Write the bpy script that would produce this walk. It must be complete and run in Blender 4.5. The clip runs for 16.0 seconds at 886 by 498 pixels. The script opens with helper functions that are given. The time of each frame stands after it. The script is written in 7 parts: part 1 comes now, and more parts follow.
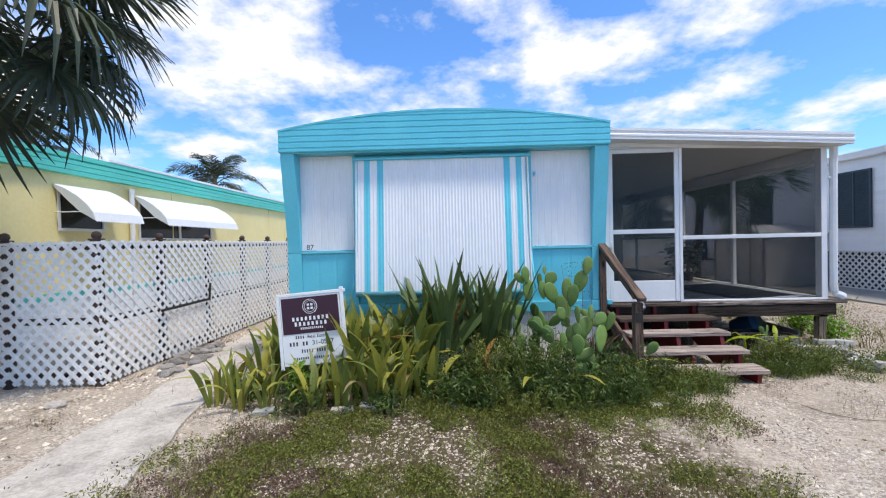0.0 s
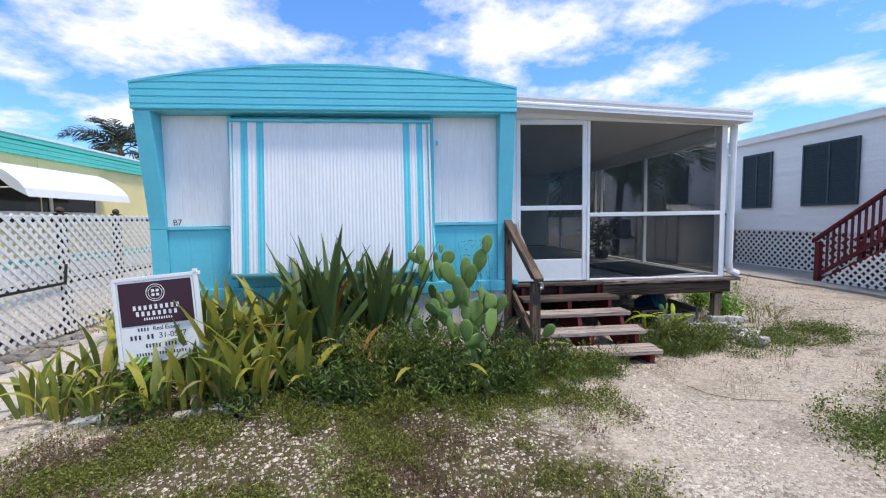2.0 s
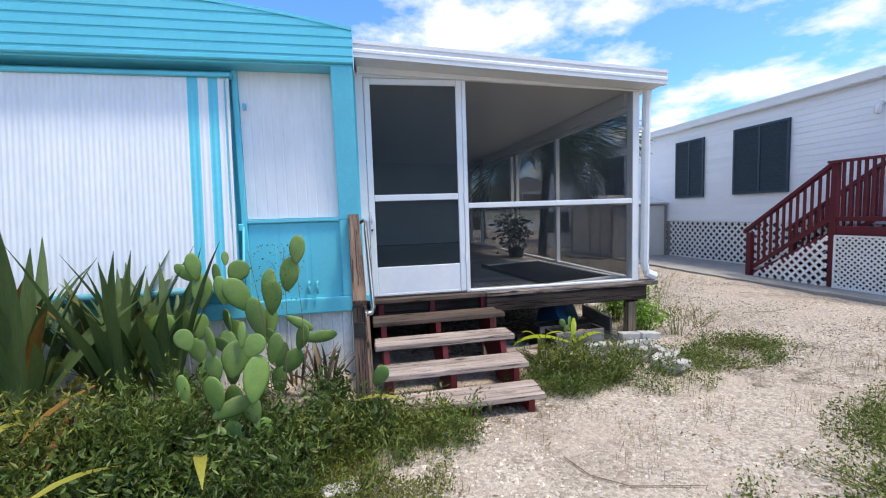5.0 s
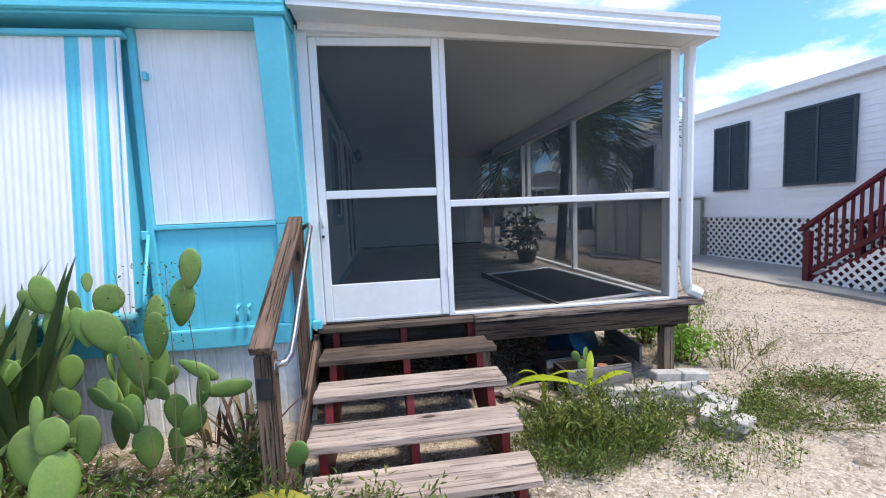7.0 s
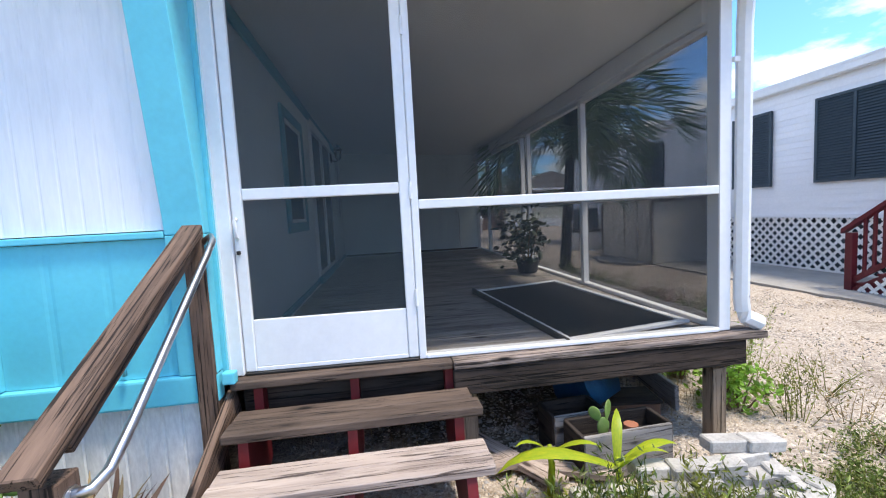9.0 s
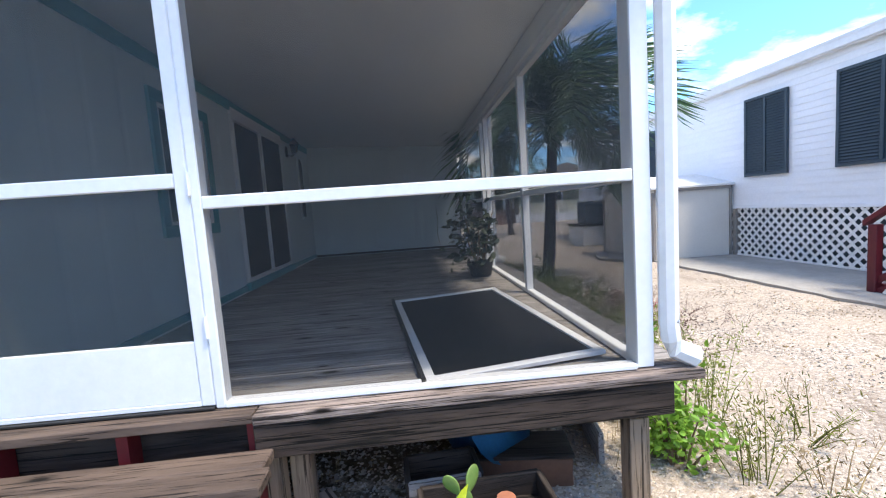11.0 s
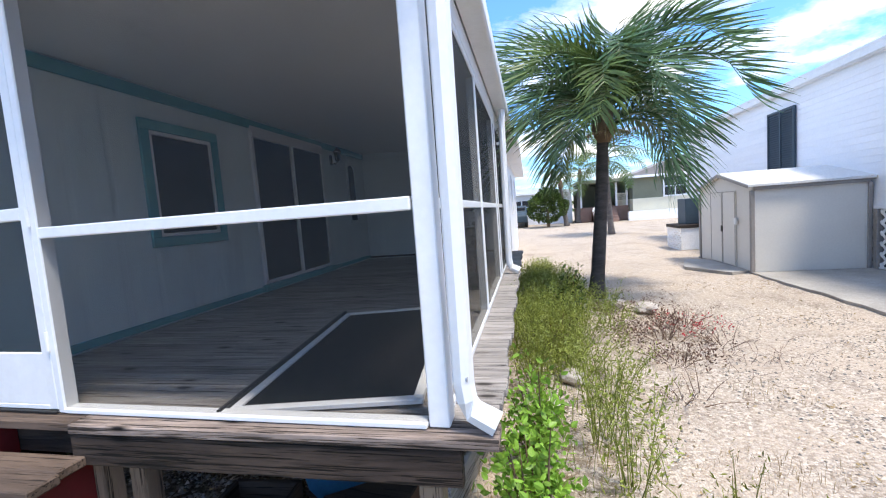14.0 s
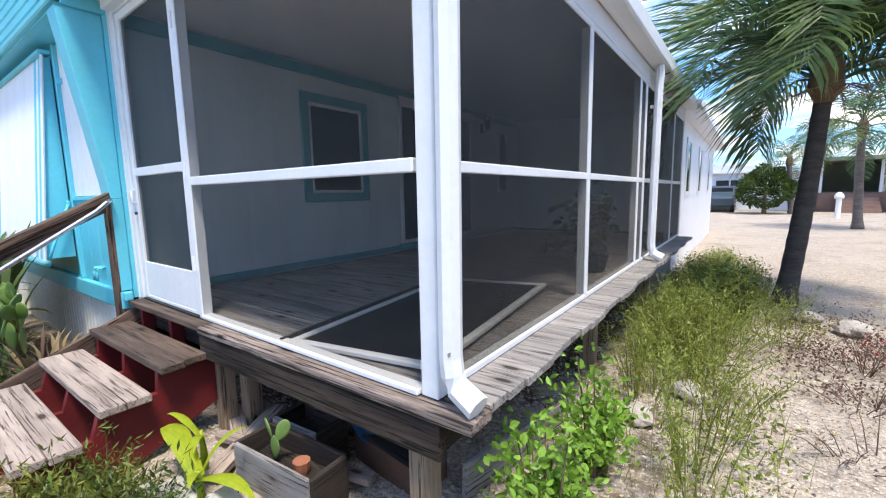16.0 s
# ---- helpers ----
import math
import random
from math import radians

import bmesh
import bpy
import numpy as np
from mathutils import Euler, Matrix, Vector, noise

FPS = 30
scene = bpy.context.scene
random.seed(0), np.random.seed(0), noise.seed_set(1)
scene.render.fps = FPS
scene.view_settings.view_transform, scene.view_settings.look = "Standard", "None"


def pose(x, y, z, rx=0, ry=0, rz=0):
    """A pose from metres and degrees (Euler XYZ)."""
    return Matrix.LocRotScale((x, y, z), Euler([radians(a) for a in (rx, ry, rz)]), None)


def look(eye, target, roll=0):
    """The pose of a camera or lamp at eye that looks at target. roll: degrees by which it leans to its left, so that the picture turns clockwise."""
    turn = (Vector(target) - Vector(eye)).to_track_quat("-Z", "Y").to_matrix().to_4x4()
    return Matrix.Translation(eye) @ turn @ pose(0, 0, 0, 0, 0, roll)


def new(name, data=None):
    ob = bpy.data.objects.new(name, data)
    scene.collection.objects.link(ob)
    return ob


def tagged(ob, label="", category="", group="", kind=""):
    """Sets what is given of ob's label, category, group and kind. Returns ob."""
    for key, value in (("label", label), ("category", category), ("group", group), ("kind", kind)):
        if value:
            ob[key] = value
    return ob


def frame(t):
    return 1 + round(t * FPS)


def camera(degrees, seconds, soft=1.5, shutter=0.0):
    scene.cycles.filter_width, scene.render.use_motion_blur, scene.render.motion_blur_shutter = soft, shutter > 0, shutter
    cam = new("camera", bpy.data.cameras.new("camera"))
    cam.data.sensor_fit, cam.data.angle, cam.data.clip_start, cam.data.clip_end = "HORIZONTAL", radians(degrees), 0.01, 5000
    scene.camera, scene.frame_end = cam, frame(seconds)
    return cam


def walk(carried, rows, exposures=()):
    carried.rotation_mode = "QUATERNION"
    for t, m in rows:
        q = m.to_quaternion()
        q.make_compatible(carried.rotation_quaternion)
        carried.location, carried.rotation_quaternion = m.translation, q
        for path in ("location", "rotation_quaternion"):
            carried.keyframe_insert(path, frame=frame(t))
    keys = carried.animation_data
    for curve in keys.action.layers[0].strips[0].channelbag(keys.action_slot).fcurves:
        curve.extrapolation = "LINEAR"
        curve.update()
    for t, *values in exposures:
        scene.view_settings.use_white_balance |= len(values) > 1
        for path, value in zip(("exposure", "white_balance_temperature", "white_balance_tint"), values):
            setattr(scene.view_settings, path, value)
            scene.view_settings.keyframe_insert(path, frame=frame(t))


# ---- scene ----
cam = camera(93.2, 16.0, soft=1.15)
METRES, EYE, TILT, LEAN, TURN = 7.8, 1.5, 0.0, 0.0, 1.3
ROWS = [
    (0.0, 0.0, 0.0, 0.0, -0.02, -0.91, 1.32),
    (0.5, 0.0107, 0.0178, 0.0013, -0.6, -1.35, 1.4),
    (1.0, 0.0213, 0.0336, -0.0005, -1.89, -2.22, 1.35),
    (1.5, 0.0467, 0.0446, -0.0017, -4.28, -3.26, 1.12),
    (2.0, 0.0787, 0.0559, -0.0047, -7.3, -4.07, 0.93),
    (2.5, 0.1065, 0.0831, -0.0048, -10.72, -4.29, 0.9),
    (3.0, 0.1374, 0.1078, -0.004, -13.36, -3.88, 1.18),
    (3.5, 0.1725, 0.1313, -0.0043, -15.07, -3.82, 1.4),
    (4.0, 0.2026, 0.1539, -0.0067, -15.13, -4.05, 1.54),
    (6.5, 0.3138, 0.2779, -0.0113, -8.73, -5.52, 2.25),
    (7.0, 0.326, 0.308, -0.0078, -9.61, -5.22, 2.38),
    (7.5, 0.3286, 0.339, -0.0078, -10.35, -4.87, 2.53),
    (8.0, 0.3342, 0.3644, -0.0082, -10.69, -4.81, 2.62),
    (10.5, 0.4611, 0.4661, -0.0083, -6.33, -5.14, 3.88),
    (11.0, 0.4963, 0.4742, -0.013, -6.13, -5.36, 3.95),
    (11.5, 0.528, 0.4848, -0.0087, -4.77, -5.47, 3.72),
    (12.0, 0.5477, 0.4892, -0.0064, 0.28, -5.54, 3.71),
    (12.5, 0.5835, 0.4733, -0.0083, 6.16, -5.82, 3.91),
    (13.0, 0.6096, 0.4733, -0.0091, 10.35, -5.98, 4.32),
    (13.5, 0.6405, 0.4909, -0.01, 10.46, -5.4, 4.86),
    (14.0, 0.6696, 0.5019, -0.0069, 10.17, -4.9, 4.24),
    (14.5, 0.705, 0.4998, -0.0095, 14.16, -6.41, 2.36),
    (15.0, 0.7249, 0.51, -0.0126, 18.05, -7.26, 2.02),
    (15.5, 0.7326, 0.5344, -0.0129, 24.63, -7.06, 1.81),
    (16.0, 0.738, 0.541, -0.0141, 34.54, -7.53, 1.06),
]
walk(cam, [(t, pose(0, 0, EYE, TILT, LEAN, TURN) @ pose(METRES * x, METRES * y, METRES * z, 90 + pitch, roll, yaw)) for t, x, y, z, yaw, pitch, roll in ROWS],
     exposures=[(0.0, 0.58, 6900, 10), (4.0, 0.70, 6900, 10), (7.0, 0.99, 6950, 10), (8.0, 1.08, 7000, 10), (10.5, 1.42, 6950, 10), (12.2, 1.50, 6900, 10), (14.5, 1.20, 6900, 10), (16.0, 1.18, 6950, 10)])

# ---- sky and sun ----
SUN_EL, SUN_AZ = 68.0, 126.0          # degrees; azimuth from +y towards +x
world = bpy.data.worlds.new("sky")
scene.world = world
world.use_nodes = True
wt = world.node_tree
wt.nodes.clear()


def wnode(kind, **kw):
    n = wt.nodes.new(kind)
    for k, v in kw.items():
        n.inputs[k].default_value = v
    return n


sky = wt.nodes.new("ShaderNodeTexSky")
sky.sky_type = "NISHITA"
sky.sun_disc = False
sky.sun_elevation, sky.sun_rotation = radians(SUN_EL), radians(SUN_AZ)
coord = wt.nodes.new("ShaderNodeTexCoord")
sep = wt.nodes.new("ShaderNodeSeparateXYZ")
wt.links.new(coord.outputs["Generated"], sep.inputs[0])
lift = wt.nodes.new("ShaderNodeMath")
lift.operation = "MAXIMUM"
lift.inputs[1].default_value = 0.0
wt.links.new(sep.outputs["Z"], lift.inputs[0])
lift2 = wt.nodes.new("ShaderNodeMath")
lift2.operation = "ADD"
lift2.inputs[1].default_value = 0.22
wt.links.new(lift.outputs[0], lift2.inputs[0])
flat = wt.nodes.new("ShaderNodeVectorMath")
flat.operation = "DIVIDE"
comb = wt.nodes.new("ShaderNodeCombineXYZ")
for i in range(3):
    wt.links.new(lift2.outputs[0], comb.inputs[i])
wt.links.new(coord.outputs["Generated"], flat.inputs[0])
wt.links.new(comb.outputs[0], flat.inputs[1])
cloud = wnode("ShaderNodeTexNoise", Scale=2.0, Detail=12.0, Roughness=0.60, Distortion=0.0)
shift = wt.nodes.new("ShaderNodeMapping")
shift.inputs["Location"].default_value = (3.1, 0.4, 0.0)
shift.inputs["Scale"].default_value = (1.0, 1.0, 1.0)
wt.links.new(flat.outputs[0], shift.inputs[0])
wt.links.new(shift.outputs[0], cloud.inputs["Vector"])
ramp = wt.nodes.new("ShaderNodeValToRGB")
ramp.color_ramp.elements[0].position, ramp.color_ramp.elements[1].position = 0.455, 0.60
wt.links.new(cloud.outputs["Fac"], ramp.inputs[0])
dim = wt.nodes.new("ShaderNodeMix")
dim.data_type = "RGBA"
dim.blend_type = "MULTIPLY"
dim.inputs["Factor"].default_value = 1.0
dim.inputs["B"].default_value = (0.070, 0.122, 0.190, 1)
wt.links.new(sky.outputs[0], dim.inputs["A"])
tone = wt.nodes.new("ShaderNodeValToRGB")
tone.color_ramp.elements[0].position, tone.color_ramp.elements[1].position = 0.5, 0.72
tone.color_ramp.elements[0].color, tone.color_ramp.elements[1].color = (0.58, 0.64, 0.74, 1), (0.85, 0.85, 0.85, 1)
wt.links.new(cloud.outputs["Fac"], tone.inputs[0])
blend = wt.nodes.new("ShaderNodeMix")
blend.data_type = "RGBA"
wt.links.new(ramp.outputs[0], blend.inputs["Factor"])
wt.links.new(dim.outputs["Result"], blend.inputs["A"])
wt.links.new(tone.outputs[0], blend.inputs["B"])
back = wnode("ShaderNodeBackground", Strength=1.0)
wout = wt.nodes.new("ShaderNodeOutputWorld")
wt.links.new(blend.outputs["Result"], back.inputs[0])
wt.links.new(back.outputs[0], wout.inputs[0])

sun_data = bpy.data.lights.new("sun", "SUN")
sun_data.energy, sun_data.angle, sun_data.color = 2.2, radians(11), (1.0, 0.94, 0.85)
sun = new("sun", sun_data)
sun.matrix_world = look((0, 0, 30), (-math.sin(radians(SUN_AZ)) * math.cos(radians(SUN_EL)) * 30,
                                     -math.cos(radians(SUN_AZ)) * math.cos(radians(SUN_EL)) * 30, 30 - 30 * math.sin(radians(SUN_EL))))


# ---- materials ----
def material(name, a, b=None, rough=0.6, metal=0.0, scale=6.0, grain=60.0, bump=0.15, stretch=(1, 1, 1), dirt=None, dirt_amount=0.35,
             coords="Object", vary=0.0, detail=6.0, spec=0.4, sheen_through=0.0, fine=0.12, dist=0.004):
    """Two-scale procedural surface: a and b mixed by broad noise, fine grain in value and relief, optional dirt stains."""
    m = bpy.data.materials.new(name)
    m.use_nodes = True
    nt = m.node_tree
    bsdf = nt.nodes["Principled BSDF"]
    bsdf.inputs["Roughness"].default_value = rough
    bsdf.inputs["Metallic"].default_value = metal
    bsdf.inputs["Specular IOR Level"].default_value = spec
    b = b or tuple(c * 0.85 for c in a)
    L = nt.links.new
    tc = nt.nodes.new("ShaderNodeTexCoord")
    mp = nt.nodes.new("ShaderNodeMapping")
    mp.inputs["Scale"].default_value = stretch
    info = nt.nodes.new("ShaderNodeObjectInfo")
    off = nt.nodes.new("ShaderNodeVectorMath")
    off.operation = "MULTIPLY"
    off.inputs[1].default_value = (37.0, 37.0, 37.0)
    cmb = nt.nodes.new("ShaderNodeCombineXYZ")
    for i in range(3):
        L(info.outputs["Random"], cmb.inputs[i])
    L(cmb.outputs[0], off.inputs[0])
    L(off.outputs[0], mp.inputs["Location"])
    L(tc.outputs[coords], mp.inputs["Vector"])

    def tex(sc, det, rg=0.6):
        n = nt.nodes.new("ShaderNodeTexNoise")
        n.inputs["Scale"].default_value, n.inputs["Detail"].default_value, n.inputs["Roughness"].default_value = sc, det, rg
        L(mp.outputs[0], n.inputs["Vector"])
        return n

    def mixer(fac, ca, cb, kind="MIX", f=None):
        n = nt.nodes.new("ShaderNodeMix")
        n.data_type, n.blend_type = "RGBA", kind
        if fac is not None:
            L(fac, n.inputs["Factor"])
        else:
            n.inputs["Factor"].default_value = f
        for sock, c in (("A", ca), ("B", cb)):
            if isinstance(c, tuple):
                n.inputs[sock].default_value = (*c, 1)
            else:
                L(c, n.inputs[sock])
        return n.outputs["Result"]

    def ramped(src, lo, hi):
        n = nt.nodes.new("ShaderNodeMapRange")
        n.inputs["From Min"].default_value, n.inputs["From Max"].default_value = lo, hi
        L(src, n.inputs["Value"])
        return n.outputs[0]

    broad, small = tex(scale, detail), tex(grain, 4.0)
    col = mixer(ramped(broad.outputs["Fac"], 0.32, 0.68), a, b)
    if dirt:
        st = tex(scale * 0.45, 8.0, 0.7)
        amt = nt.nodes.new("ShaderNodeMath")
        amt.operation = "MULTIPLY"
        amt.inputs[1].default_value = dirt_amount
        L(ramped(st.outputs["Fac"], 0.50, 0.72), amt.inputs[0])
        col = mixer(amt.outputs[0], col, dirt)
    gv = nt.nodes.new("ShaderNodeMapRange")
    gv.inputs["From Min"].default_value, gv.inputs["From Max"].default_value = 0.3, 0.7
    gv.inputs["To Min"].default_value, gv.inputs["To Max"].default_value = 1 - fine, 1 + fine
    L(small.outputs["Fac"], gv.inputs["Value"])
    val = nt.nodes.new("ShaderNodeHueSaturation")
    L(col, val.inputs["Color"])
    if vary:
        rv = nt.nodes.new("ShaderNodeMapRange")
        rv.inputs["To Min"].default_value, rv.inputs["To Max"].default_value = 1 - vary, 1 + vary
        src = nt.nodes.new("ShaderNodeNewGeometry").outputs["Random Per Island"] if coords == "Generated" else info.outputs["Random"]
        L(src, rv.inputs["Value"])
        mu = nt.nodes.new("ShaderNodeMath")
        mu.operation = "MULTIPLY"
        L(rv.outputs[0], mu.inputs[0])
        L(gv.outputs[0], mu.inputs[1])
        L(mu.outputs[0], val.inputs["Value"])
    else:
        L(gv.outputs[0], val.inputs["Value"])
    L(val.outputs[0], bsdf.inputs["Base Color"])
    bp = nt.nodes.new("ShaderNodeBump")
    bp.inputs["Strength"].default_value, bp.inputs["Distance"].default_value = bump, dist
    L(small.outputs["Fac"], bp.inputs["Height"])
    L(bp.outputs[0], bsdf.inputs["Normal"])
    if sheen_through:
        bsdf.inputs["Transmission Weight"].default_value = 0.0
        tr = nt.nodes.new("ShaderNodeBsdfTranslucent")
        L(val.outputs[0], tr.inputs["Color"])
        mx = nt.nodes.new("ShaderNodeMixShader")
        mx.inputs[0].default_value = sheen_through
        L(bsdf.outputs[0], mx.inputs[1])
        L(tr.outputs[0], mx.inputs[2])
        L(mx.outputs[0], nt.nodes["Material Output"].inputs["Surface"])
    return m


def wood(name, a, b, dark, rough=0.78, vary=0.14, crack=0.57):
    """Weathered board, grain along the piece's own x axis: streaks, drying cracks and knots."""
    m = bpy.data.materials.new(name)
    m.use_nodes = True
    nt = m.node_tree
    L = nt.links.new
    bsdf = nt.nodes["Principled BSDF"]
    bsdf.inputs["Roughness"].default_value = rough
    bsdf.inputs["Specular IOR Level"].default_value = 0.25
    tc = nt.nodes.new("ShaderNodeTexCoord")
    info = nt.nodes.new("ShaderNodeObjectInfo")
    cmb = nt.nodes.new("ShaderNodeCombineXYZ")
    mul = nt.nodes.new("ShaderNodeMath")
    mul.operation = "MULTIPLY"
    mul.inputs[1].default_value = 53.0
    L(info.outputs["Random"], mul.inputs[0])
    for i in range(3):
        L(mul.outputs[0], cmb.inputs[i])
    add = nt.nodes.new("ShaderNodeVectorMath")
    L(tc.outputs["Object"], add.inputs[0])
    L(cmb.outputs[0], add.inputs[1])

    def mapped(sx, syz, warp=None):
        mp = nt.nodes.new("ShaderNodeMapping")
        mp.inputs["Scale"].default_value = (sx, syz, syz)
        L(add.outputs[0], mp.inputs[0])
        return mp.outputs[0]

    def nz(sx, syz, det=5.0, rg=0.6, dis=0.0):
        n = nt.nodes.new("ShaderNodeTexNoise")
        n.inputs["Scale"].default_value, n.inputs["Detail"].default_value, n.inputs["Roughness"].default_value = 1.0, det, rg
        n.inputs["Distortion"].default_value = dis
        L(mapped(sx, syz), n.inputs["Vector"])
        return n.outputs["Fac"]

    def rg_(v, lo, hi, x=0.0, y=1.0):
        n = nt.nodes.new("ShaderNodeMapRange")
        for key, val in (("From Min", lo), ("From Max", hi), ("To Min", x), ("To Max", y)):
            n.inputs[key].default_value = val
        L(v, n.inputs["Value"])
        return n.outputs[0]

    def mx(f, ca, cb):
        n = nt.nodes.new("ShaderNodeMix")
        n.data_type = "RGBA"
        L(f, n.inputs["Factor"])
        for s, c in (("A", ca), ("B", cb)):
            if isinstance(c, tuple):
                n.inputs[s].default_value = (*c, 1)
            else:
                L(c, n.inputs[s])
        return n.outputs["Result"]

    streak = nz(1.6, 26.0, 6.0, 0.65, 0.6)
    col = mx(rg_(nz(1.3, 6.0, 6.0, 0.65), 0.36, 0.64), a, b)
    col = mx(rg_(streak, 0.50, 0.70, 0.0, 0.85), col, dark)
    fis = nz(2.2, 95.0, 3.0, 0.6, 0.8)
    deep = tuple(c * 0.35 for c in dark)
    col = mx(rg_(fis, crack, crack + 0.05, 0.0, 0.9), col, deep)
    vo = nt.nodes.new("ShaderNodeTexVoronoi")
    vo.inputs["Scale"].default_value = 1.0
    L(mapped(2.6, 7.0), vo.inputs["Vector"])
    col = mx(rg_(vo.outputs["Distance"], 0.22, 0.10, 0.0, 0.75), col, tuple(c * 1.15 for c in dark))
    col = mx(rg_(vo.outputs["Distance"], 0.12, 0.08), col, deep)
    val = nt.nodes.new("ShaderNodeHueSaturation")
    L(rg_(info.outputs["Random"], 0.0, 1.0, 1 - vary, 1 + vary), val.inputs["Value"])
    L(col, val.inputs["Color"])
    L(val.outputs[0], bsdf.inputs["Base Color"])
    hgt = nt.nodes.new("ShaderNodeMath")
    hgt.operation = "SUBTRACT"
    L(rg_(streak, 0.3, 0.7, 1.0, 0.4), hgt.inputs[0])
    L(rg_(fis, crack, crack + 0.05), hgt.inputs[1])
    bp = nt.nodes.new("ShaderNodeBump")
    bp.inputs["Strength"].default_value, bp.inputs["Distance"].default_value = 0.7, 0.004
    L(hgt.outputs[0], bp.inputs["Height"])
    L(bp.outputs[0], bsdf.inputs["Normal"])
    return m


def screen_material(name, colour, cover):
    """Woven insect screen: the share of the weave that stops light."""
    m = bpy.data.materials.new(name)
    m.use_nodes = True
    nt = m.node_tree
    bsdf = nt.nodes["Principled BSDF"]
    bsdf.inputs["Base Color"].default_value = (*colour, 1)
    bsdf.inputs["Roughness"].default_value = 0.55
    bsdf.inputs["Specular IOR Level"].default_value = 0.25
    tr = nt.nodes.new("ShaderNodeBsdfTransparent")
    mx = nt.nodes.new("ShaderNodeMixShader")
    n = nt.nodes.new("ShaderNodeTexNoise")
    n.inputs["Scale"].default_value = 1.3
    mr = nt.nodes.new("ShaderNodeMapRange")
    mr.inputs["To Min"].default_value, mr.inputs["To Max"].default_value = cover - 0.06, cover + 0.06
    tc = nt.nodes.new("ShaderNodeTexCoord")
    nt.links.new(tc.outputs["Object"], n.inputs["Vector"])
    nt.links.new(n.outputs["Fac"], mr.inputs["Value"])
    nt.links.new(mr.outputs[0], mx.inputs[0])
    nt.links.new(tr.outputs[0], mx.inputs[1])
    nt.links.new(bsdf.outputs[0], mx.inputs[2])
    nt.links.new(mx.outputs[0], nt.nodes["Material Output"].inputs["Surface"])
    return m


TURQ = material("turquoise_paint", (0.13, 0.61, 0.74), (0.11, 0.56, 0.69), 0.42, scale=1.6, grain=30, bump=0.06, dirt=(0.12, 0.40, 0.46), dirt_amount=0.4, fine=0.04)
TURQ_TRIM = material("teal_trim_paint", (0.12, 0.38, 0.43), (0.10, 0.33, 0.38), 0.5, scale=3, grain=40, bump=0.08, fine=0.05)
WHITE = material("white_aluminium", (0.80, 0.81, 0.82), (0.74, 0.76, 0.78), 0.38, scale=2.5, grain=25, bump=0.04, dirt=(0.55, 0.55, 0.53), dirt_amount=0.25, fine=0.03)
PANEL = material("white_siding_panel", (0.83, 0.84, 0.86), (0.77, 0.79, 0.82), 0.5, scale=1.2, grain=14, stretch=(3, 3, 0.5), bump=0.05, dirt=(0.55, 0.57, 0.58), dirt_amount=0.3, fine=0.04)
PORCH_WALL = material("grey_white_porch_siding", (0.70, 0.79, 0.81), (0.64, 0.74, 0.77), 0.6, scale=1.5, grain=16, stretch=(4, 4, 0.5), bump=0.06, dirt=(0.42, 0.47, 0.49), dirt_amount=0.4, fine=0.05)
CEIL = material("porch_ceiling_panel", (0.87, 0.87, 0.86), (0.82, 0.82, 0.81), 0.36, scale=0.8, grain=12, bump=0.04, dirt=(0.52, 0.51, 0.49), dirt_amount=0.3, fine=0.04)
SKIRT = material("white_skirting", (0.84, 0.84, 0.82), (0.76, 0.77, 0.75), 0.6, scale=3, grain=30, stretch=(2, 2, 0.6), bump=0.1, dirt=(0.45, 0.46, 0.38), dirt_amount=0.4)
YELLOW = material("pale_yellow_wall", (0.85, 0.74, 0.37), (0.81, 0.69, 0.33), 0.7, scale=0.9, grain=20, bump=0.05, dirt=(0.62, 0.52, 0.27), dirt_amount=0.3, fine=0.04)
MINT = material("mint_fascia", (0.10, 0.60, 0.50), (0.09, 0.54, 0.46), 0.45, scale=1.5, grain=20, bump=0.03, fine=0.03)
VINYL = material("white_vinyl_siding", (0.83, 0.84, 0.87), (0.79, 0.81, 0.85), 0.45, scale=1.0, grain=25, bump=0.04, dirt=(0.60, 0.62, 0.66), dirt_amount=0.25, fine=0.03, vary=0.02)
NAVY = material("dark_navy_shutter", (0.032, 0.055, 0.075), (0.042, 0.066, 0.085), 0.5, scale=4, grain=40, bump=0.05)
MAROON = material("maroon_painted_wood", (0.115, 0.012, 0.020), (0.09, 0.010, 0.017), 0.5, scale=3, grain=30, stretch=(1, 1, 1), bump=0.12, vary=0.1)
LATTICE = material("white_lattice_plastic", (0.86, 0.86, 0.85), (0.78, 0.78, 0.77), 0.5, scale=4, grain=40, bump=0.06, dirt=(0.52, 0.50, 0.45), dirt_amount=0.3, vary=0.04)
BROWN_POST = wood("brown_fence_wood", (0.13, 0.085, 0.065), (0.09, 0.06, 0.05), (0.05, 0.035, 0.03))
DARK_WOOD = wood("dark_weathered_timber", (0.062, 0.047, 0.038), (0.028, 0.022, 0.019), (0.010, 0.008, 0.007))
BEAM_WOOD = wood("brown_black_beam", (0.070, 0.050, 0.039), (0.026, 0.019, 0.016), (0.006, 0.005, 0.004), crack=0.53)
CAP_WOOD = wood("knotty_pink_grey_plank", (0.36, 0.285, 0.245), (0.09, 0.068, 0.057), (0.015, 0.011, 0.010), crack=0.54)
RAIL_WOOD = wood("brown_rail_timber", (0.20, 0.130, 0.095), (0.095, 0.062, 0.047), (0.035, 0.024, 0.02), crack=0.54)
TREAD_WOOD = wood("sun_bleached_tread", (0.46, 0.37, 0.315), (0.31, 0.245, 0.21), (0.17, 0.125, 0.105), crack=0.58)
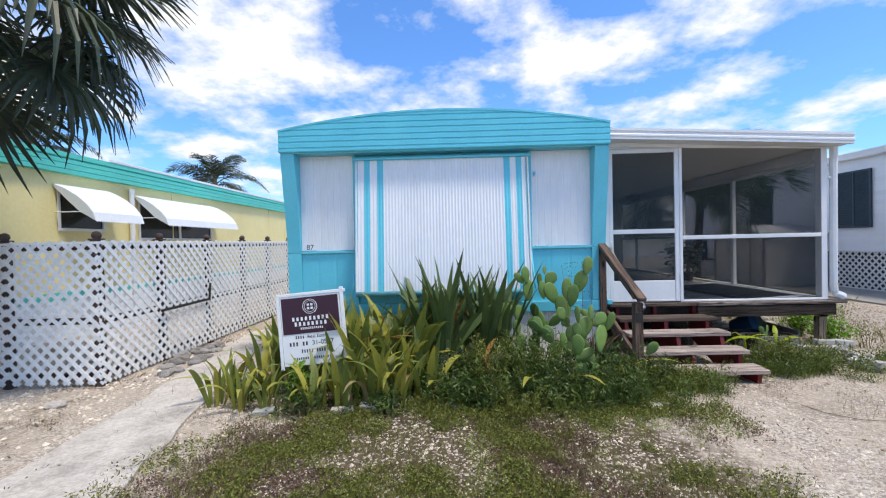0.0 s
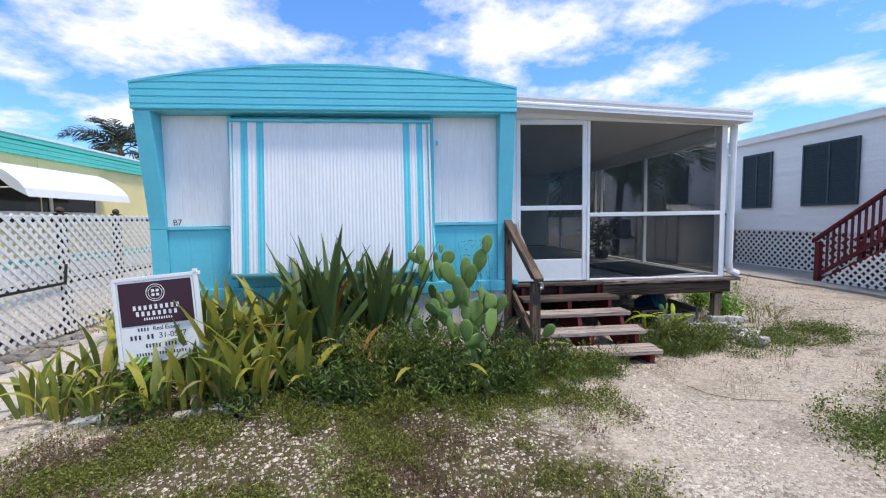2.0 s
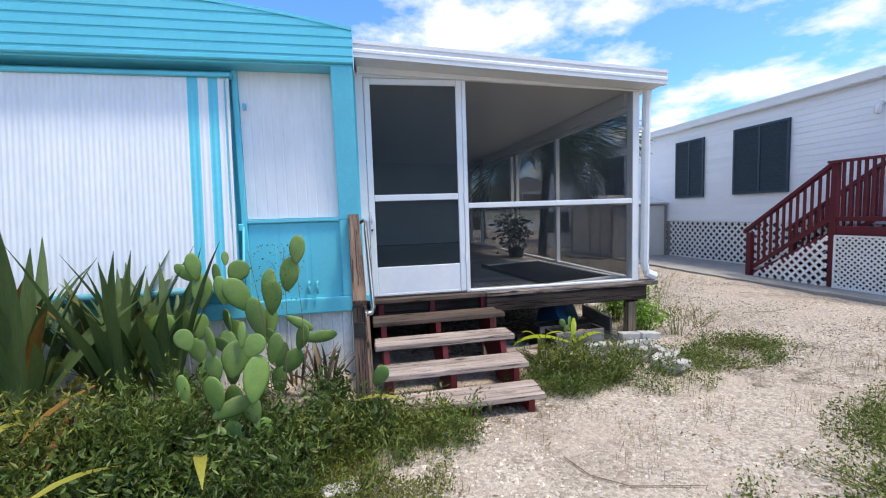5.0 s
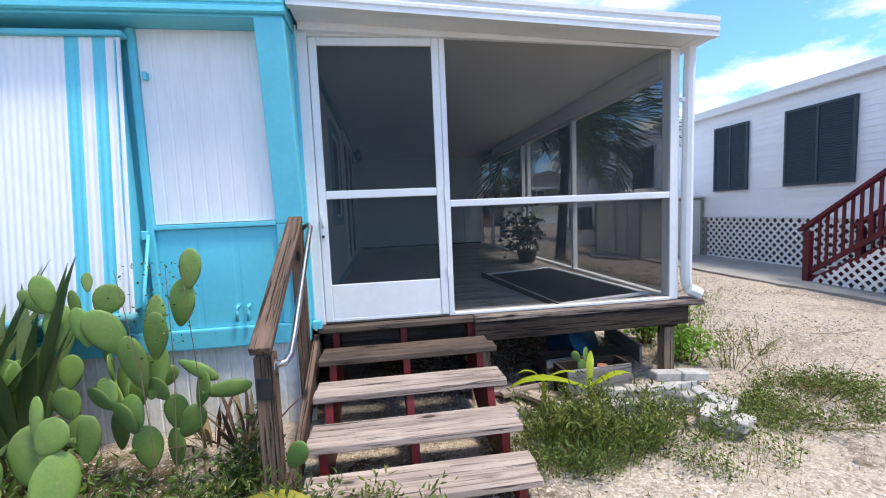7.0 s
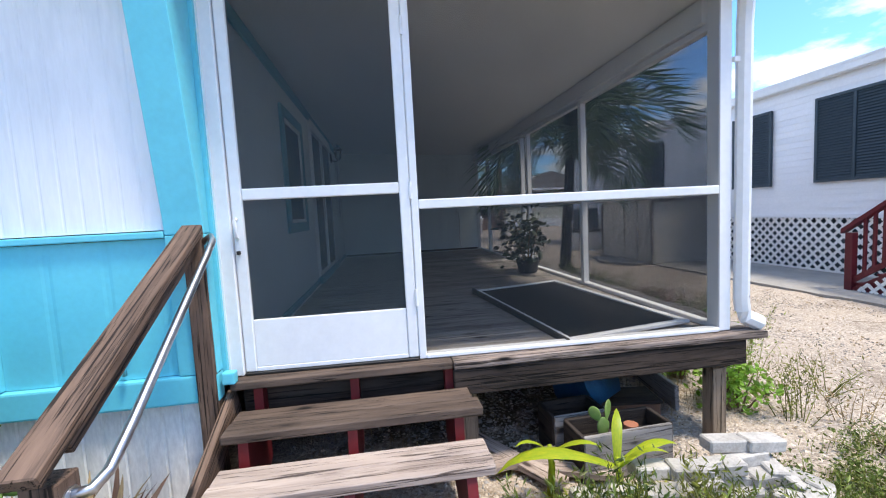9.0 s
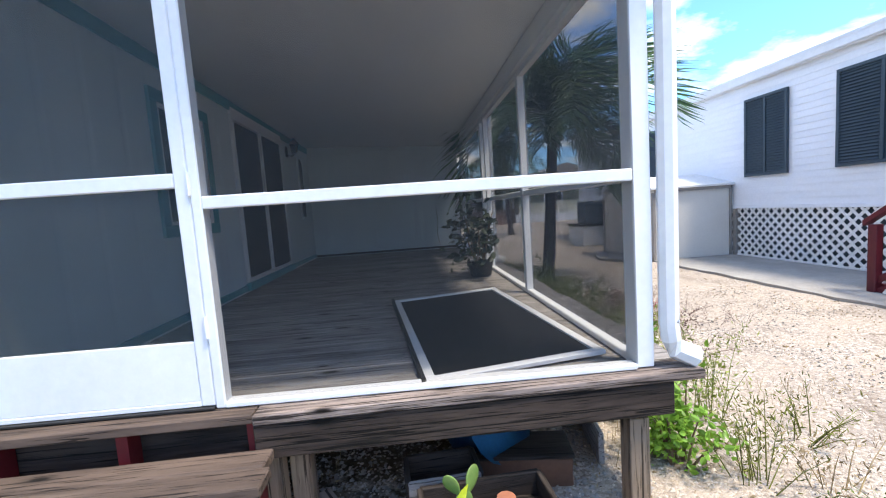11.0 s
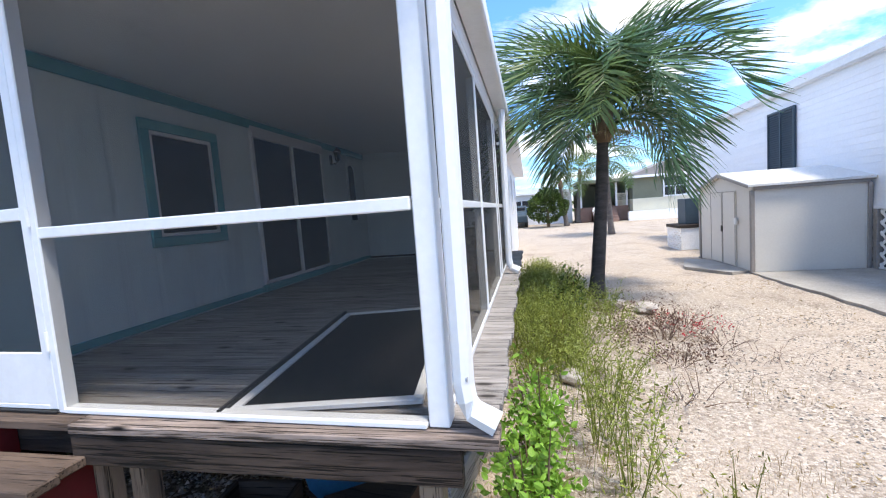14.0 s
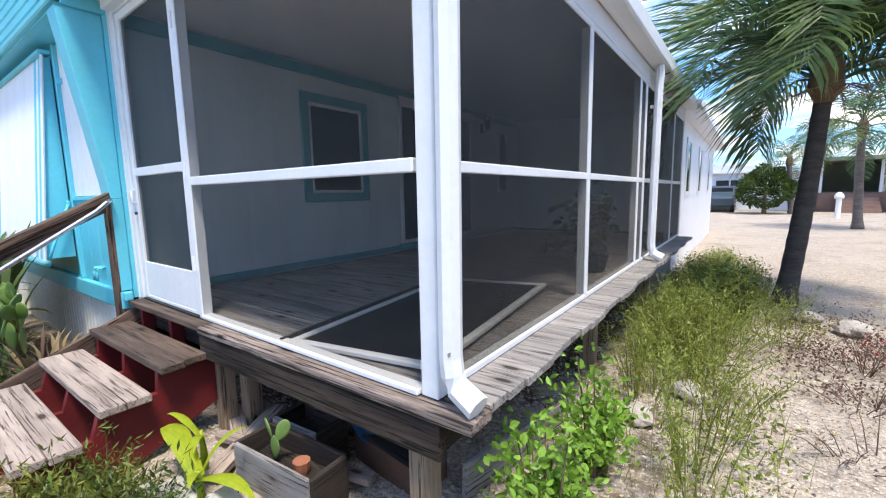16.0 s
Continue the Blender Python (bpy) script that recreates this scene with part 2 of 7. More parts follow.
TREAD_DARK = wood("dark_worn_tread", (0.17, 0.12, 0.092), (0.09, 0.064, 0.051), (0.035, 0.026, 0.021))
DECK_WOOD = wood("grey_deck_board", (0.36, 0.33, 0.31), (0.26, 0.24, 0.225), (0.13, 0.115, 0.105), vary=0.14)
PALE_WOOD = wood("pale_post_timber", (0.34, 0.26, 0.18), (0.25, 0.18, 0.13), (0.10, 0.07, 0.05))
RED = material("red_painted_stringer", (0.17, 0.013, 0.016), (0.12, 0.010, 0.012), 0.55, scale=5, grain=40, bump=0.15, dirt=(0.07, 0.02, 0.02), dirt_amount=0.5)
SCREEN = screen_material("charcoal_insect_screen", (0.019, 0.024, 0.029), 0.23)
DOOR_SCREEN = screen_material("close_woven_door_screen", (0.020, 0.034, 0.042), 0.40)
SIDE_SCREEN = screen_material("tight_side_screen", (0.016, 0.019, 0.023), 0.50)
DARK_SCREEN = screen_material("dense_black_screen", (0.014, 0.014, 0.015), 0.93)
GLASS = material("dark_window_glass", (0.012, 0.014, 0.017), (0.016, 0.018, 0.02), 0.08, scale=2, grain=10, bump=0.0, spec=0.6, fine=0.02)
FABRIC = material("door_screen_dark", (0.022, 0.022, 0.025), (0.03, 0.03, 0.034), 0.7, scale=3, grain=220, bump=0.1)
GALV = material("galvanised_pipe", (0.62, 0.62, 0.63), (0.5, 0.5, 0.52), 0.32, metal=1.0, scale=8, grain=60, bump=0.03)
BLACK = material("black_metal", (0.015, 0.015, 0.016), (0.03, 0.028, 0.026), 0.5, scale=10, grain=60, bump=0.1)
CONCRETE = material("weathered_concrete", (0.37, 0.345, 0.31), (0.27, 0.255, 0.235), 0.85, scale=1.6, grain=45, bump=0.35, dirt=(0.22, 0.205, 0.19), dirt_amount=0.6, fine=0.14)
SLAB = material("pale_limestone_slab", (0.58, 0.52, 0.46), (0.44, 0.39, 0.34), 0.9, scale=3.5, grain=38, bump=0.9, dirt=(0.22, 0.19, 0.16), dirt_amount=0.85, fine=0.2)
BRICK = material("whitewashed_block", (0.52, 0.49, 0.45), (0.34, 0.32, 0.295), 0.85, scale=9, grain=70, bump=0.5, dirt=(0.27, 0.26, 0.23), dirt_amount=0.6, vary=0.15, fine=0.16)
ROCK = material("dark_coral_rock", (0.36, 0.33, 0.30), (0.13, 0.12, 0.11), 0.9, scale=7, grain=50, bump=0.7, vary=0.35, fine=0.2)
SHED = material("cream_shed_plastic", (0.66, 0.63, 0.57), (0.62, 0.59, 0.54), 0.55, scale=1.2, grain=30, bump=0.05, dirt=(0.52, 0.49, 0.44), dirt_amount=0.3, fine=0.03)
SHED_TRIM = material("taupe_shed_trim", (0.30, 0.27, 0.25), (0.25, 0.23, 0.21), 0.6, scale=4, grain=40, bump=0.05)
SHED_ROOF = material("pale_shed_roof", (0.72, 0.71, 0.69), (0.66, 0.65, 0.63), 0.55, scale=1.5, grain=30, bump=0.08)
OLIVE = material("olive_house_wall", (0.19, 0.20, 0.14), (0.16, 0.17, 0.12), 0.7, scale=1, grain=20, bump=0.05)
CREAM = material("cream_wall", (0.66, 0.62, 0.48), (0.6, 0.57, 0.45), 0.7, scale=1, grain=20, bump=0.05)
STEP_BROWN = material("brick_brown_steps", (0.28, 0.17, 0.13), (0.22, 0.14, 0.11), 0.8, scale=3, grain=30, bump=0.2)
BLUE = material("faded_blue_plastic", (0.03, 0.16, 0.30), (0.025, 0.12, 0.24), 0.45, scale=6, grain=40, bump=0.08)
CARDBOARD = material("brown_box_board", (0.17, 0.085, 0.05), (0.13, 0.07, 0.045), 0.8, scale=5, grain=40, bump=0.15, dirt=(0.06, 0.04, 0.03), dirt_amount=0.5)
TERRACOTTA = material("terracotta_clay", (0.38, 0.14, 0.07), (0.30, 0.12, 0.07), 0.8, scale=6, grain=50, bump=0.2)
SIGN_DARK = material("aubergine_sign_panel", (0.045, 0.012, 0.028), (0.04, 0.011, 0.025), 0.4, scale=3, grain=30, bump=0.0, fine=0.03)
SIGN_WHITE = material("white_sign_panel", (0.82, 0.82, 0.82), (0.78, 0.78, 0.78), 0.45, scale=3, grain=30, bump=0.0, fine=0.02)
INK = material("grey_ink", (0.05, 0.045, 0.055), (0.06, 0.05, 0.06), 0.6, bump=0.0, fine=0.02)

# foliage
def leaf(name, a, b, vary=0.35, trans=0.25, rough=0.45, dry=None, amount=0.5):
    return material(name, a, b, rough, scale=9, grain=50, bump=0.1, coords="Generated", vary=vary, sheen_through=trans, dirt=dry, dirt_amount=amount, fine=0.1)


STEP_GREEN = leaf("deep_weed_green", (0.155, 0.20, 0.035), (0.08, 0.115, 0.022), 0.6, 0.25)
SHRUB = leaf("dark_green_leaf", (0.100, 0.150, 0.028), (0.048, 0.080, 0.017), 0.6)
BRIGHT = leaf("fresh_green_leaf", (0.25, 0.43, 0.06), (0.19, 0.35, 0.045), 0.35, 0.35)
STRAP = leaf("olive_strap_leaf", (0.25, 0.285, 0.055), (0.15, 0.205, 0.045), 0.5, 0.25, dry=(0.34, 0.30, 0.06), amount=0.6)
STRAP_YELLOW = leaf("yellowed_strap_leaf", (0.52, 0.45, 0.075), (0.34, 0.35, 0.065), 0.35, 0.3)
STRAP_BROWN = leaf("dry_orange_leaf", (0.34, 0.16, 0.03), (0.22, 0.11, 0.03), 0.3, 0.2)
AGAVE = leaf("grey_green_agave_leaf", (0.115, 0.165, 0.048), (0.075, 0.125, 0.040), 0.3, 0.1, dry=(0.13, 0.15, 0.07))
CACTUS = material("prickly_pear_green", (0.17, 0.265, 0.060), (0.115, 0.205, 0.050), 0.5, scale=3.0, grain=30, bump=0.15, vary=0.22, dirt=(0.20, 0.22, 0.09), dirt_amount=0.6, fine=0.1)
dots = CACTUS.node_tree
pat = dots.nodes.new("ShaderNodeTexVoronoi")
pat.inputs["Scale"].default_value, pat.inputs["Randomness"].default_value = 10.0, 0.35
spot = dots.nodes.new("ShaderNodeMapRange")
spot.inputs["From Min"].default_value, spot.inputs["From Max"].default_value = 0.16, 0.24
tint = dots.nodes.new("ShaderNodeMix")
tint.data_type = "RGBA"
tint.inputs["A"].default_value = (0.30, 0.28, 0.14, 1)
place = dots.nodes.new("ShaderNodeTexCoord")
dots.links.new(place.outputs["Object"], pat.inputs["Vector"])
dots.links.new(pat.outputs["Distance"], spot.inputs["Value"])
dots.links.new(spot.outputs[0], tint.inputs["Factor"])
dots.links.new([n for n in dots.nodes if n.bl_idname == "ShaderNodeHueSaturation"][0].outputs[0], tint.inputs["B"])
dots.links.new(tint.outputs["Result"], dots.nodes["Principled BSDF"].inputs["Base Color"])
PALM = leaf("palm_green", (0.125, 0.215, 0.098), (0.085, 0.155, 0.072), 0.45, 0.30, rough=0.35)
PALM_GREY = leaf("palm_grey_green", (0.060, 0.080, 0.045), (0.040, 0.055, 0.034), 0.35, 0.2)
PALM_LIGHT = leaf("palm_light_green", (0.13, 0.19, 0.05), (0.09, 0.14, 0.045), 0.4, 0.25)
STRAW = leaf("dry_straw", (0.36, 0.27, 0.13), (0.26, 0.18, 0.10), 0.4, 0.15, rough=0.7)
GRASS = leaf("weed_green", (0.215, 0.225, 0.040), (0.125, 0.140, 0.027), 0.6, 0.3)
GRASS_YELLOW = leaf("yellow_green_grass", (0.27, 0.31, 0.06), (0.20, 0.24, 0.05), 0.4, 0.3)
REDDISH = leaf("dry_red_brown_weed", (0.17, 0.095, 0.065), (0.11, 0.065, 0.048), 0.4, 0.1)
RED_FLOWER = leaf("red_petal", (0.55, 0.03, 0.05), (0.4, 0.03, 0.04), 0.3, 0.3)
BANANA = leaf("banana_yellow_green", (0.50, 0.52, 0.03), (0.28, 0.42, 0.03), 0.2, 0.35)
TRUNK = material("grey_palm_trunk", (0.17, 0.145, 0.13), (0.10, 0.085, 0.078), 0.9, scale=5, grain=30, stretch=(1, 1, 3), bump=0.6, fine=0.2)
TRUNK_DARK = material("dark_palm_trunk", (0.10, 0.088, 0.082), (0.055, 0.05, 0.047), 0.9, scale=6, grain=30, stretch=(1, 1, 4), bump=0.6, fine=0.2)
FIBRE = material("palm_fibre", (0.22, 0.15, 0.09), (0.14, 0.095, 0.06), 0.95, scale=8, grain=40, stretch=(1, 1, 0.3), bump=0.6)


def ground_material():
    """Crushed white shell and sand with pebble relief; soil shows where the attribute 'soil' is high."""
    m = bpy.data.materials.new("shell_gravel_ground")
    m.use_nodes = True
    nt = m.node_tree
    L = nt.links.new
    bsdf = nt.nodes["Principled BSDF"]
    bsdf.inputs["Roughness"].default_value = 0.92
    bsdf.inputs["Specular IOR Level"].default_value = 0.15
    tc = nt.nodes.new("ShaderNodeTexCoord")

    def nz(s, d=6.0, r=0.6):
        n = nt.nodes.new("ShaderNodeTexNoise")
        n.inputs["Scale"].default_value, n.inputs["Detail"].default_value, n.inputs["Roughness"].default_value = s, d, r
        L(tc.outputs["Object"], n.inputs["Vector"])
        return n.outputs["Fac"]

    def rg(v, lo, hi, a=0.0, b=1.0):
        n = nt.nodes.new("ShaderNodeMapRange")
        for k, x in (("From Min", lo), ("From Max", hi), ("To Min", a), ("To Max", b)):
            n.inputs[k].default_value = x
        L(v, n.inputs["Value"])
        return n.outputs[0]

    def mx(f, a, b, kind="MIX"):
        n = nt.nodes.new("ShaderNodeMix")
        n.data_type, n.blend_type = "RGBA", kind
        if isinstance(f, float):
            n.inputs["Factor"].default_value = f
        else:
            L(f, n.inputs["Factor"])
        for s, c in (("A", a), ("B", b)):
            if isinstance(c, tuple):
                n.inputs[s].default_value = (*c, 1)
            else:
                L(c, n.inputs[s])
        return n.outputs["Result"]

    vo = nt.nodes.new("ShaderNodeTexVoronoi")
    vo.inputs["Scale"].default_value = 62.0
    L(tc.outputs["Object"], vo.inputs["Vector"])
    vs = nt.nodes.new("ShaderNodeSeparateColor")
    L(vo.outputs["Color"], vs.inputs[0])
    sand = mx(rg(nz(0.55), 0.35, 0.65), (0.56, 0.455, 0.36), (0.46, 0.375, 0.295))
    peb = mx(rg(vs.outputs[0], 0.0, 1.0), (0.26, 0.205, 0.16), (0.76, 0.67, 0.57))
    col = mx(rg(nz(2.2), 0.40, 0.62, 0.35, 0.9), sand, peb)
    col = mx(rg(nz(1.1, 9.0, 0.75), 0.52, 0.70, 0.0, 0.75), col, (0.24, 0.18, 0.13))
    at = nt.nodes.new("ShaderNodeAttribute")
    at.attribute_name = "soil"
    edge = nt.nodes.new("ShaderNodeMath")
    edge.operation = "ADD"
    L(at.outputs["Fac"], edge.inputs[0])
    L(rg(nz(5.0, 8.0, 0.7), 0.25, 0.75, -0.45, 0.45), edge.inputs[1])
    dirt = mx(rg(nz(9.0, 6.0, 0.7), 0.35, 0.65), (0.085, 0.066, 0.038), (0.17, 0.125, 0.075))
    soil = mx(rg(vs.outputs[1], 0.80, 0.88), dirt, peb)
    col = mx(rg(edge.outputs[0], 0.40, 0.75), col, soil)
    col = mx(rg(nz(140.0, 2.0), 0.3, 0.7), col, mx(1.0, col, (0.72, 0.72, 0.72), "MULTIPLY"))
    L(col, bsdf.inputs["Base Color"])
    bp = nt.nodes.new("ShaderNodeBump")
    bp.inputs["Strength"].default_value, bp.inputs["Distance"].default_value = 0.8, 0.012
    hm = nt.nodes.new("ShaderNodeMath")
    hm.operation = "SUBTRACT"
    L(nz(18.0, 6.0, 0.7), hm.inputs[0])
    L(vo.outputs["Distance"], hm.inputs[1])
    L(hm.outputs[0], bp.inputs["Height"])
    L(bp.outputs[0], bsdf.inputs["Normal"])
    return m


GROUND = ground_material()
STONE = material("loose_shell_stone", (0.70, 0.61, 0.50), (0.46, 0.38, 0.30), 0.9, scale=8, grain=60, bump=0.3, coords="Generated", vary=0.35)


# ---- building helpers ----
WORLD = {}


def world_of(ob):
    return WORLD.get(ob.name, Matrix())


def thing(name, at, label, category, group="", kind=""):
    ob = new(name)
    ob.empty_display_size = 0.1
    ob.matrix_basis = Matrix.Translation(at)
    WORLD[ob.name] = ob.matrix_basis.copy()
    return tagged(ob, label, category, group, kind)


def to_mesh(name, bm, mats, smooth=False):
    me = bpy.data.meshes.new(name)
    bm.normal_update()
    bm.to_mesh(me)
    bm.free()
    for mt in (mats if isinstance(mats, (list, tuple)) else [mats]):
        me.materials.append(mt)
    if smooth:
        me.polygons.foreach_set("use_smooth", [True] * len(me.polygons))
    return me


def part(name, bm, mats, parent=None, label="", m=None, smooth=False):
    """Links a bmesh or mesh, at the world pose m, under parent."""
    me = to_mesh(name, bm, mats, smooth) if isinstance(bm, bmesh.types.BMesh) else bm
    ob = new(name, me)
    ob.matrix_basis = m or Matrix()
    WORLD[ob.name] = ob.matrix_basis.copy()
    if parent is not None:
        ob.parent = parent
        ob.matrix_parent_inverse = world_of(parent).inverted()
    if label:
        ob["label"] = label
    return ob


def whole(name, bm, mats, label, category, group="", kind="", m=None, smooth=False):
    return tagged(part(name, bm, mats, None, "", m, smooth), label, category, group, kind)


def box(bm, x0, x1, y0, y1, z0, z1, mi=0):
    v = [bm.verts.new(p) for p in ((x0, y0, z0), (x1, y0, z0), (x1, y1, z0), (x0, y1, z0), (x0, y0, z1), (x1, y0, z1), (x1, y1, z1), (x0, y1, z1))]
    for f in ((3, 2, 1, 0), (4, 5, 6, 7), (0, 1, 5, 4), (1, 2, 6, 5), (2, 3, 7, 6), (3, 0, 4, 7)):
        bm.faces.new([v[i] for i in f]).material_index = mi
    return v


def cuboid(x0, x1, y0, y1, z0, z1, bev=0.0, seg=1):
    bm = bmesh.new()
    box(bm, x0, x1, y0, y1, z0, z1)
    if bev:
        bmesh.ops.bevel(bm, geom=bm.edges[:], offset=bev, segments=seg, affect="EDGES", profile=0.6)
    return bm


def prism(poly, axis, a, b, bev=0.0):
    """A polygon in the two other axes, pushed along axis from a to b."""
    bm = bmesh.new()

    def at(p, c):
        q = list(p)
        q.insert("xyz".index(axis), c)
        return q
    lo = [bm.verts.new(at(p, a)) for p in poly]
    hi = [bm.verts.new(at(p, b)) for p in poly]
    n = len(poly)
    bm.faces.new(lo)
    bm.faces.new(hi[::-1])
    for i in range(n):
        bm.faces.new((lo[i], hi[i], hi[(i + 1) % n], lo[(i + 1) % n]))
    bmesh.ops.recalc_face_normals(bm, faces=bm.faces[:])
    if bev:
        bmesh.ops.bevel(bm, geom=bm.edges[:], offset=bev, segments=1, affect="EDGES")
    return bm


def tube(pts, radii, seg=10, bm=None, squash=1.0, cap=True):
    bm = bm or bmesh.new()
    pts = [Vector(p) for p in pts]
    if not isinstance(radii, (list, tuple)):
        radii = [radii] * len(pts)
    rings = []
    for i, p in enumerate(pts):
        d = (pts[min(i + 1, len(pts) - 1)] - pts[max(i - 1, 0)]).normalized()
        u = d.cross(Vector((0.02, 0.0, 1)) if abs(d.z) < 0.9 else Vector((0, 1, 0))).normalized()
        w = d.cross(u)
        rings.append([bm.verts.new(p + radii[i] * (math.cos(2 * math.pi * k / seg) * u + squash * math.sin(2 * math.pi * k / seg) * w)) for k in range(seg)])
    for a, b in zip(rings, rings[1:]):
        for k in range(seg):
            bm.faces.new((a[k], a[(k + 1) % seg], b[(k + 1) % seg], b[k]))
    if cap:
        bm.faces.new(rings[0][::-1])
        bm.faces.new(rings[-1])
    return bm


BOARDS = {}


def board(name, a, b, width, thick, mat, parent, label="", roll=0.0, bev=0.004):
    """A board from a to b (its centre line), grain along it; width across, thick along its own z."""
    a, b = Vector(a), Vector(b)
    length = (b - a).length
    key = (name, round(length, 3), width, thick, mat.name)
    if key not in BOARDS:
        BOARDS[key] = to_mesh(name, cuboid(-length / 2, length / 2, -width / 2, width / 2, -thick / 2, thick / 2, bev), mat)
    x = (b - a).normalized()
    up = Vector((0, 0, 1)) if abs(x.z) < 0.95 else Vector((0, 1, 0))
    y = up.cross(x).normalized()
    z = x.cross(y)
    rot = Matrix((x, y, z)).transposed().to_4x4() @ Matrix.Rotation(radians(roll), 4, "X")
    return part(name, BOARDS[key], mat, parent, label, Matrix.Translation((a + b) / 2) @ rot)


def ribs(x0, x1, z0, z1, pitch, depth, thick=0.012, slope=0.0, stripes=(), kind="groove"):
    """A sheet in the xz plane facing -y, with upright ribs; its foot is pushed out by slope. stripes: shares of the width in the second material."""
    bm = bmesh.new()
    prof = []
    n = max(1, round((x1 - x0) / pitch))
    for i in range(n):
        base = x0 + (x1 - x0) * i / n
        w = (x1 - x0) / n
        if kind == "wave":
            prof += [(base + w * k / 6, -depth * 0.5 * (1 - math.cos(2 * math.pi * k / 6))) for k in range(6)]
        else:
            prof += [(base, 0.0), (base + w * 0.80, 0.0), (base + w * 0.86, depth), (base + w * 0.94, depth)]
    prof.append((x1, 0.0))
    top = [bm.verts.new((x, y, z1)) for x, y in prof]
    low = [bm.verts.new((x, y - slope, z0)) for x, y in prof]
    topb = [bm.verts.new((x, y + thick + (depth if kind != "wave" else 0), z1)) for x, y in prof]
    lowb = [bm.verts.new((x, y + thick + (depth if kind != "wave" else 0) - slope, z0)) for x, y in prof]
    for i in range(len(prof) - 1):
        mid = ((prof[i][0] + prof[i + 1][0]) / 2 - x0) / (x1 - x0)
        mi = 1 if any(a < mid < b for a, b in stripes) else 0
        bm.faces.new((low[i], low[i + 1], top[i + 1], top[i])).material_index = mi
        bm.faces.new((topb[i], topb[i + 1], lowb[i + 1], lowb[i])).material_index = mi
        bm.faces.new((top[i], top[i + 1], topb[i + 1], topb[i])).material_index = mi
        bm.faces.new((lowb[i], lowb[i + 1], low[i + 1], low[i])).material_index = mi
    bm.faces.new((low[0], top[0], topb[0], lowb[0]))
    bm.faces.new((top[-1], low[-1], lowb[-1], topb[-1]))
    return bm


def clip_line(p, d, poly):
    """The stretch of the line p + s * d inside a convex polygon (any winding), or None."""
    lo, hi = -1e9, 1e9
    area = sum(poly[i][0] * poly[(i + 1) % len(poly)][1] - poly[(i + 1) % len(poly)][0] * poly[i][1] for i in range(len(poly)))
    sgn = 1 if area > 0 else -1
    for i in range(len(poly)):
        a, b = poly[i], poly[(i + 1) % len(poly)]
        nx, ny = -(b[1] - a[1]) * sgn, (b[0] - a[0]) * sgn
        den = nx * d[0] + ny * d[1]
        num = nx * (p[0] - a[0]) + ny * (p[1] - a[1])
        if abs(den) < 1e-9:
            if num < 0:
                return None
        elif den > 0:
            lo = max(lo, -num / den)
        else:
            hi = min(hi, -num / den)
    return (lo, hi) if hi - lo > 0.02 else None


def lattice_lines(poly, gap):
    """Crossing diagonals over a polygon: (layer, start, end) in its own plane."""
    out = []
    c = math.sqrt(0.5)
    us = [p[0] for p in poly]
    vs = [p[1] for p in poly]
    for layer, d in ((0, (c, c)), (1, (c, -c))):
        nrm = (-d[1], d[0])
        off = [nrm[0] * u + nrm[1] * v for u, v in zip(us, vs)]
        k = math.floor(min(off) / gap)
        while k * gap < max(off):
            p = (nrm[0] * k * gap, nrm[1] * k * gap)
            s = clip_line(p, d, poly)
            if s:
                out.append((layer, (p[0] + d[0] * s[0], p[1] + d[1] * s[0]), (p[0] + d[0] * s[1], p[1] + d[1] * s[1])))
            k += 1
    return out


def lattice_joined(poly, gap, width, place, thick=0.006):
    """All strips of a far lattice as one mesh; place(u, v, w) gives the world point, w out of the plane."""
    bm = bmesh.new()
    for layer, a, b in lattice_lines(poly, gap):
        d = Vector((b[0] - a[0], b[1] - a[1])).normalized() * (width / 2)
        n = (-d.y, d.x)
        w0, w1 = (0.0, thick) if layer else (-thick, 0.0)
        q = [(a[0] + n[0], a[1] + n[1]), (a[0] - n[0], a[1] - n[1]), (b[0] - n[0], b[1] - n[1]), (b[0] + n[0], b[1] + n[1])]
        lo = [bm.verts.new(place(u, v, w0)) for u, v in q]
        hi = [bm.verts.new(place(u, v, w1)) for u, v in q]
        bm.faces.new(lo)
        bm.faces.new(hi[::-1])
        for i in range(4):
            bm.faces.new((lo[i], hi[i], hi[(i + 1) % 4], lo[(i + 1) % 4]))
    return bm


def lettering(name, text, size, mat, m, parent, label=""):
    cu = bpy.data.curves.new(name, "FONT")
    cu.body, cu.size, cu.extrude, cu.align_x, cu.align_y = text, size, 0.0008, "CENTER", "CENTER"
    tmp = new("tmp_text", cu)
    bpy.context.view_layer.update()
    me = bpy.data.meshes.new_from_object(tmp.evaluated_get(bpy.context.evaluated_depsgraph_get()))
    bpy.data.objects.remove(tmp)
    me.materials.clear()
    me.materials.append(mat)
    return part(name, me, mat, parent, label, m)


def from_lists(name, verts, faces, mats, label, category, kind="stuff", parent=None, index=None):
    me = bpy.data.meshes.new(name)
    me.from_pydata(verts, [], faces)
    for mt in (mats if isinstance(mats, (list, tuple)) else [mats]):
        me.materials.append(mt)
    if index is not None:
        me.polygons.foreach_set("material_index", index)
    me.update()
    ob = part(name, me, None, parent)
    return tagged(ob, label, category, "", kind)


# ---- ground ----
def soil_at(x, y):
    """How much soil shows through the shell gravel: the weedy front yard, the bed, the strip beside the porch."""
    def patch(cx, cy, rx, ry, s=1.0):
        d = math.sqrt(((x - cx) / rx) ** 2 + ((y - cy) / ry) ** 2)
        return s * max(0.0, min(1.0, (1.25 - d) / 0.5))
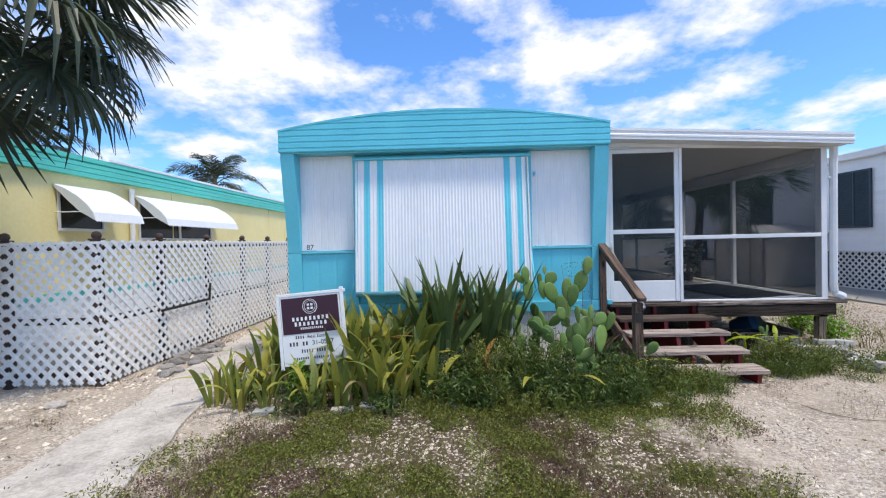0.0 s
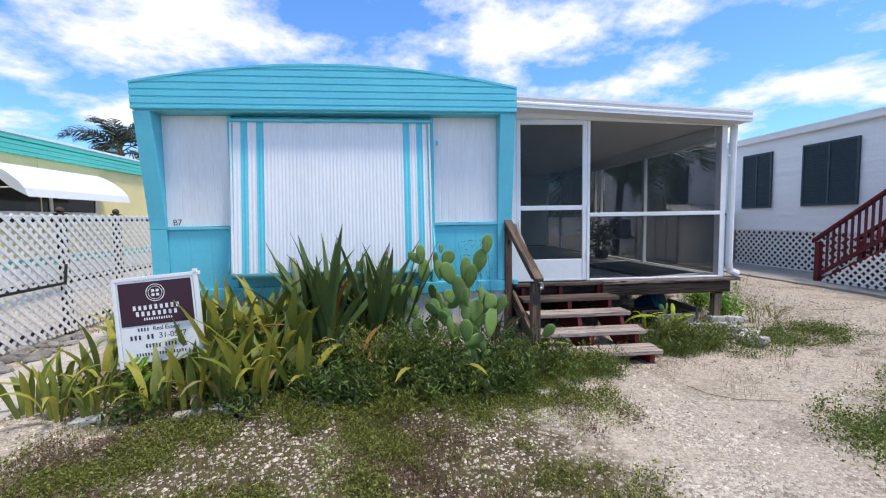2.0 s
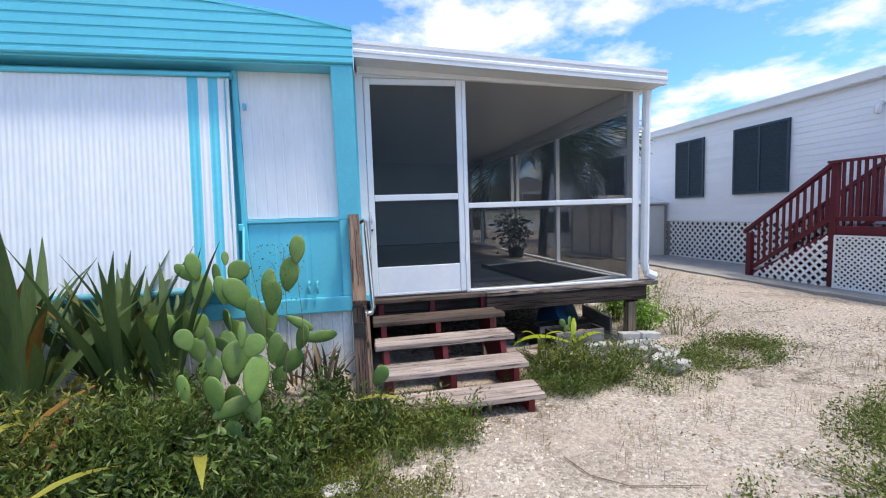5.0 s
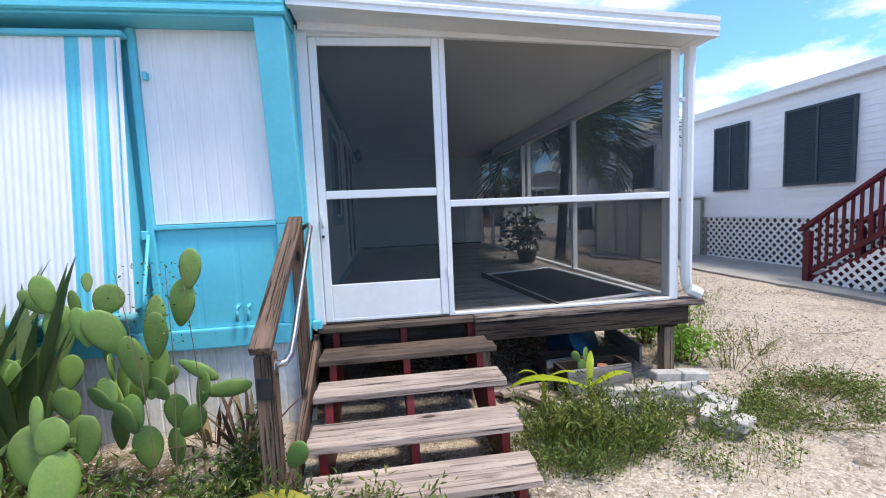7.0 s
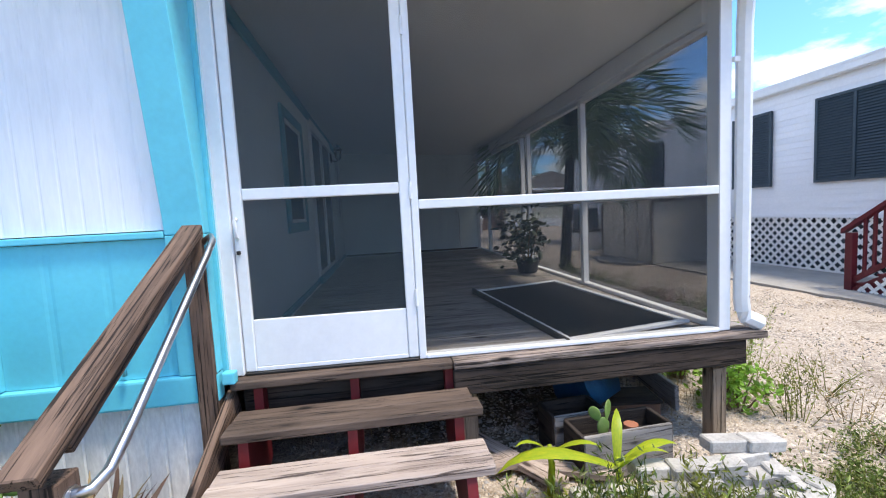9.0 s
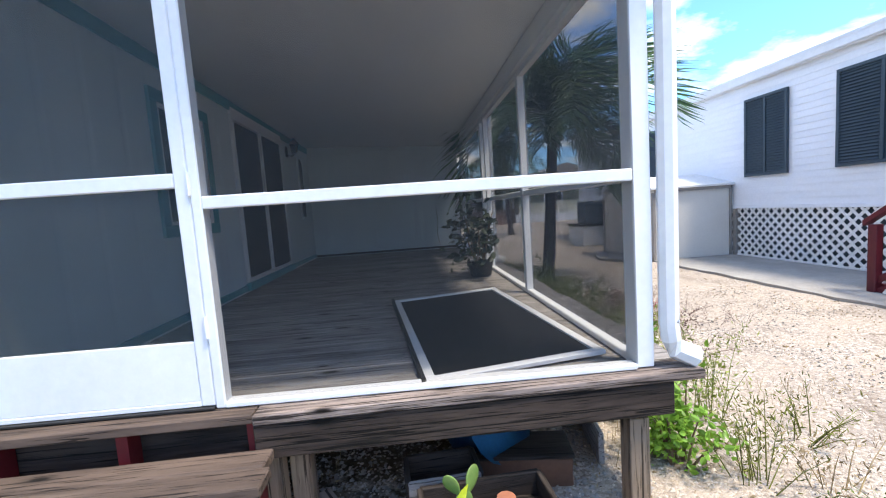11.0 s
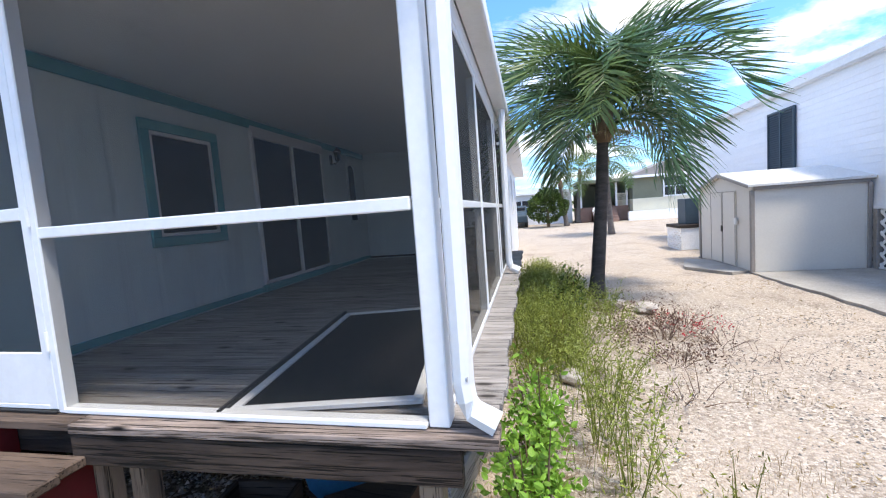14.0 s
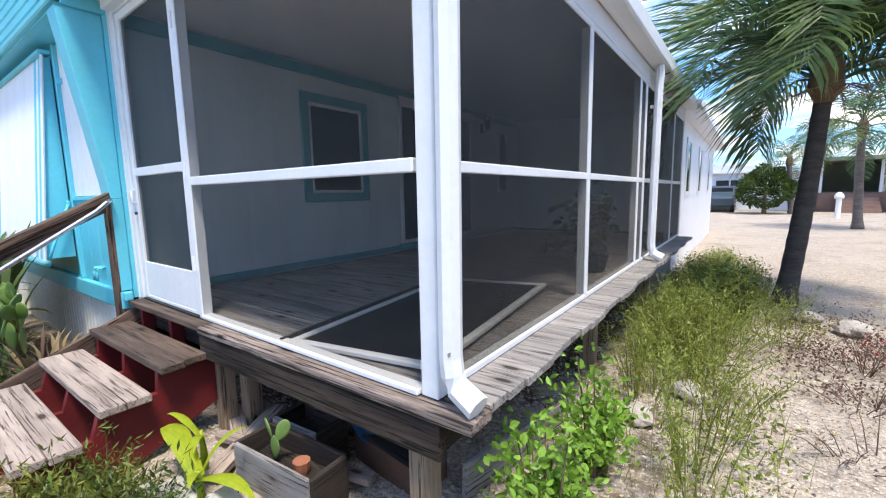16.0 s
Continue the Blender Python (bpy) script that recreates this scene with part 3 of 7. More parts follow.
    return max(patch(0.0, 2.2, 2.0, 2.1, 1.0), patch(-0.2, 4.4, 2.3, 1.0), patch(2.4, 4.5, 1.0, 0.45, 0.6), patch(5.3, 8.5, 0.55, 3.6, 0.5), patch(3.4, 8.6, 1.6, 3.4, 0.8),
               patch(4.4, 2.4, 0.9, 0.9, 0.5), patch(5.8, 4.6, 1.2, 0.7, 0.45), patch(6.3, 9.2, 0.7, 1.6, 0.45), patch(-3.8, 3.2, 0.5, 1.4, 0.45))


def ground_z(x, y):
    if -9 < x < 13 and -6 < y < 20:
        return 0.030 * noise.noise((x * 0.7, y * 0.7, 3.0)) + 0.012 * noise.noise((x * 3.1, y * 3.1, 7.0)) - 0.012
    return -0.012


def spread(lo, hi, step, far):
    mid = [lo + step * i for i in range(int((hi - lo) / step) + 1)]
    out, d = [], step
    while d < far:
        d *= 1.7
        out.append(d)
    return [lo - d for d in reversed(out)] + mid + [mid[-1] + d for d in out]


xs, ys = spread(-8.0, 12.0, 0.125, 2600), spread(-3.0, 16.0, 0.125, 2600)
gv = [(x, y, ground_z(x, y)) for y in ys for x in xs]
W = len(xs)
gf = [(j * W + i, j * W + i + 1, (j + 1) * W + i + 1, (j + 1) * W + i) for j in range(len(ys) - 1) for i in range(W - 1)]
ground_me = bpy.data.meshes.new("ground")
ground_me.from_pydata(gv, [], gf)
ground_me.materials.append(GROUND)
ground_me.polygons.foreach_set("use_smooth", [True] * len(ground_me.polygons))
attr = ground_me.attributes.new("soil", "FLOAT", "POINT")
attr.data.foreach_set("value", [soil_at(x, y) if -9 < x < 13 and -6 < y < 20 else 0.0 for x, y, z in gv])
tagged(part("ground", ground_me, GROUND), "pale crushed shell gravel ground with weedy soil patches", "ground", kind="structure")


def slab(name, outline, z0, z1, mat, label, category):
    pts = []
    for i in range(len(outline)):
        a, b = Vector(outline[i]), Vector(outline[(i + 1) % len(outline)])
        n = max(1, int((b - a).length / 0.25))
        for k in range(n):
            p = a.lerp(b, k / n)
            j = 0.09 * noise.noise((p.x * 2.3, p.y * 2.3, 1.0)) + 0.045 * noise.noise((p.x * 9, p.y * 9, 4.0))
            pts.append((p.x + j, p.y + j * 0.7))
    return whole(name, prism(pts, "z", z0, z1), mat, label, category, kind="structure")


slab("path", [(-1.75, -3.0), (-2.05, 2.4), (-2.33, 3.42), (-2.62, 4.75), (-2.95, 6.2), (-3.1, 7.4), (-3.55, 7.4), (-3.5, 6.0), (-3.2, 4.4), (-3.02, 3.0), (-2.75, -3.0)], -0.06, 0.004,
     SLAB, "worn pale limestone concrete path with broken edges", "path")
slab("driveway_slab", [(8.95, 3.0), (8.85, 9.4), (8.85, 11.9), (8.95, 14.6), (11.0, 14.6), (11.0, 3.0)], -0.06, 0.03, CONCRETE, "grey stained concrete slab beside the white house", "concrete slab")
slab("shed_ramp", [(8.05, 12.95), (8.55, 12.1), (8.95, 12.3), (8.85, 13.9), (8.4, 14.0)], -0.04, 0.05, CONCRETE, "small concrete apron before the shed doors", "concrete slab")

# ---- turquoise trailer home ----
TX0, TX1, TY = -2.15, 1.97, 5.43
trailer = thing("trailer_home", (0, 8, 0), "turquoise and white single-wide trailer home with arched roof front", "mobile home")


def arch(x):
    c, h = (TX0 + TX1) / 2, (TX1 - TX0) / 2
    return 2.945 + 0.21 * (1 - ((x - c) / h) ** 2)


def trailer_fascia():
    bm = bmesh.new()
    cols = [TX0 + (TX1 - TX0) * i / 48 for i in range(49)]
    rows, z = [(2.665, 5.215), (2.675, 5.205), (2.70, 5.205), (2.707, 5.214)], 2.707
    while z < 3.16:
        rows += [(z + 0.012, 5.214), (z + 0.018, 5.205), (z + 0.068, 5.205), (z + 0.074, 5.214)]
        z += 0.074
    grid = []
    for zz, yy in rows:
        grid.append([bm.verts.new((x, yy, min(zz, arch(x)))) for x in cols])
    for a, b in zip(grid, grid[1:]):
        for i in range(48):
            if max(v.co.z for v in (b[i], b[i + 1])) - min(v.co.z for v in (a[i], a[i + 1])) > 1e-5 and (b[i].co.z > a[i].co.z or b[i + 1].co.z > a[i + 1].co.z):
                bm.faces.new((a[i], a[i + 1], b[i + 1], b[i]))
    bk = [bm.verts.new((x, 5.26, 2.665)) for x in cols]
    for i in range(48):
        bm.faces.new((bk[i], bk[i + 1], grid[0][i + 1], grid[0][i]))
    return bm


part("roof_fascia", trailer_fascia(), TURQ, trailer, "ribbed turquoise metal roof front")
roof = bmesh.new()
cols = [TX0 + (TX1 - TX0) * i / 24 for i in range(25)]
rings = [[roof.verts.new((x, y, arch(x) + dz)) for x in cols] for y, dz in ((5.212, -0.002), (5.212, -0.010), (5.24, -0.010))]
far_top = [roof.verts.new((x, 20.5, arch(x) + 0.012)) for x in cols]
far_low = [roof.verts.new((x, 20.5, 2.66)) for x in cols]
for i in range(24):
    roof.faces.new((rings[0][i], rings[0][i + 1], far_top[i + 1], far_top[i]))
    roof.faces.new((rings[1][i], rings[1][i + 1], rings[0][i + 1], rings[0][i]))
    roof.faces.new((rings[2][i], rings[2][i + 1], rings[1][i + 1], rings[1][i]))
    roof.faces.new((far_top[i], far_top[i + 1], far_low[i + 1], far_low[i]))
part("roof", roof, WHITE, trailer, "white arched metal roof")
edge = bmesh.new()
lip = [[edge.verts.new((x, y, arch(x) + dz)) for x in cols] for y, dz in ((5.211, 0.002), (5.201, 0.002), (5.201, -0.022), (5.211, -0.022))]
for i in range(len(cols) - 1):
    for k in range(4):
        edge.faces.new((lip[k][i], lip[k][i + 1], lip[(k + 1) % 4][i + 1], lip[(k + 1) % 4][i]))
part("roof_edge", edge, TURQ, trailer, "thin turquoise edge strip")
for sx in (TX0, TX1):
    a, b = (sx, sx + 0.02) if sx < 0 else (sx - 0.02, sx)
    part("roof_side_trim", cuboid(a, b, 5.26, 20.5, 2.66, 2.945, 0.003), TURQ, trailer)
part("soffit", cuboid(TX0 + 0.02, TX1 - 0.02, 5.24, TY + 0.06, 2.650, 2.664), TURQ, trailer, "turquoise soffit under the roof front")
# tapered wing walls at both ends of the front
for x0, x1 in ((TX0 + 0.01, TX0 + 0.185), (TX1 - 0.185, TX1 - 0.01)):
    part("wing_wall", prism([(5.225, 2.648), (5.395, 1.50), (5.405, 1.40), (5.475, 1.40), (5.475, 2.648)], "x", x0, x1, 0.004), TURQ, trailer, "tapered turquoise wing wall")
    part("corner_panel", cuboid(x0, x1, 5.405, 5.475, 0.72, 1.398, 0.003), TURQ, trailer)
part("corner_return", cuboid(TX1 - 0.07, TX1 + 0.008, 5.477, 5.565, 0.66, 2.655), TURQ, trailer)
# front wall: white upper panels, turquoise lower panels, trims
PX0, PX1 = TX0 + 0.187, TX1 - 0.187
for x0, x1 in ((PX0, -1.27), (1.03, PX1)):
    part("upper_panel", ribs(x0, x1, 1.425, 2.648, 0.085, 0.002), PANEL, trailer, "white ribbed upper panel", Matrix.Translation((0, TY, 0)))
    part("lower_panel", ribs(x0, x1, 0.72, 1.385, 0.26, 0.0025), TURQ, trailer, "turquoise lower panel", Matrix.Translation((0, TY, 0)))
    part("belt_trim", cuboid(x0, x1, TY - 0.028, TY + 0.02, 1.388, 1.420, 0.006, 2), TURQ, trailer)
part("window_surround", cuboid(-1.268, 1.028, TY + 0.012, TY + 0.05, 0.72, 2.648, 0.003), TURQ, trailer)
for x0, x1 in ((-1.268, -1.225), (0.985, 1.028)):
    part("surround_trim", cuboid(x0, x1, TY - 0.03, TY + 0.011, 0.722, 2.646, 0.004), TURQ, trailer)
part("picture_window", cuboid(-1.0, 0.75, TY + 0.0, TY + 0.011, 1.05, 2.45), GLASS, trailer, "dark picture window behind the shutter")
part("base_trim", cuboid(TX0 + 0.01, TX1 - 0.01, TY - 0.035, TY + 0.045, 0.58, 0.717, 0.012, 2), TURQ, trailer, "turquoise base trim")
part("skirting", ribs(TX0 + 0.02, TX1 - 0.02, -0.05, 0.578, 0.09, 0.008), SKIRT, trailer, "stained white corrugated skirting", Matrix.Translation((0, TY + 0.02, 0)))
part("side_wall", cuboid(TX0 + 0.012, TX0 + 0.06, 5.48, 20.5, -0.05, 2.66), PANEL, trailer)
part("rear_wall", cuboid(TX0 + 0.062, TX1 - 0.01, 20.45, 20.498, -0.05, 2.66), PANEL, trailer)
part("floor_deck", cuboid(TX0 + 0.062, TX1 - 0.03, 5.50, 20.44, 0.60, 0.66), DARK_WOOD, trailer)
part("interior_ceiling", cuboid(TX0 + 0.062, TX1 - 0.03, 5.50, 20.44, 2.60, 2.64), PANEL, trailer)
plate = part("number_plate", cuboid(-1.93, -1.77, TY - 0.006, TY - 0.001, 1.435, 1.515, 0.001), PANEL, trailer)
lettering("house_number", "B7", 0.092, INK, Matrix.Translation((-1.855, TY - 0.0075, 1.472)) @ pose(0, 0, 0, 90, 0, 0), trailer, "worn black house number")

# storm shutter hanging over the picture window
shutter = thing("storm_shutter", (-0.12, TY, 0.9), "white corrugated storm shutter with turquoise stripes, propped at its foot", "shutter")
STRIPES = ((0.042, 0.078), (0.120, 0.156), (0.866, 0.904), (0.938, 0.972))
bm = ribs(-1.20, 0.955, 0.90, 2.565, 0.040, 0.0035, 0.004, 0.16, STRIPES, "wave")
part("corrugated_sheet", bm, [PANEL, TURQ], shutter, "", Matrix.Translation((0, TY - 0.075, 0)))
part("top_hinge_rail", cuboid(-1.23, 1.0, TY - 0.11, TY - 0.031, 2.566, 2.60, 0.006), TURQ, shutter, "turquoise hinge rail")
part("bottom_roll", tube([(-1.21, TY - 0.232, 0.875), (0.98, TY - 0.232, 0.875)], 0.032, 12), TURQ_TRIM, shutter, "rolled turquoise foot of the shutter", smooth=True)
for x in (-1.21, 0.970):
    s = -1 if x < 0 else 1
    part("side_channel", tube([(x, TY - 0.085, 2.56), (x, TY - 0.236, 0.90)], 0.012, 6), WHITE, shutter)
    part("prop_arm", tube([(x + 0.035 * s, TY - 0.05, 1.36), (x + 0.045 * s, TY - 0.18, 1.02), (x + 0.05 * s, TY - 0.22, 0.90)], 0.011, 8), TURQ, shutter, "turquoise prop arm", smooth=True)
    part("arm_bracket", cuboid(x + 0.015 * s - 0.02, x + 0.015 * s + 0.02, TY - 0.06, TY - 0.032, 1.33, 1.39, 0.006), TURQ, shutter)
for x0, x1 in ((-1.196, -1.188), (0.943, 0.951)):
    part("side_closure", prism([(TY - 0.032, 2.55), (TY - 0.085, 2.55), (TY - 0.232, 0.91), (TY - 0.032, 0.91)], "x", x0, x1), TURQ, shutter, "turquoise side closure")
for x, z in ((1.07, 2.33), (-1.25, 1.36)):
    whole("shutter_clip", cuboid(x - 0.012, x + 0.012, TY - 0.04, TY, z, z + 0.05, 0.004), TURQ, "small turquoise painted shutter clip on the wall", "clip")
spig = thing("hose_tap", (1.55, TY, 0.78), "two small turquoise painted pipe stubs on the wall", "tap")
for x in (1.50, 1.57):
    part("pipe", tube([(x, TY, 0.86), (x, TY - 0.05, 0.86), (x, TY - 0.06, 0.83), (x, TY - 0.06, 0.76)], 0.010, 8), TURQ, spig, smooth=True)

# ---- screened porch: house wall inside ----
WX = 1.985
wall = thing("wall_porch", (WX, 8.5, 0.66), "grey-white grooved siding wall with teal trim", "wall", kind="structure")


def side_sheet(y0, y1, z0, z1):
    bm = ribs(y0, y1, z0, z1, 0.30, 0.002, 0.01)
    return bm


M_SIDE = Matrix(((0, -1, 0, WX), (1, 0, 0, 0), (0, 0, 1, 0), (0, 0, 0, 1)))   # x along y, facing +x
for y0, y1, z0, z1 in ((5.50, 7.10, 0.62, 2.72), (7.10, 7.84, 0.62, 1.40), (7.10, 7.84, 2.38, 2.72), (7.84, 8.52, 0.62, 2.72), (8.52, 10.18, 0.62, 0.75), (8.52, 10.18, 2.58, 2.72),
                       (10.18, 11.13, 0.62, 2.72), (11.13, 11.44, 0.62, 1.42), (11.13, 11.44, 2.44, 2.72), (11.44, 11.95, 0.62, 2.72)):
    part("siding_panel", side_sheet(y0, y1, z0, z1), PORCH_WALL, wall, "", M_SIDE)
part("top_trim", cuboid(WX + 0.001, WX + 0.022, 5.56, 11.93, 2.60, 2.70, 0.003), TURQ_TRIM, wall, "teal top trim")
for y0, y1 in ((5.56, 8.48), (10.22, 11.93)):
    part("base_trim", cuboid(WX + 0.001, WX + 0.02, y0, y1, 0.665, 0.725, 0.003), TURQ_TRIM, wall, "teal base trim")
part("inner_stud_wall", cuboid(WX - 0.10, WX - 0.02, 5.55, 7.05, 0.62, 2.62), PANEL, wall)
part("rear_side_wall", cuboid(WX - 0.05, WX, 11.96, 20.45, -0.05, 2.66), PANEL, wall)

win = thing("window_1", (WX, 7.47, 1.40), "dark window with a wide teal frame", "window", kind="structure")
for a in ((7.02, 7.92, 2.34, 2.43), (7.02, 7.92, 1.33, 1.42), (7.02, 7.11, 1.421, 2.339), (7.83, 7.92, 1.421, 2.339)):
    part("casing", cuboid(WX + 0.002, WX + 0.03, a[0], a[1], a[2], a[3], 0.004), TURQ_TRIM, win, "teal casing")
for a in ((7.112, 7.828, 2.305, 2.338), (7.112, 7.828, 1.422, 1.45), (7.112, 7.14, 1.451, 2.304), (7.80, 7.828, 1.451, 2.304)):
    part("sash", cuboid(WX - 0.02, WX + 0.022, a[0], a[1], a[2], a[3], 0.003), WHITE, win)
part("pane", cuboid(WX - 0.015, WX + 0.004, 7.14, 7.80, 1.451, 2.304), FABRIC, win, "dark screened pane")

slid = thing("sliding_door", (WX, 9.35, 0.75), "white-framed sliding door with two dark screened panels", "sliding door", kind="structure")
for a in ((8.48, 10.22, 2.56, 2.63), (8.48, 10.22, 0.75, 0.79), (8.48, 8.53, 0.791, 2.559), (10.17, 10.22, 0.791, 2.559), (9.33, 9.38, 0.791, 2.559)):
    part("door_frame", cuboid(WX - 0.03, WX + 0.03, a[0], a[1], a[2], a[3], 0.004), WHITE, slid)
part("track", cuboid(WX + 0.005, WX + 0.045, 8.49, 10.21, 2.50, 2.559, 0.003), WHITE, slid)
for y0, y1, dx in ((8.531, 9.329, 0.0), (9.381, 10.169, 0.012)):
    part("screen_panel", cuboid(WX - 0.02 + dx, WX - 0.002 + dx, y0, y1, 0.791, 2.50), FABRIC, slid, "dark screened panel")
part("door_sill", cuboid(WX + 0.001, WX + 0.06, 8.44, 10.26, 0.664, 0.748, 0.005), TURQ_TRIM, slid, "teal sill")

lamp = thing("wall_lantern", (WX, 10.55, 2.40), "black metal carriage lantern on the porch wall", "wall lamp")
part("back_plate", cuboid(WX + 0.001, WX + 0.02, 10.51, 10.59, 2.37, 2.53, 0.006), BLACK, lamp)
part("arm", tube([(WX + 0.02, 10.55, 2.41), (WX + 0.09, 10.55, 2.38), (WX + 0.13, 10.55, 2.42)], 0.008, 8), BLACK, lamp, smooth=True)
part("lantern_body", tube([(WX + 0.13, 10.55, 2.42), (WX + 0.13, 10.55, 2.44), (WX + 0.13, 10.55, 2.56)], [0.03, 0.045, 0.065], 6), GLASS, lamp, "dark glass lantern body")
part("lantern_cap", tube([(WX + 0.13, 10.55, 2.56), (WX + 0.13, 10.55, 2.575), (WX + 0.13, 10.55, 2.62), (WX + 0.13, 10.55, 2.66)], [0.075, 0.075, 0.03, 0.008], 6), BLACK, lamp)

win3 = thing("window_2", (WX, 11.28, 1.42), "narrow dark arched window with grey trim", "window", kind="structure")
arc = [(11.15, 1.44)] + [(11.285 - 0.135 * math.cos(math.pi * k / 10), 2.28 + 0.15 * math.sin(math.pi * k / 10)) for k in range(11)] + [(11.42, 1.44)]
part("pane", prism(arc, "x", WX + 0.002, WX + 0.018), GLASS, win3)
part("sill", cuboid(WX + 0.001, WX + 0.05, 11.11, 11.46, 1.40, 1.438, 0.004), PORCH_WALL, win3)
for y0, y1 in ((11.11, 11.148), (11.422, 11.46)):
    part("casing", cuboid(WX + 0.001, WX + 0.03, y0, y1, 1.439, 2.46, 0.004), PORCH_WALL, win3)

back_wall = thing("wall_back", (3.4, 11.95, 0.66), "white siding wall closing the far end of the porch", "wall", kind="structure")
part("siding_panel", ribs(WX + 0.01, 4.80, 0.655, 2.78, 0.40, 0.0015), PORCH_WALL, back_wall, "", Matrix.Translation((0, 11.90, 0)))
part("top_trim", cuboid(WX + 0.03, 4.72, 11.875, 11.899, 2.56, 2.60, 0.003), PORCH_WALL, back_wall)
part("base_trim", cuboid(WX + 0.03, 4.72, 11.875, 11.899, 0.662, 0.70, 0.003), DARK_WOOD, back_wall)
cable = thing("wall_cable", (4.35, 11.89, 1.0), "thin grey cable hanging from a small box", "cable")
part("box", cuboid(4.30, 4.36, 11.855, 11.893, 1.44, 1.50, 0.006), PORCH_WALL, cable)
part("cord", tube([(4.33, 11.88, 1.44), (4.36, 11.88, 1.2), (4.33, 11.88, 0.95), (4.37, 11.88, 0.72)], 0.005, 6), SHED_TRIM, cable, smooth=True)

# ---- porch roof ----
def roof_z(x):
    return 2.870 - (x - 1.98) * (0.140 / 2.93)


prf = thing("porch_roof", (3.4, 8.5, 2.7), "white aluminium pan porch roof with deep front fascia", "roof", kind="structure")
part("roof_panel", prism([(1.98, 2.868), (4.93, 2.727), (4.93, 2.70), (1.98, 2.84)], "y", 5.302, 11.97), WHITE, prf)
bm = bmesh.new()
prof = [(5.245, -0.135), (5.245, -0.105), (5.238, -0.095), (5.238, -0.075), (5.245, -0.065), (5.245, -0.04), (5.236, -0.03), (5.236, 0.0), (5.30, 0.0), (5.30, -0.135)]
la = [bm.verts.new((1.975, y, roof_z(1.975) + z)) for y, z in prof]
lb = [bm.verts.new((4.935, y, roof_z(4.935) + z)) for y, z in prof]
for i in range(len(prof)):
    j = (i + 1) % len(prof)
    bm.faces.new((la[i], lb[i], lb[j], la[j]))
bm.faces.new(la[::-1])
bm.faces.new(lb)
part("front_fascia", bm, WHITE, prf, "white stepped fascia")
part("side_gutter", prism([(4.80, 2.60), (4.93, 2.60), (4.945, 2.615), (4.945, 2.738), (4.93, 2.738), (4.80, 2.735)], "y", 5.302, 11.97, 0.004), WHITE, prf, "white side gutter")
ceiling_bm = prism([(1.99, 2.735), (4.79, 2.615), (4.79, 2.60), (1.99, 2.715)], "y", 5.56, 11.95)
whole("ceiling", ceiling_bm, CEIL, "smooth grey-white porch ceiling panels", "ceiling", kind="structure")
part("header", prism([(2.00, 2.735), (4.79, 2.60), (4.79, 2.585), (2.00, 2.68)], "y", 5.465, 5.515), WHITE, prf)
part("eave_filler", prism([(1.99, 2.736), (4.93, 2.600), (4.93, 2.604), (1.99, 2.740)], "y", 5.302, 5.56), WHITE, prf)

# ---- screen walls ----
sw = thing("screen_wall_front", (3.9, 5.49, 0.66), "white aluminium framed insect screen wall", "screen wall", kind="structure")
DZ = 0.655                        # deck top


def bar(x0, x1, y0, y1, z0, z1, owner, name="bar", bev=0.005, label=""):
    return part(name, cuboid(x0, x1, y0, y1, z0, z1, bev), WHITE, owner, label)


bar(1.960, 2.046, 5.455, 5.525, DZ, 2.70, sw, "jamb_post")
bar(2.950, 2.990, 5.465, 5.530, DZ, 2.675, sw, "door_post")
bar(4.728, 4.808, 5.478, 5.575, DZ, 2.60, sw, "corner_post")
bar(2.989, 4.724, 5.465, 5.515, 1.465, 1.515, sw, "mid_rail")
bar(2.989, 4.724, 5.460, 5.525, DZ, 0.680, sw, "bottom_rail")
part("screen", prism([(2.98, 0.68), (4.73, 0.68), (4.73, 2.60), (2.98, 2.68)], "y", 5.472, 5.4735), SCREEN, sw, "dark insect screen")
part("transom_screen", prism([(2.06, 2.66), (3.0, 2.66), (3.0, 2.69), (2.06, 2.72)], "y", 5.488, 5.4895), SCREEN, sw)

door = thing("screen_door", (2.52, 5.49, 0.67), "white aluminium screen door with kick panel, shut", "door")
DX0, DX1 = 2.050, 2.948
for a in ((DX0, DX0 + 0.055, 0.668, 2.655), (DX1 - 0.055, DX1, 0.668, 2.655)):
    bar(a[0], a[1], 5.468, 5.502, a[2], a[3], door, "stile")
bar(DX0 + 0.056, DX1 - 0.056, 5.468, 5.502, 2.600, 2.655, door, "top_rail")
bar(DX0 + 0.056, DX1 - 0.056, 5.468, 5.502, 1.552, 1.610, door, "lock_rail")
bar(DX0 + 0.056, DX1 - 0.056, 5.474, 5.496, 0.690, 0.938, door, "kick_panel", 0.003)
bar(DX0 + 0.056, DX1 - 0.056, 5.470, 5.500, 0.668, 0.689, door, "door_sweep", 0.002)
part("door_header", cuboid(2.044, 2.962, 5.462, 5.510, 2.658, 2.685, 0.003), WHITE, door)
part("screen", cuboid(DX0 + 0.05, DX1 - 0.05, 5.484, 5.4855, 0.938, 2.60), DOOR_SCREEN, door, "dark insect screen")
for z in (0.95, 1.52, 2.35):
    part("hinge", tube([(DX1 + 0.003, 5.462, z), (DX1 + 0.003, 5.462, z + 0.09)], 0.008, 8), WHITE, door)
part("door_handle", tube([(DX0 + 0.02, 5.466, 1.36), (DX0 + 0.02, 5.440, 1.37), (DX0 + 0.02, 5.440, 1.45), (DX0 + 0.02, 5.466, 1.46)], 0.009, 8), WHITE, door, "white pull handle", smooth=True)
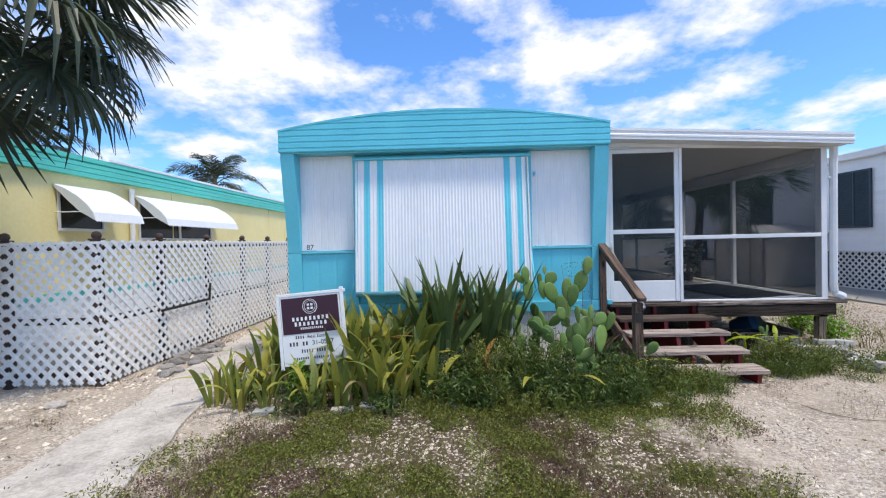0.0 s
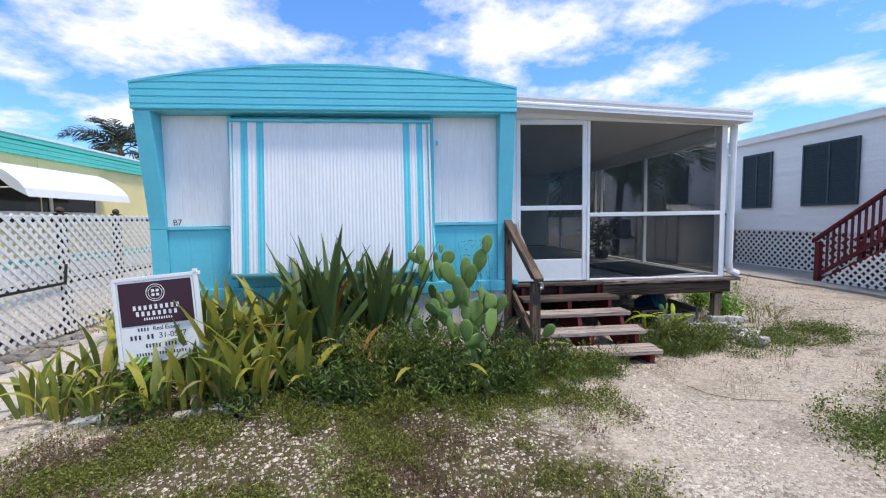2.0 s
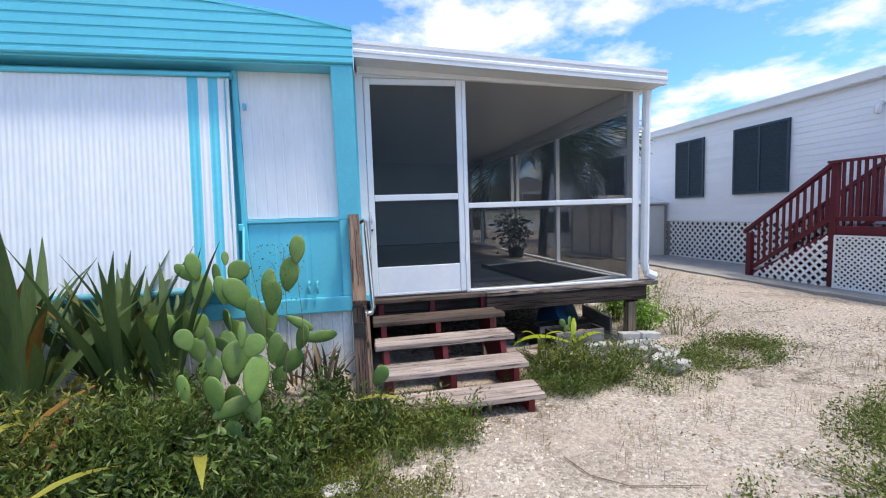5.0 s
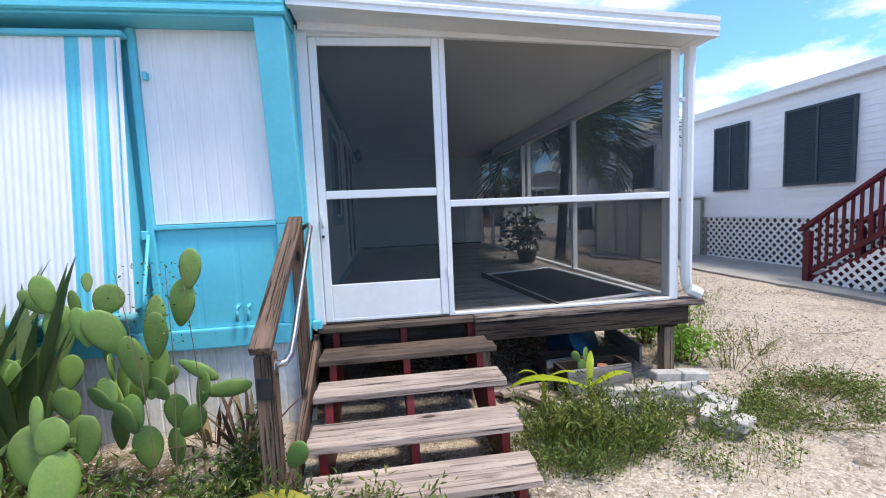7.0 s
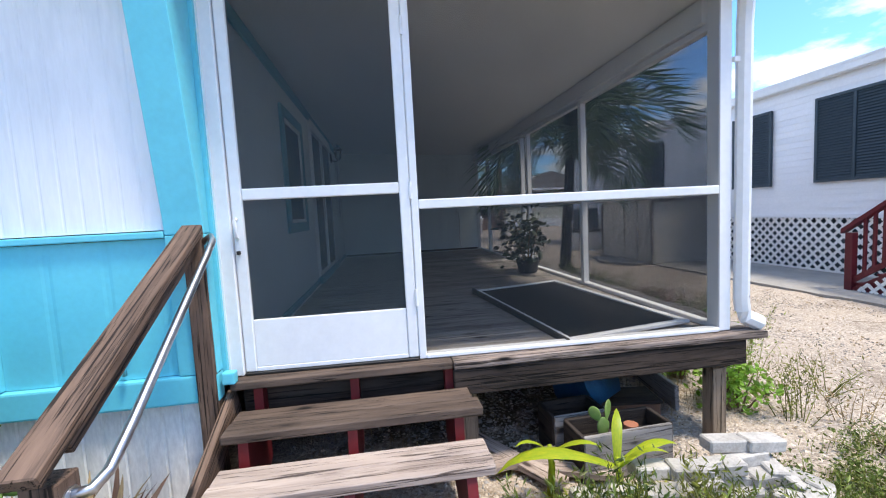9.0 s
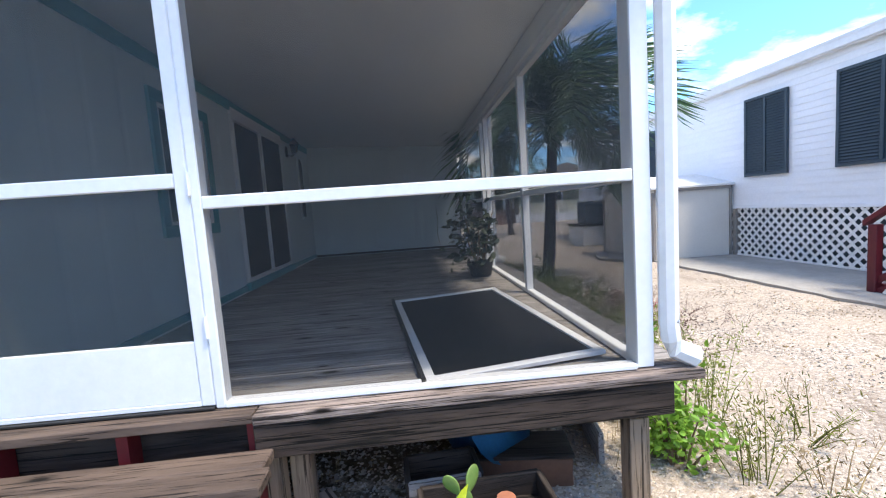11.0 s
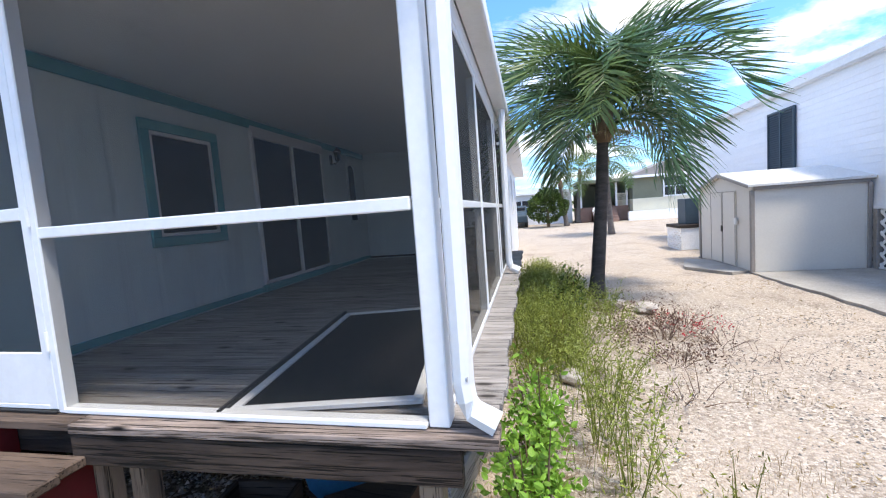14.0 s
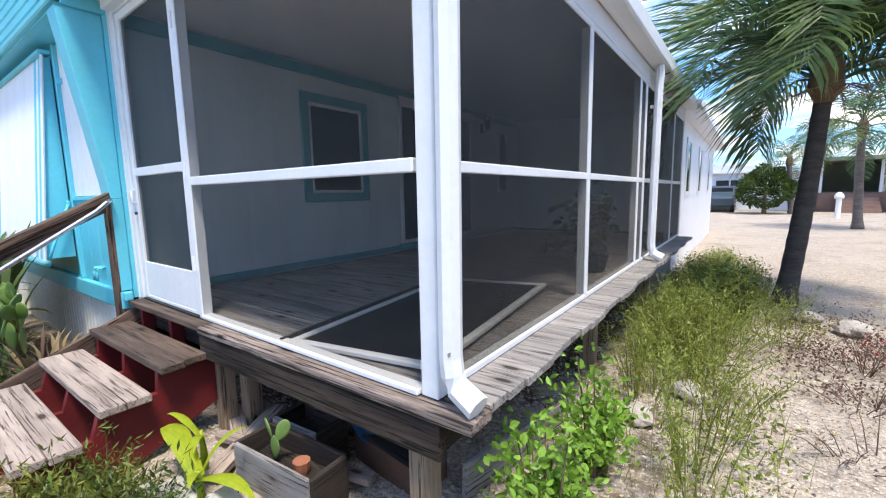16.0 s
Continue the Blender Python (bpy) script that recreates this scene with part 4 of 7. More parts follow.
part("latch", cuboid(DX0 + 0.012, DX0 + 0.030, 5.452, 5.468, 1.28, 1.30, 0.003), BLACK, door)
part("threshold", cuboid(DX0, DX1, 5.455, 5.51, 0.656, 0.666, 0.002), BLACK, door)

ss = thing("screen_wall_side", (4.765, 8.7, 0.66), "long white aluminium framed insect screen wall beside the drive", "screen wall", kind="structure")
SY = [(5.576, 7.180), (7.235, 8.72), (8.77, 8.98), (9.04, 10.93), (10.98, 11.88)]
for y0, y1 in ((7.180, 7.235), (8.72, 8.77), (8.98, 9.04), (10.93, 10.98), (11.88, 11.95)):
    bar(4.732, 4.797, y0, y1, DZ, 2.459, ss, "post")
for y0, y1 in SY:
    bar(4.74, 4.79, y0 + 0.001, y1 - 0.001, 1.465, 1.510, ss, "mid_rail")
    bar(4.735, 4.795, y0 + 0.001, y1 - 0.001, DZ, 0.688, ss, "bottom_rail")
    bar(4.735, 4.795, y0 + 0.001, y1 - 0.001, 2.415, 2.458, ss, "top_rail")
    part("screen", cuboid(4.785, 4.7865, y0, y1, 0.68, 2.42), SIDE_SCREEN, ss, "dark insect screen")


bar(4.700, 4.797, 5.578, 11.94, 2.461, 2.598, ss, "header_beam", 0.004)


def downspout(y, lean, kick):
    t = thing("downspout", (4.88, y, 0.68), "white painted aluminium downspout with kicked-out foot", "downspout", "downspouts of the porch")
    pts = [(4.885, y, 2.60), (4.885, y, 2.50), (4.878, y + lean, 2.40), (4.874, y + lean, 1.6), (4.870, y + lean, 0.84), (4.878, y + lean, 0.775), (4.90, y + lean, 0.73), (4.985, y + lean + kick, 0.688)]
    part("pipe", tube(pts, [0.040] * 6 + [0.042, 0.044], 8, squash=1.1), WHITE, t)
    part("strap", cuboid(4.806, 4.91, y + lean - 0.012, y + lean + 0.012, 2.2, 2.23, 0.003), WHITE, t)
    for z in (0.86,):
        part("screw", tube([(4.885, y + lean - 0.03, z), (4.893, y + lean - 0.033, z)], 0.009, 8), GALV, t)


for ob in sw.children + ss.children + door.children:
    if ob.name.split(".")[0] in ("screen", "transom_screen"):
        ob.visible_shadow = False
# the front wall stands a little out of square with the deck
skew = Matrix.Translation((4.765, 5.49, 0)) @ Matrix.Rotation(radians(-1.15), 4, "Z") @ Matrix.Translation((-4.765, -5.49, 0))
for ob in (sw, door):
    ob.matrix_basis = skew @ ob.matrix_basis
downspout(5.47, 0.0, -0.01)
downspout(9.12, 0.0, 0.0)
whole("jamb_block", cuboid(1.975, 2.035, 5.40, 5.452, 0.655, 0.715, 0.008, 2), TURQ, "small turquoise painted block at the door jamb foot", "block")

# ---- deck and steps ----
deck = thing("deck", (3.4, 8.5, 0.3), "weathered grey timber porch deck on posts", "deck", kind="structure")
board("front_cap", (2.0, 5.490, 0.632), (3.118, 5.490, 0.632), 0.13, 0.040, TREAD_DARK, deck, "front edge plank with dark knots")
board("front_cap", (3.122, 5.475, 0.632), (4.99, 5.475, 0.632), 0.14, 0.040, CAP_WOOD, deck, "front edge plank with dark knots")
board("front_beam", (3.12, 5.435, 0.538), (4.855, 5.435, 0.538), 0.045, 0.142, BEAM_WOOD, deck, "dark weathered front beam")
board("rim_joist", (2.02, 5.56, 0.52), (3.10, 5.56, 0.52), 0.04, 0.17, DARK_WOOD, deck)
board("side_joist", (4.78, 5.47, 0.52), (4.78, 11.9, 0.52), 0.045, 0.17, DARK_WOOD, deck)
board("side_joist", (3.4, 5.6, 0.52), (3.4, 11.9, 0.52), 0.045, 0.17, DARK_WOOD, deck)
for x, y in ((4.72, 5.50), (3.14, 5.53), (3.23, 5.64), (4.72, 7.6), (4.72, 9.8), (3.2, 8.4)):
    board("post", (x, y, -0.05), (x, y, 0.438), 0.09, 0.09, PALE_WOOD, deck, "timber deck post")
y = 5.548
while y < 11.86:
    w = 0.135
    board("deck_board", (2.005, y + w / 2, 0.6345), (4.985 + 0.012 * math.sin(y * 37), y + w / 2, 0.6345), w, 0.038, DECK_WOOD, deck)
    y += 0.141

stairs = thing("porch_steps", (2.62, 4.8, 0.0), "worn timber steps with red stringers up to the porch", "steps")
TREADS = ((5.17, 5.42, 0.510), (4.90, 5.13, 0.385), (4.58, 4.83, 0.257), (4.29, 4.55, 0.128))
for y0, y1, z in TREADS:
    h = (y1 - y0) / 2
    tilt = 0.012 * math.sin(z * 90)
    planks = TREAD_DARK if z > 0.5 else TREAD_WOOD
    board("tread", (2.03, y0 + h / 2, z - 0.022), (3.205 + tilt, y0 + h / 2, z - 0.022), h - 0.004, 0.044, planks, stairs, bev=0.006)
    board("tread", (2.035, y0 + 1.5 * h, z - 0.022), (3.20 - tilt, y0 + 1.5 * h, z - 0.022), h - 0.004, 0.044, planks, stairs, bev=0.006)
saw = [(5.535, 0.60), (5.535, 0.20), (4.95, -0.05), (4.33, -0.05)]
for y0, y1, z in reversed(TREADS):
    saw += [(y0 + 0.02, z - 0.046), (y1 + 0.05 if z < 0.5 else 5.46, z - 0.046)]
saw += [(5.46, 0.60)]
for x in (2.12, 2.60, 3.10):
    part("stringer", prism(saw, "x", x - 0.022, x + 0.022), RED, stairs, "red painted stringer")

rail = thing("stair_handrail", (1.93, 4.9, 0.0), "brown timber stair rail with a galvanised grab pipe", "handrail")
board("post", (1.912, 5.42, 0.1), (1.912, 5.42, 1.40), 0.085, 0.085, RAIL_WOOD, rail)
board("post", (1.925, 4.43, -0.05), (1.925, 4.43, 0.82), 0.085, 0.085, RAIL_WOOD, rail)
board("top_rail", (1.908, 5.50, 1.470), (1.932, 4.33, 0.862), 0.092, 0.042, RAIL_WOOD, rail, "weathered sloping top rail")
board("side_rail", (1.910, 5.378, 1.352), (1.926, 4.475, 0.885), 0.036, 0.09, RAIL_WOOD, rail)
board("side_board", (1.985, 5.52, 0.53), (1.985, 4.42, 0.06), 0.04, 0.15, RAIL_WOOD, rail, "sloping side board")
part("grab_pipe", tube([(1.955, 5.40, 1.36), (1.995, 5.39, 1.385), (2.012, 5.36, 1.365), (2.008, 5.30, 1.31), (2.02, 4.62, 0.86), (2.02, 4.50, 0.785), (2.005, 4.45, 0.765), (1.97, 4.43, 0.765)], 0.016, 10), GALV, rail, "galvanised steel pipe", smooth=True)
part("flange", tube([(1.962, 4.43, 0.755), (1.972, 4.43, 0.755)], 0.035, 12), GALV, rail)
part("bolt_plate", cuboid(1.890, 1.955, 4.382, 4.388, 0.62, 0.72, 0.002), BLACK, rail)

# framed spare screen lying on the deck
spare = thing("spare_screen", (4.14, 6.4, 0.66), "spare framed insect screen lying on the deck", "screen panel")
SPM = Matrix.Translation((4.145, 6.41, 0.678)) @ pose(0, 0, 0, 0.6, -1.6, 6.5)
for a in ((-0.43, 0.43, -0.83, -0.785), (-0.43, 0.43, 0.785, 0.83), (-0.43, -0.385, -0.784, 0.784), (0.385, 0.43, -0.784, 0.784)):
    part("frame_bar", cuboid(a[0], a[1], a[2], a[3], -0.010, 0.012, 0.003), WHITE, spare, "", SPM)
part("mesh", cuboid(-0.386, 0.386, -0.786, 0.786, 0.000, 0.002), DARK_SCREEN, spare, "dense black screen cloth", SPM)
part("edge_tape", cuboid(-0.452, -0.432, -0.86, 0.84, -0.022, 0.030, 0.002), BLACK, spare, "loose black edge strip", SPM)

# ---- under and beside the deck ----
tub = thing("blue_tub", (4.10, 6.0, 0.0), "faded blue plastic tub tipped on its side under the deck", "tub")
TM = Matrix.Translation((4.10, 5.98, 0.20)) @ pose(0, 0, 0, 62, 18, 25)
part("shell", tube([(0, 0, -0.14), (0, 0, -0.13), (0, 0, 0.16), (0, 0, 0.17), (0, 0, 0.17), (0, 0, -0.10)], [0.13, 0.15, 0.19, 0.205, 0.185, 0.14], 16), BLUE, tub, "", TM, True)
for a in ((3.76, 5.26, 4.28, 5.29), (3.70, 5.50, 4.02, 5.52)):
    pl = thing("planter_box", (a[0], a[1], 0), "dark rotten timber planter box", "planter")
    d = Vector((a[2] - a[0], a[3] - a[1], 0)).normalized() * 1.0
    n = Vector((-d.y, d.x, 0)) * 0.20
    p, q = Vector((a[0], a[1], 0.11)), Vector((a[2], a[3], 0.11))
    for s, e in ((p, q), (p + n, q + n), (p, p + n), (q, q + n)):
        board("side", s, e, 0.025, 0.26, DECK_WOOD if s is p and e is q else DARK_WOOD, pl)
    fill = bmesh.new()
    bmesh.ops.create_grid(fill, x_segments=6, y_segments=5, size=0.5, matrix=Matrix.Translation((p + q + n) / 2 + Vector((0, 0, 0.03))) @ Matrix.Rotation(math.atan2(d.y, d.x), 4, "Z") @ Matrix.Diagonal(((q - p).length - 0.02, 0.19, 1, 1)))
    for v in fill.verts:
        v.co.z += 0.02 * noise.noise(v.co * 14)
    part("soil", fill, DARK_WOOD, pl, "dark soil fill")
whole("terracotta_shard", tube([(4.10, 5.38, 0.13), (4.10, 5.38, 0.17), (4.10, 5.38, 0.21)], [0.025, 0.036, 0.04], 10), TERRACOTTA, "small terracotta pot in the planter box", "flower pot")
jug = thing("white_jug", (4.34, 6.22, 0.0), "dirty white plastic jug standing under the deck", "jug")
part("body", tube([(4.34, 6.22, 0.0), (4.34, 6.22, 0.02), (4.34, 6.22, 0.20), (4.34, 6.22, 0.27), (4.34, 6.22, 0.30)], [0.07, 0.08, 0.08, 0.035, 0.025], 12), SKIRT, jug, "", None, True)
part("cap", tube([(4.34, 6.22, 0.30), (4.34, 6.22, 0.33)], 0.028, 10), BLUE, jug)
crate = thing("timber_block", (4.28, 5.82, 0.0), "brown stained timber crate lying under the deck", "crate")
CM = Matrix.Translation((4.28, 5.83, 0.07)) @ pose(0, 0, 0, 0, 0, -8)
part("body", cuboid(-0.24, 0.24, -0.11, 0.11, -0.09, 0.07, 0.006), CARDBOARD, crate, "", CM)
part("lid_board", cuboid(-0.25, 0.25, -0.12, 0.12, 0.072, 0.09, 0.004), DARK_WOOD, crate, "", CM)
for a, b, w in (((3.05, 5.62, 0.03), (3.95, 5.22, 0.03), 0.09), ((3.30, 5.40, 0.05), (4.30, 5.62, 0.05), 0.07), ((3.25, 5.80, 0.03), (3.62, 5.20, 0.04), 0.10)):
    pk = thing("loose_plank", a, "loose grey weathered plank lying on gravel", "plank", "planks under the deck")
    board("plank", a, b, w, 0.035, TREAD_WOOD, pk)
lean = thing("grey_sheet", (4.78, 6.0, 0.2), "grey weathered board leaning under the deck edge", "board")
board("plank", (4.70, 5.80, 0.10), (4.84, 6.65, 0.07), 0.03, 0.17, DECK_WOOD, lean)

edging = thing("block_edging", (4.3, 4.95, 0.0), "low tumbled edging of whitewashed blocks", "edging", kind="structure")
rng = random.Random(5)
blk = to_mesh("block", cuboid(-0.10, 0.10, -0.05, 0.05, -0.032, 0.032, 0.008, 1), BRICK)
for row, (x0, x1, y0, n) in enumerate(((3.52, 4.60, 4.96, 6), (3.60, 4.66, 5.01, 6), (4.02, 4.70, 5.06, 4), (4.36, 4.72, 5.12, 2))):
    for i in range(n):
        x = x0 + (x1 - x0) * (i + 0.5 * (row % 2)) / n
        part("block", blk, BRICK, edging, "", Matrix.Translation((x, y0 + 0.03 * math.sin(i * 1.7 + row), 0.020 + 0.058 * row)) @ pose(0, 0, 0, rng.uniform(-5, 5), rng.uniform(-7, 7), rng.uniform(-14, 10)))
for i in range(13):
    u = i / 12
    x, y = 4.70 - 0.16 * u + rng.uniform(-0.07, 0.07), 5.07 - 0.42 * u + rng.uniform(-0.04, 0.04)
    part("block", blk, BRICK, edging, "", Matrix.Translation((x, y, 0.018 + (0.085 if u < 0.25 else 0.045) * (i % 2))) @ pose(0, 0, 0, rng.uniform(-9, 9), rng.uniform(-9, 9), rng.uniform(20, 100)))
bed_edge = thing("bed_edging", (-0.2, 4.05, 0.0), "grey block edging half hidden by the plants", "edging", kind="structure")
for i in (2, 5, 6, 9, 13, 17):
    x = -2.2 + i * 0.235
    part("block", blk, BRICK, bed_edge, "", Matrix.Translation((x, 3.80 + 0.08 * math.sin(i * 2.1), 0.0)) @ pose(0, 0, 0, rng.uniform(-5, 5), rng.uniform(-4, 4), rng.uniform(-10, 10)))

# ---- white house beside the drive ----
HX = 10.65
nb = thing("white_house", (12.5, 8.5, 0), "white vinyl-sided manufactured house with dark shutters and lattice skirt", "house")
me_side = bmesh.new()
prof = [(0.0, 0.0), (-0.018, 0.0), (-0.010, 0.114), (0.0, 0.114)]
la = [me_side.verts.new((x, -6.0, zz)) for x, zz in prof]
lb = [me_side.verts.new((x, 20.1, zz)) for x, zz in prof]
for i in range(4):
    me_side.faces.new((la[i], lb[i], lb[(i + 1) % 4], la[(i + 1) % 4]))
me_side.faces.new(la[::-1])
me_side.faces.new(lb)
bmesh.ops.recalc_face_normals(me_side, faces=me_side.faces[:])
siding = to_mesh("siding_board", me_side, VINYL)
z = 1.06
while z < 3.40:
    part("siding_board", siding, VINYL, nb, "", Matrix.Translation((HX, 0, z)))
    z += 0.1145
wb = bmesh.new()
box(wb, HX + 0.001, HX + 0.12, -6.0, 20.1, 1.03, 3.42)
box(wb, HX + 0.12, HX + 5.0, 19.98, 20.1, 1.03, 3.42)
box(wb, HX + 0.12, HX + 5.0, -6.0, -5.88, 1.03, 3.42)
box(wb, HX + 4.88, HX + 5.0, -5.88, 19.98, 1.03, 3.42)
part("wall", wb, VINYL, nb)
part("band_board", cuboid(HX - 0.035, HX - 0.002, -6.0, 20.12, 1.00, 1.058, 0.003), VINYL, nb)
part("fascia", cuboid(HX - 0.16, HX - 0.13, -6.2, 20.3, 3.44, 3.60, 0.004), WHITE, nb, "white eave fascia")
part("soffit", cuboid(HX - 0.13, HX + 0.1, -6.2, 20.3, 3.425, 3.445), WHITE, nb)
part("frieze", cuboid(HX - 0.03, HX - 0.001, -6.0, 20.1, 3.40, 3.424), WHITE, nb)
part("roof", prism([(HX - 0.17, 3.602), (HX + 2.5, 4.05), (HX + 5.2, 3.602), (HX + 5.2, 3.56), (HX + 2.5, 4.0), (HX - 0.17, 3.56)], "y", -6.2, 20.3), WHITE, nb)
part("roof_vent", tube([(HX + 0.6, 15.0, 3.65), (HX + 0.6, 15.0, 3.86)], 0.05, 8), SHED_TRIM, nb)


def louvre_shutter(y0, y1, z0, z1):
    s = part("shutter", cuboid(HX - 0.048, HX - 0.03, y0, y1, z0, z1), NAVY, nb, "dark navy louvred storm shutter")
    for a in ((y0, y1, z1 - 0.05, z1), (y0, y1, z0, z0 + 0.05), (y0, y0 + 0.05, z0 + 0.051, z1 - 0.051), (y1 - 0.05, y1, z0 + 0.051, z1 - 0.051), ((y0 + y1) / 2 - 0.025, (y0 + y1) / 2 + 0.025, z0 + 0.051, z1 - 0.051)):
        part("stile", cuboid(HX - 0.078, HX - 0.0485, a[0], a[1], a[2], a[3], 0.003), NAVY, s)
    me = to_mesh("louvre", prism([(-0.026, -0.016), (-0.022, -0.020), (0.0, 0.012), (-0.004, 0.016)], "y", -((y1 - y0) / 2 - 0.077) / 2, ((y1 - y0) / 2 - 0.077) / 2), NAVY)
    zz = z0 + 0.08
    while zz < z1 - 0.06:
        for c in (0.25, 0.75):
            part("louvre", me, NAVY, s, "", Matrix.Translation((HX - 0.049, y0 + (y1 - y0) * c, zz)))
        zz += 0.048


for a in ((14.14, 15.13, 1.80, 3.12), (10.83, 11.78, 1.63, 3.13), (8.67, 9.97, 1.64, 3.13)):
    louvre_shutter(*a)
nd = part("entry_door", cuboid(HX - 0.06, HX - 0.03, 5.75, 6.62, 0.98, 3.02, 0.004), WHITE, nb, "white entry door with small panes")
for a in ((5.66, 6.72, 3.022, 3.13), (5.66, 5.748, 0.98, 3.02), (6.622, 6.72, 0.98, 3.02)):
    part("door_casing", cuboid(HX - 0.065, HX - 0.03, *a, 0.004), WHITE, nd)
for i in range(2):
    for k in range(4):
        part("pane", cuboid(HX - 0.066, HX - 0.061, 5.88 + i * 0.32, 6.17 + i * 0.32, 1.95 + k * 0.24, 2.16 + k * 0.24), GLASS, nd)
wl = thing("porch_light", (HX - 0.05, 7.17, 2.9), "small white jelly-jar wall light", "wall lamp")
part("base", tube([(HX - 0.03, 7.17, 3.02), (HX - 0.10, 7.17, 3.02)], 0.05, 10), WHITE, wl)
part("globe", tube([(HX - 0.10, 7.17, 3.02), (HX - 0.11, 7.17, 2.97), (HX - 0.11, 7.17, 2.86), (HX - 0.11, 7.17, 2.84)], [0.03, 0.05, 0.045, 0.02], 10), SIGN_WHITE, wl, "", None, True)

skirt = part("lattice_skirt", lattice_joined([(-6.0, 0.03), (12.02, 0.03), (12.02, 1.0), (-6.0, 1.0)], 0.122, 0.046, lambda u, v, w: (HX + w, u, v)), LATTICE, nb, "white lattice skirt")
skirt["kind"] = "stuff"
# navy sheet stands in for the shade under the house
part("skirt_back", cuboid(HX + 0.10, HX + 0.12, -6.0, 20.0, 0.0, 1.02), NAVY, nb, "dark sheet standing in for the crawl space shade behind the lattice")
part("skirt_rail", cuboid(HX - 0.02, HX + 0.012, -6.0, 12.03, 0.03, 0.06, 0.003), LATTICE, nb)
part("skirt_end_post", cuboid(HX - 0.05, HX + 0.05, 12.03, 12.11, 0.03, 1.0, 0.004), SHED_TRIM, nb)
sk2 = part("lattice_skirt", lattice_joined([(12.12, 0.03), (20.0, 0.03), (20.0, 1.0), (12.12, 1.0)], 0.122, 0.046, lambda u, v, w: (HX + w, u, v)), LATTICE, nb, "white lattice skirt")
sk2["kind"] = "stuff"

# maroon entry deck and stairs of the white house
md = thing("maroon_deck", (10.0, 5.0, 0), "maroon painted timber entry deck with stairs and lattice panels", "deck")
FX = 9.42
part("platform", cuboid(FX + 0.04, HX - 0.03, 1.0, 6.98, 0.90, 0.945, 0.004), MAROON, md)
part("rim_board", cuboid(FX, FX + 0.038, 1.0, 6.98, 0.88, 1.02, 0.004), MAROON, md)
part("top_rail", cuboid(FX - 0.045, FX + 0.075, 1.0, 7.06, 2.02, 2.06, 0.006), MAROON, md)
part("low_rail", cuboid(FX - 0.005, FX + 0.035, 1.0, 6.93, 1.10, 1.17, 0.004), MAROON, md)
for yy in (6.97, 5.85, 4.6, 3.3, 2.0, 1.05):
    part("post", cuboid(FX - 0.02, FX + 0.07, yy - 0.045, yy + 0.045, 0.0, 2.019, 0.005), MAROON, md)
bal = to_mesh("baluster", cuboid(-0.018, 0.018, -0.018, 0.018, 0, 0.85, 0.003), MAROON)
yy = 1.15
while yy < 6.9:
    part("baluster", bal, MAROON, md, "", Matrix.Translation((FX - 0.012, yy, 1.171)))
    yy += 0.098
# stair flight going down towards +y
Y0, Y1, ZT, ZB = 7.0, 8.42, 0.93, 0.0
for sx in (FX + 0.02, FX + 1.05):
    part("stair_stringer", prism([(Y0, 0.93), (Y1, 0.05), (Y1, -0.04), (Y1 - 0.3, -0.04), (Y0, 0.66)], "x", sx - 0.02, sx + 0.02), MAROON, md)
    part("newel", cuboid(sx - 0.05, sx + 0.05, Y1 - 0.04, Y1 + 0.06, -0.04, 0.86, 0.006), MAROON, md)
    part("stair_rail", prism([(Y0 - 0.02, 2.06), (Y0 - 0.02, 1.99), (Y1 + 0.12, 0.84), (Y1 + 0.12, 0.91)], "x", sx - 0.055, sx + 0.055, 0.004), MAROON, md)
    part("stair_low_rail", prism([(Y0, 1.20), (Y0, 1.11), (Y1 - 0.04, 0.14), (Y1 - 0.04, 0.23)], "x", sx - 0.015, sx + 0.015), MAROON, md)
    for i in range(11):
        u = (i + 0.7) / 11.6
        yb = Y0 + (Y1 - 0.06 - Y0) * u
        zb = 1.15 + (0.18 - 1.15) * u
        part("stair_baluster", cuboid(sx - 0.018, sx + 0.018, yb - 0.018, yb + 0.018, zb, zb + 0.82, 0.003), MAROON, md)
for i in range(5):
    part("stair_tread", cuboid(FX + 0.042, FX + 1.028, Y0 + 0.02 + i * 0.275, Y0 + 0.29 + i * 0.275, 0.76 - i * 0.165, 0.795 - i * 0.165, 0.004), MAROON, md)
for poly in ([(7.02, 0.03), (8.36, 0.03), (7.02, 0.86)], [(5.90, 0.03), (6.92, 0.03), (6.92, 0.87), (5.90, 0.87)], [(4.65, 0.03), (5.80, 0.03), (5.80, 0.87), (4.65, 0.87)], [(3.35, 0.03), (4.55, 0.03), (4.55, 0.87), (3.35, 0.87)]):
    tight = poly[1][0] == 6.92
    lp = part("lattice_panel", lattice_joined(poly, 0.060 if tight else 0.105, 0.026 if tight else 0.042, lambda u, v, w: (FX - 0.03 + w, u, v)), LATTICE, md, "white lattice panel")
    lp["kind"] = "stuff"
    if tight:
        for a in ((5.90, 6.92, 0.02, 0.05), (5.90, 6.92, 0.85, 0.88), (5.90, 5.93, 0.051, 0.849), (6.89, 6.92, 0.051, 0.849)):
            part("panel_trim", cuboid(FX - 0.045, FX - 0.02, *a, 0.002), LATTICE, md)
# another navy sheet, coloured as the shade below the deck
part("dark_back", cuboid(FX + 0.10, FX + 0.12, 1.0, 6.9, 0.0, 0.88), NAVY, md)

# ---- shed ----
shed = thing("garden_shed", (9.75, 13.1, 0), "cream plastic garden shed with pale gabled roof and double doors", "shed")
SX0, SX1, SY0, SY1, SR = 8.88, 10.58, 12.15, 14.35, 13.25
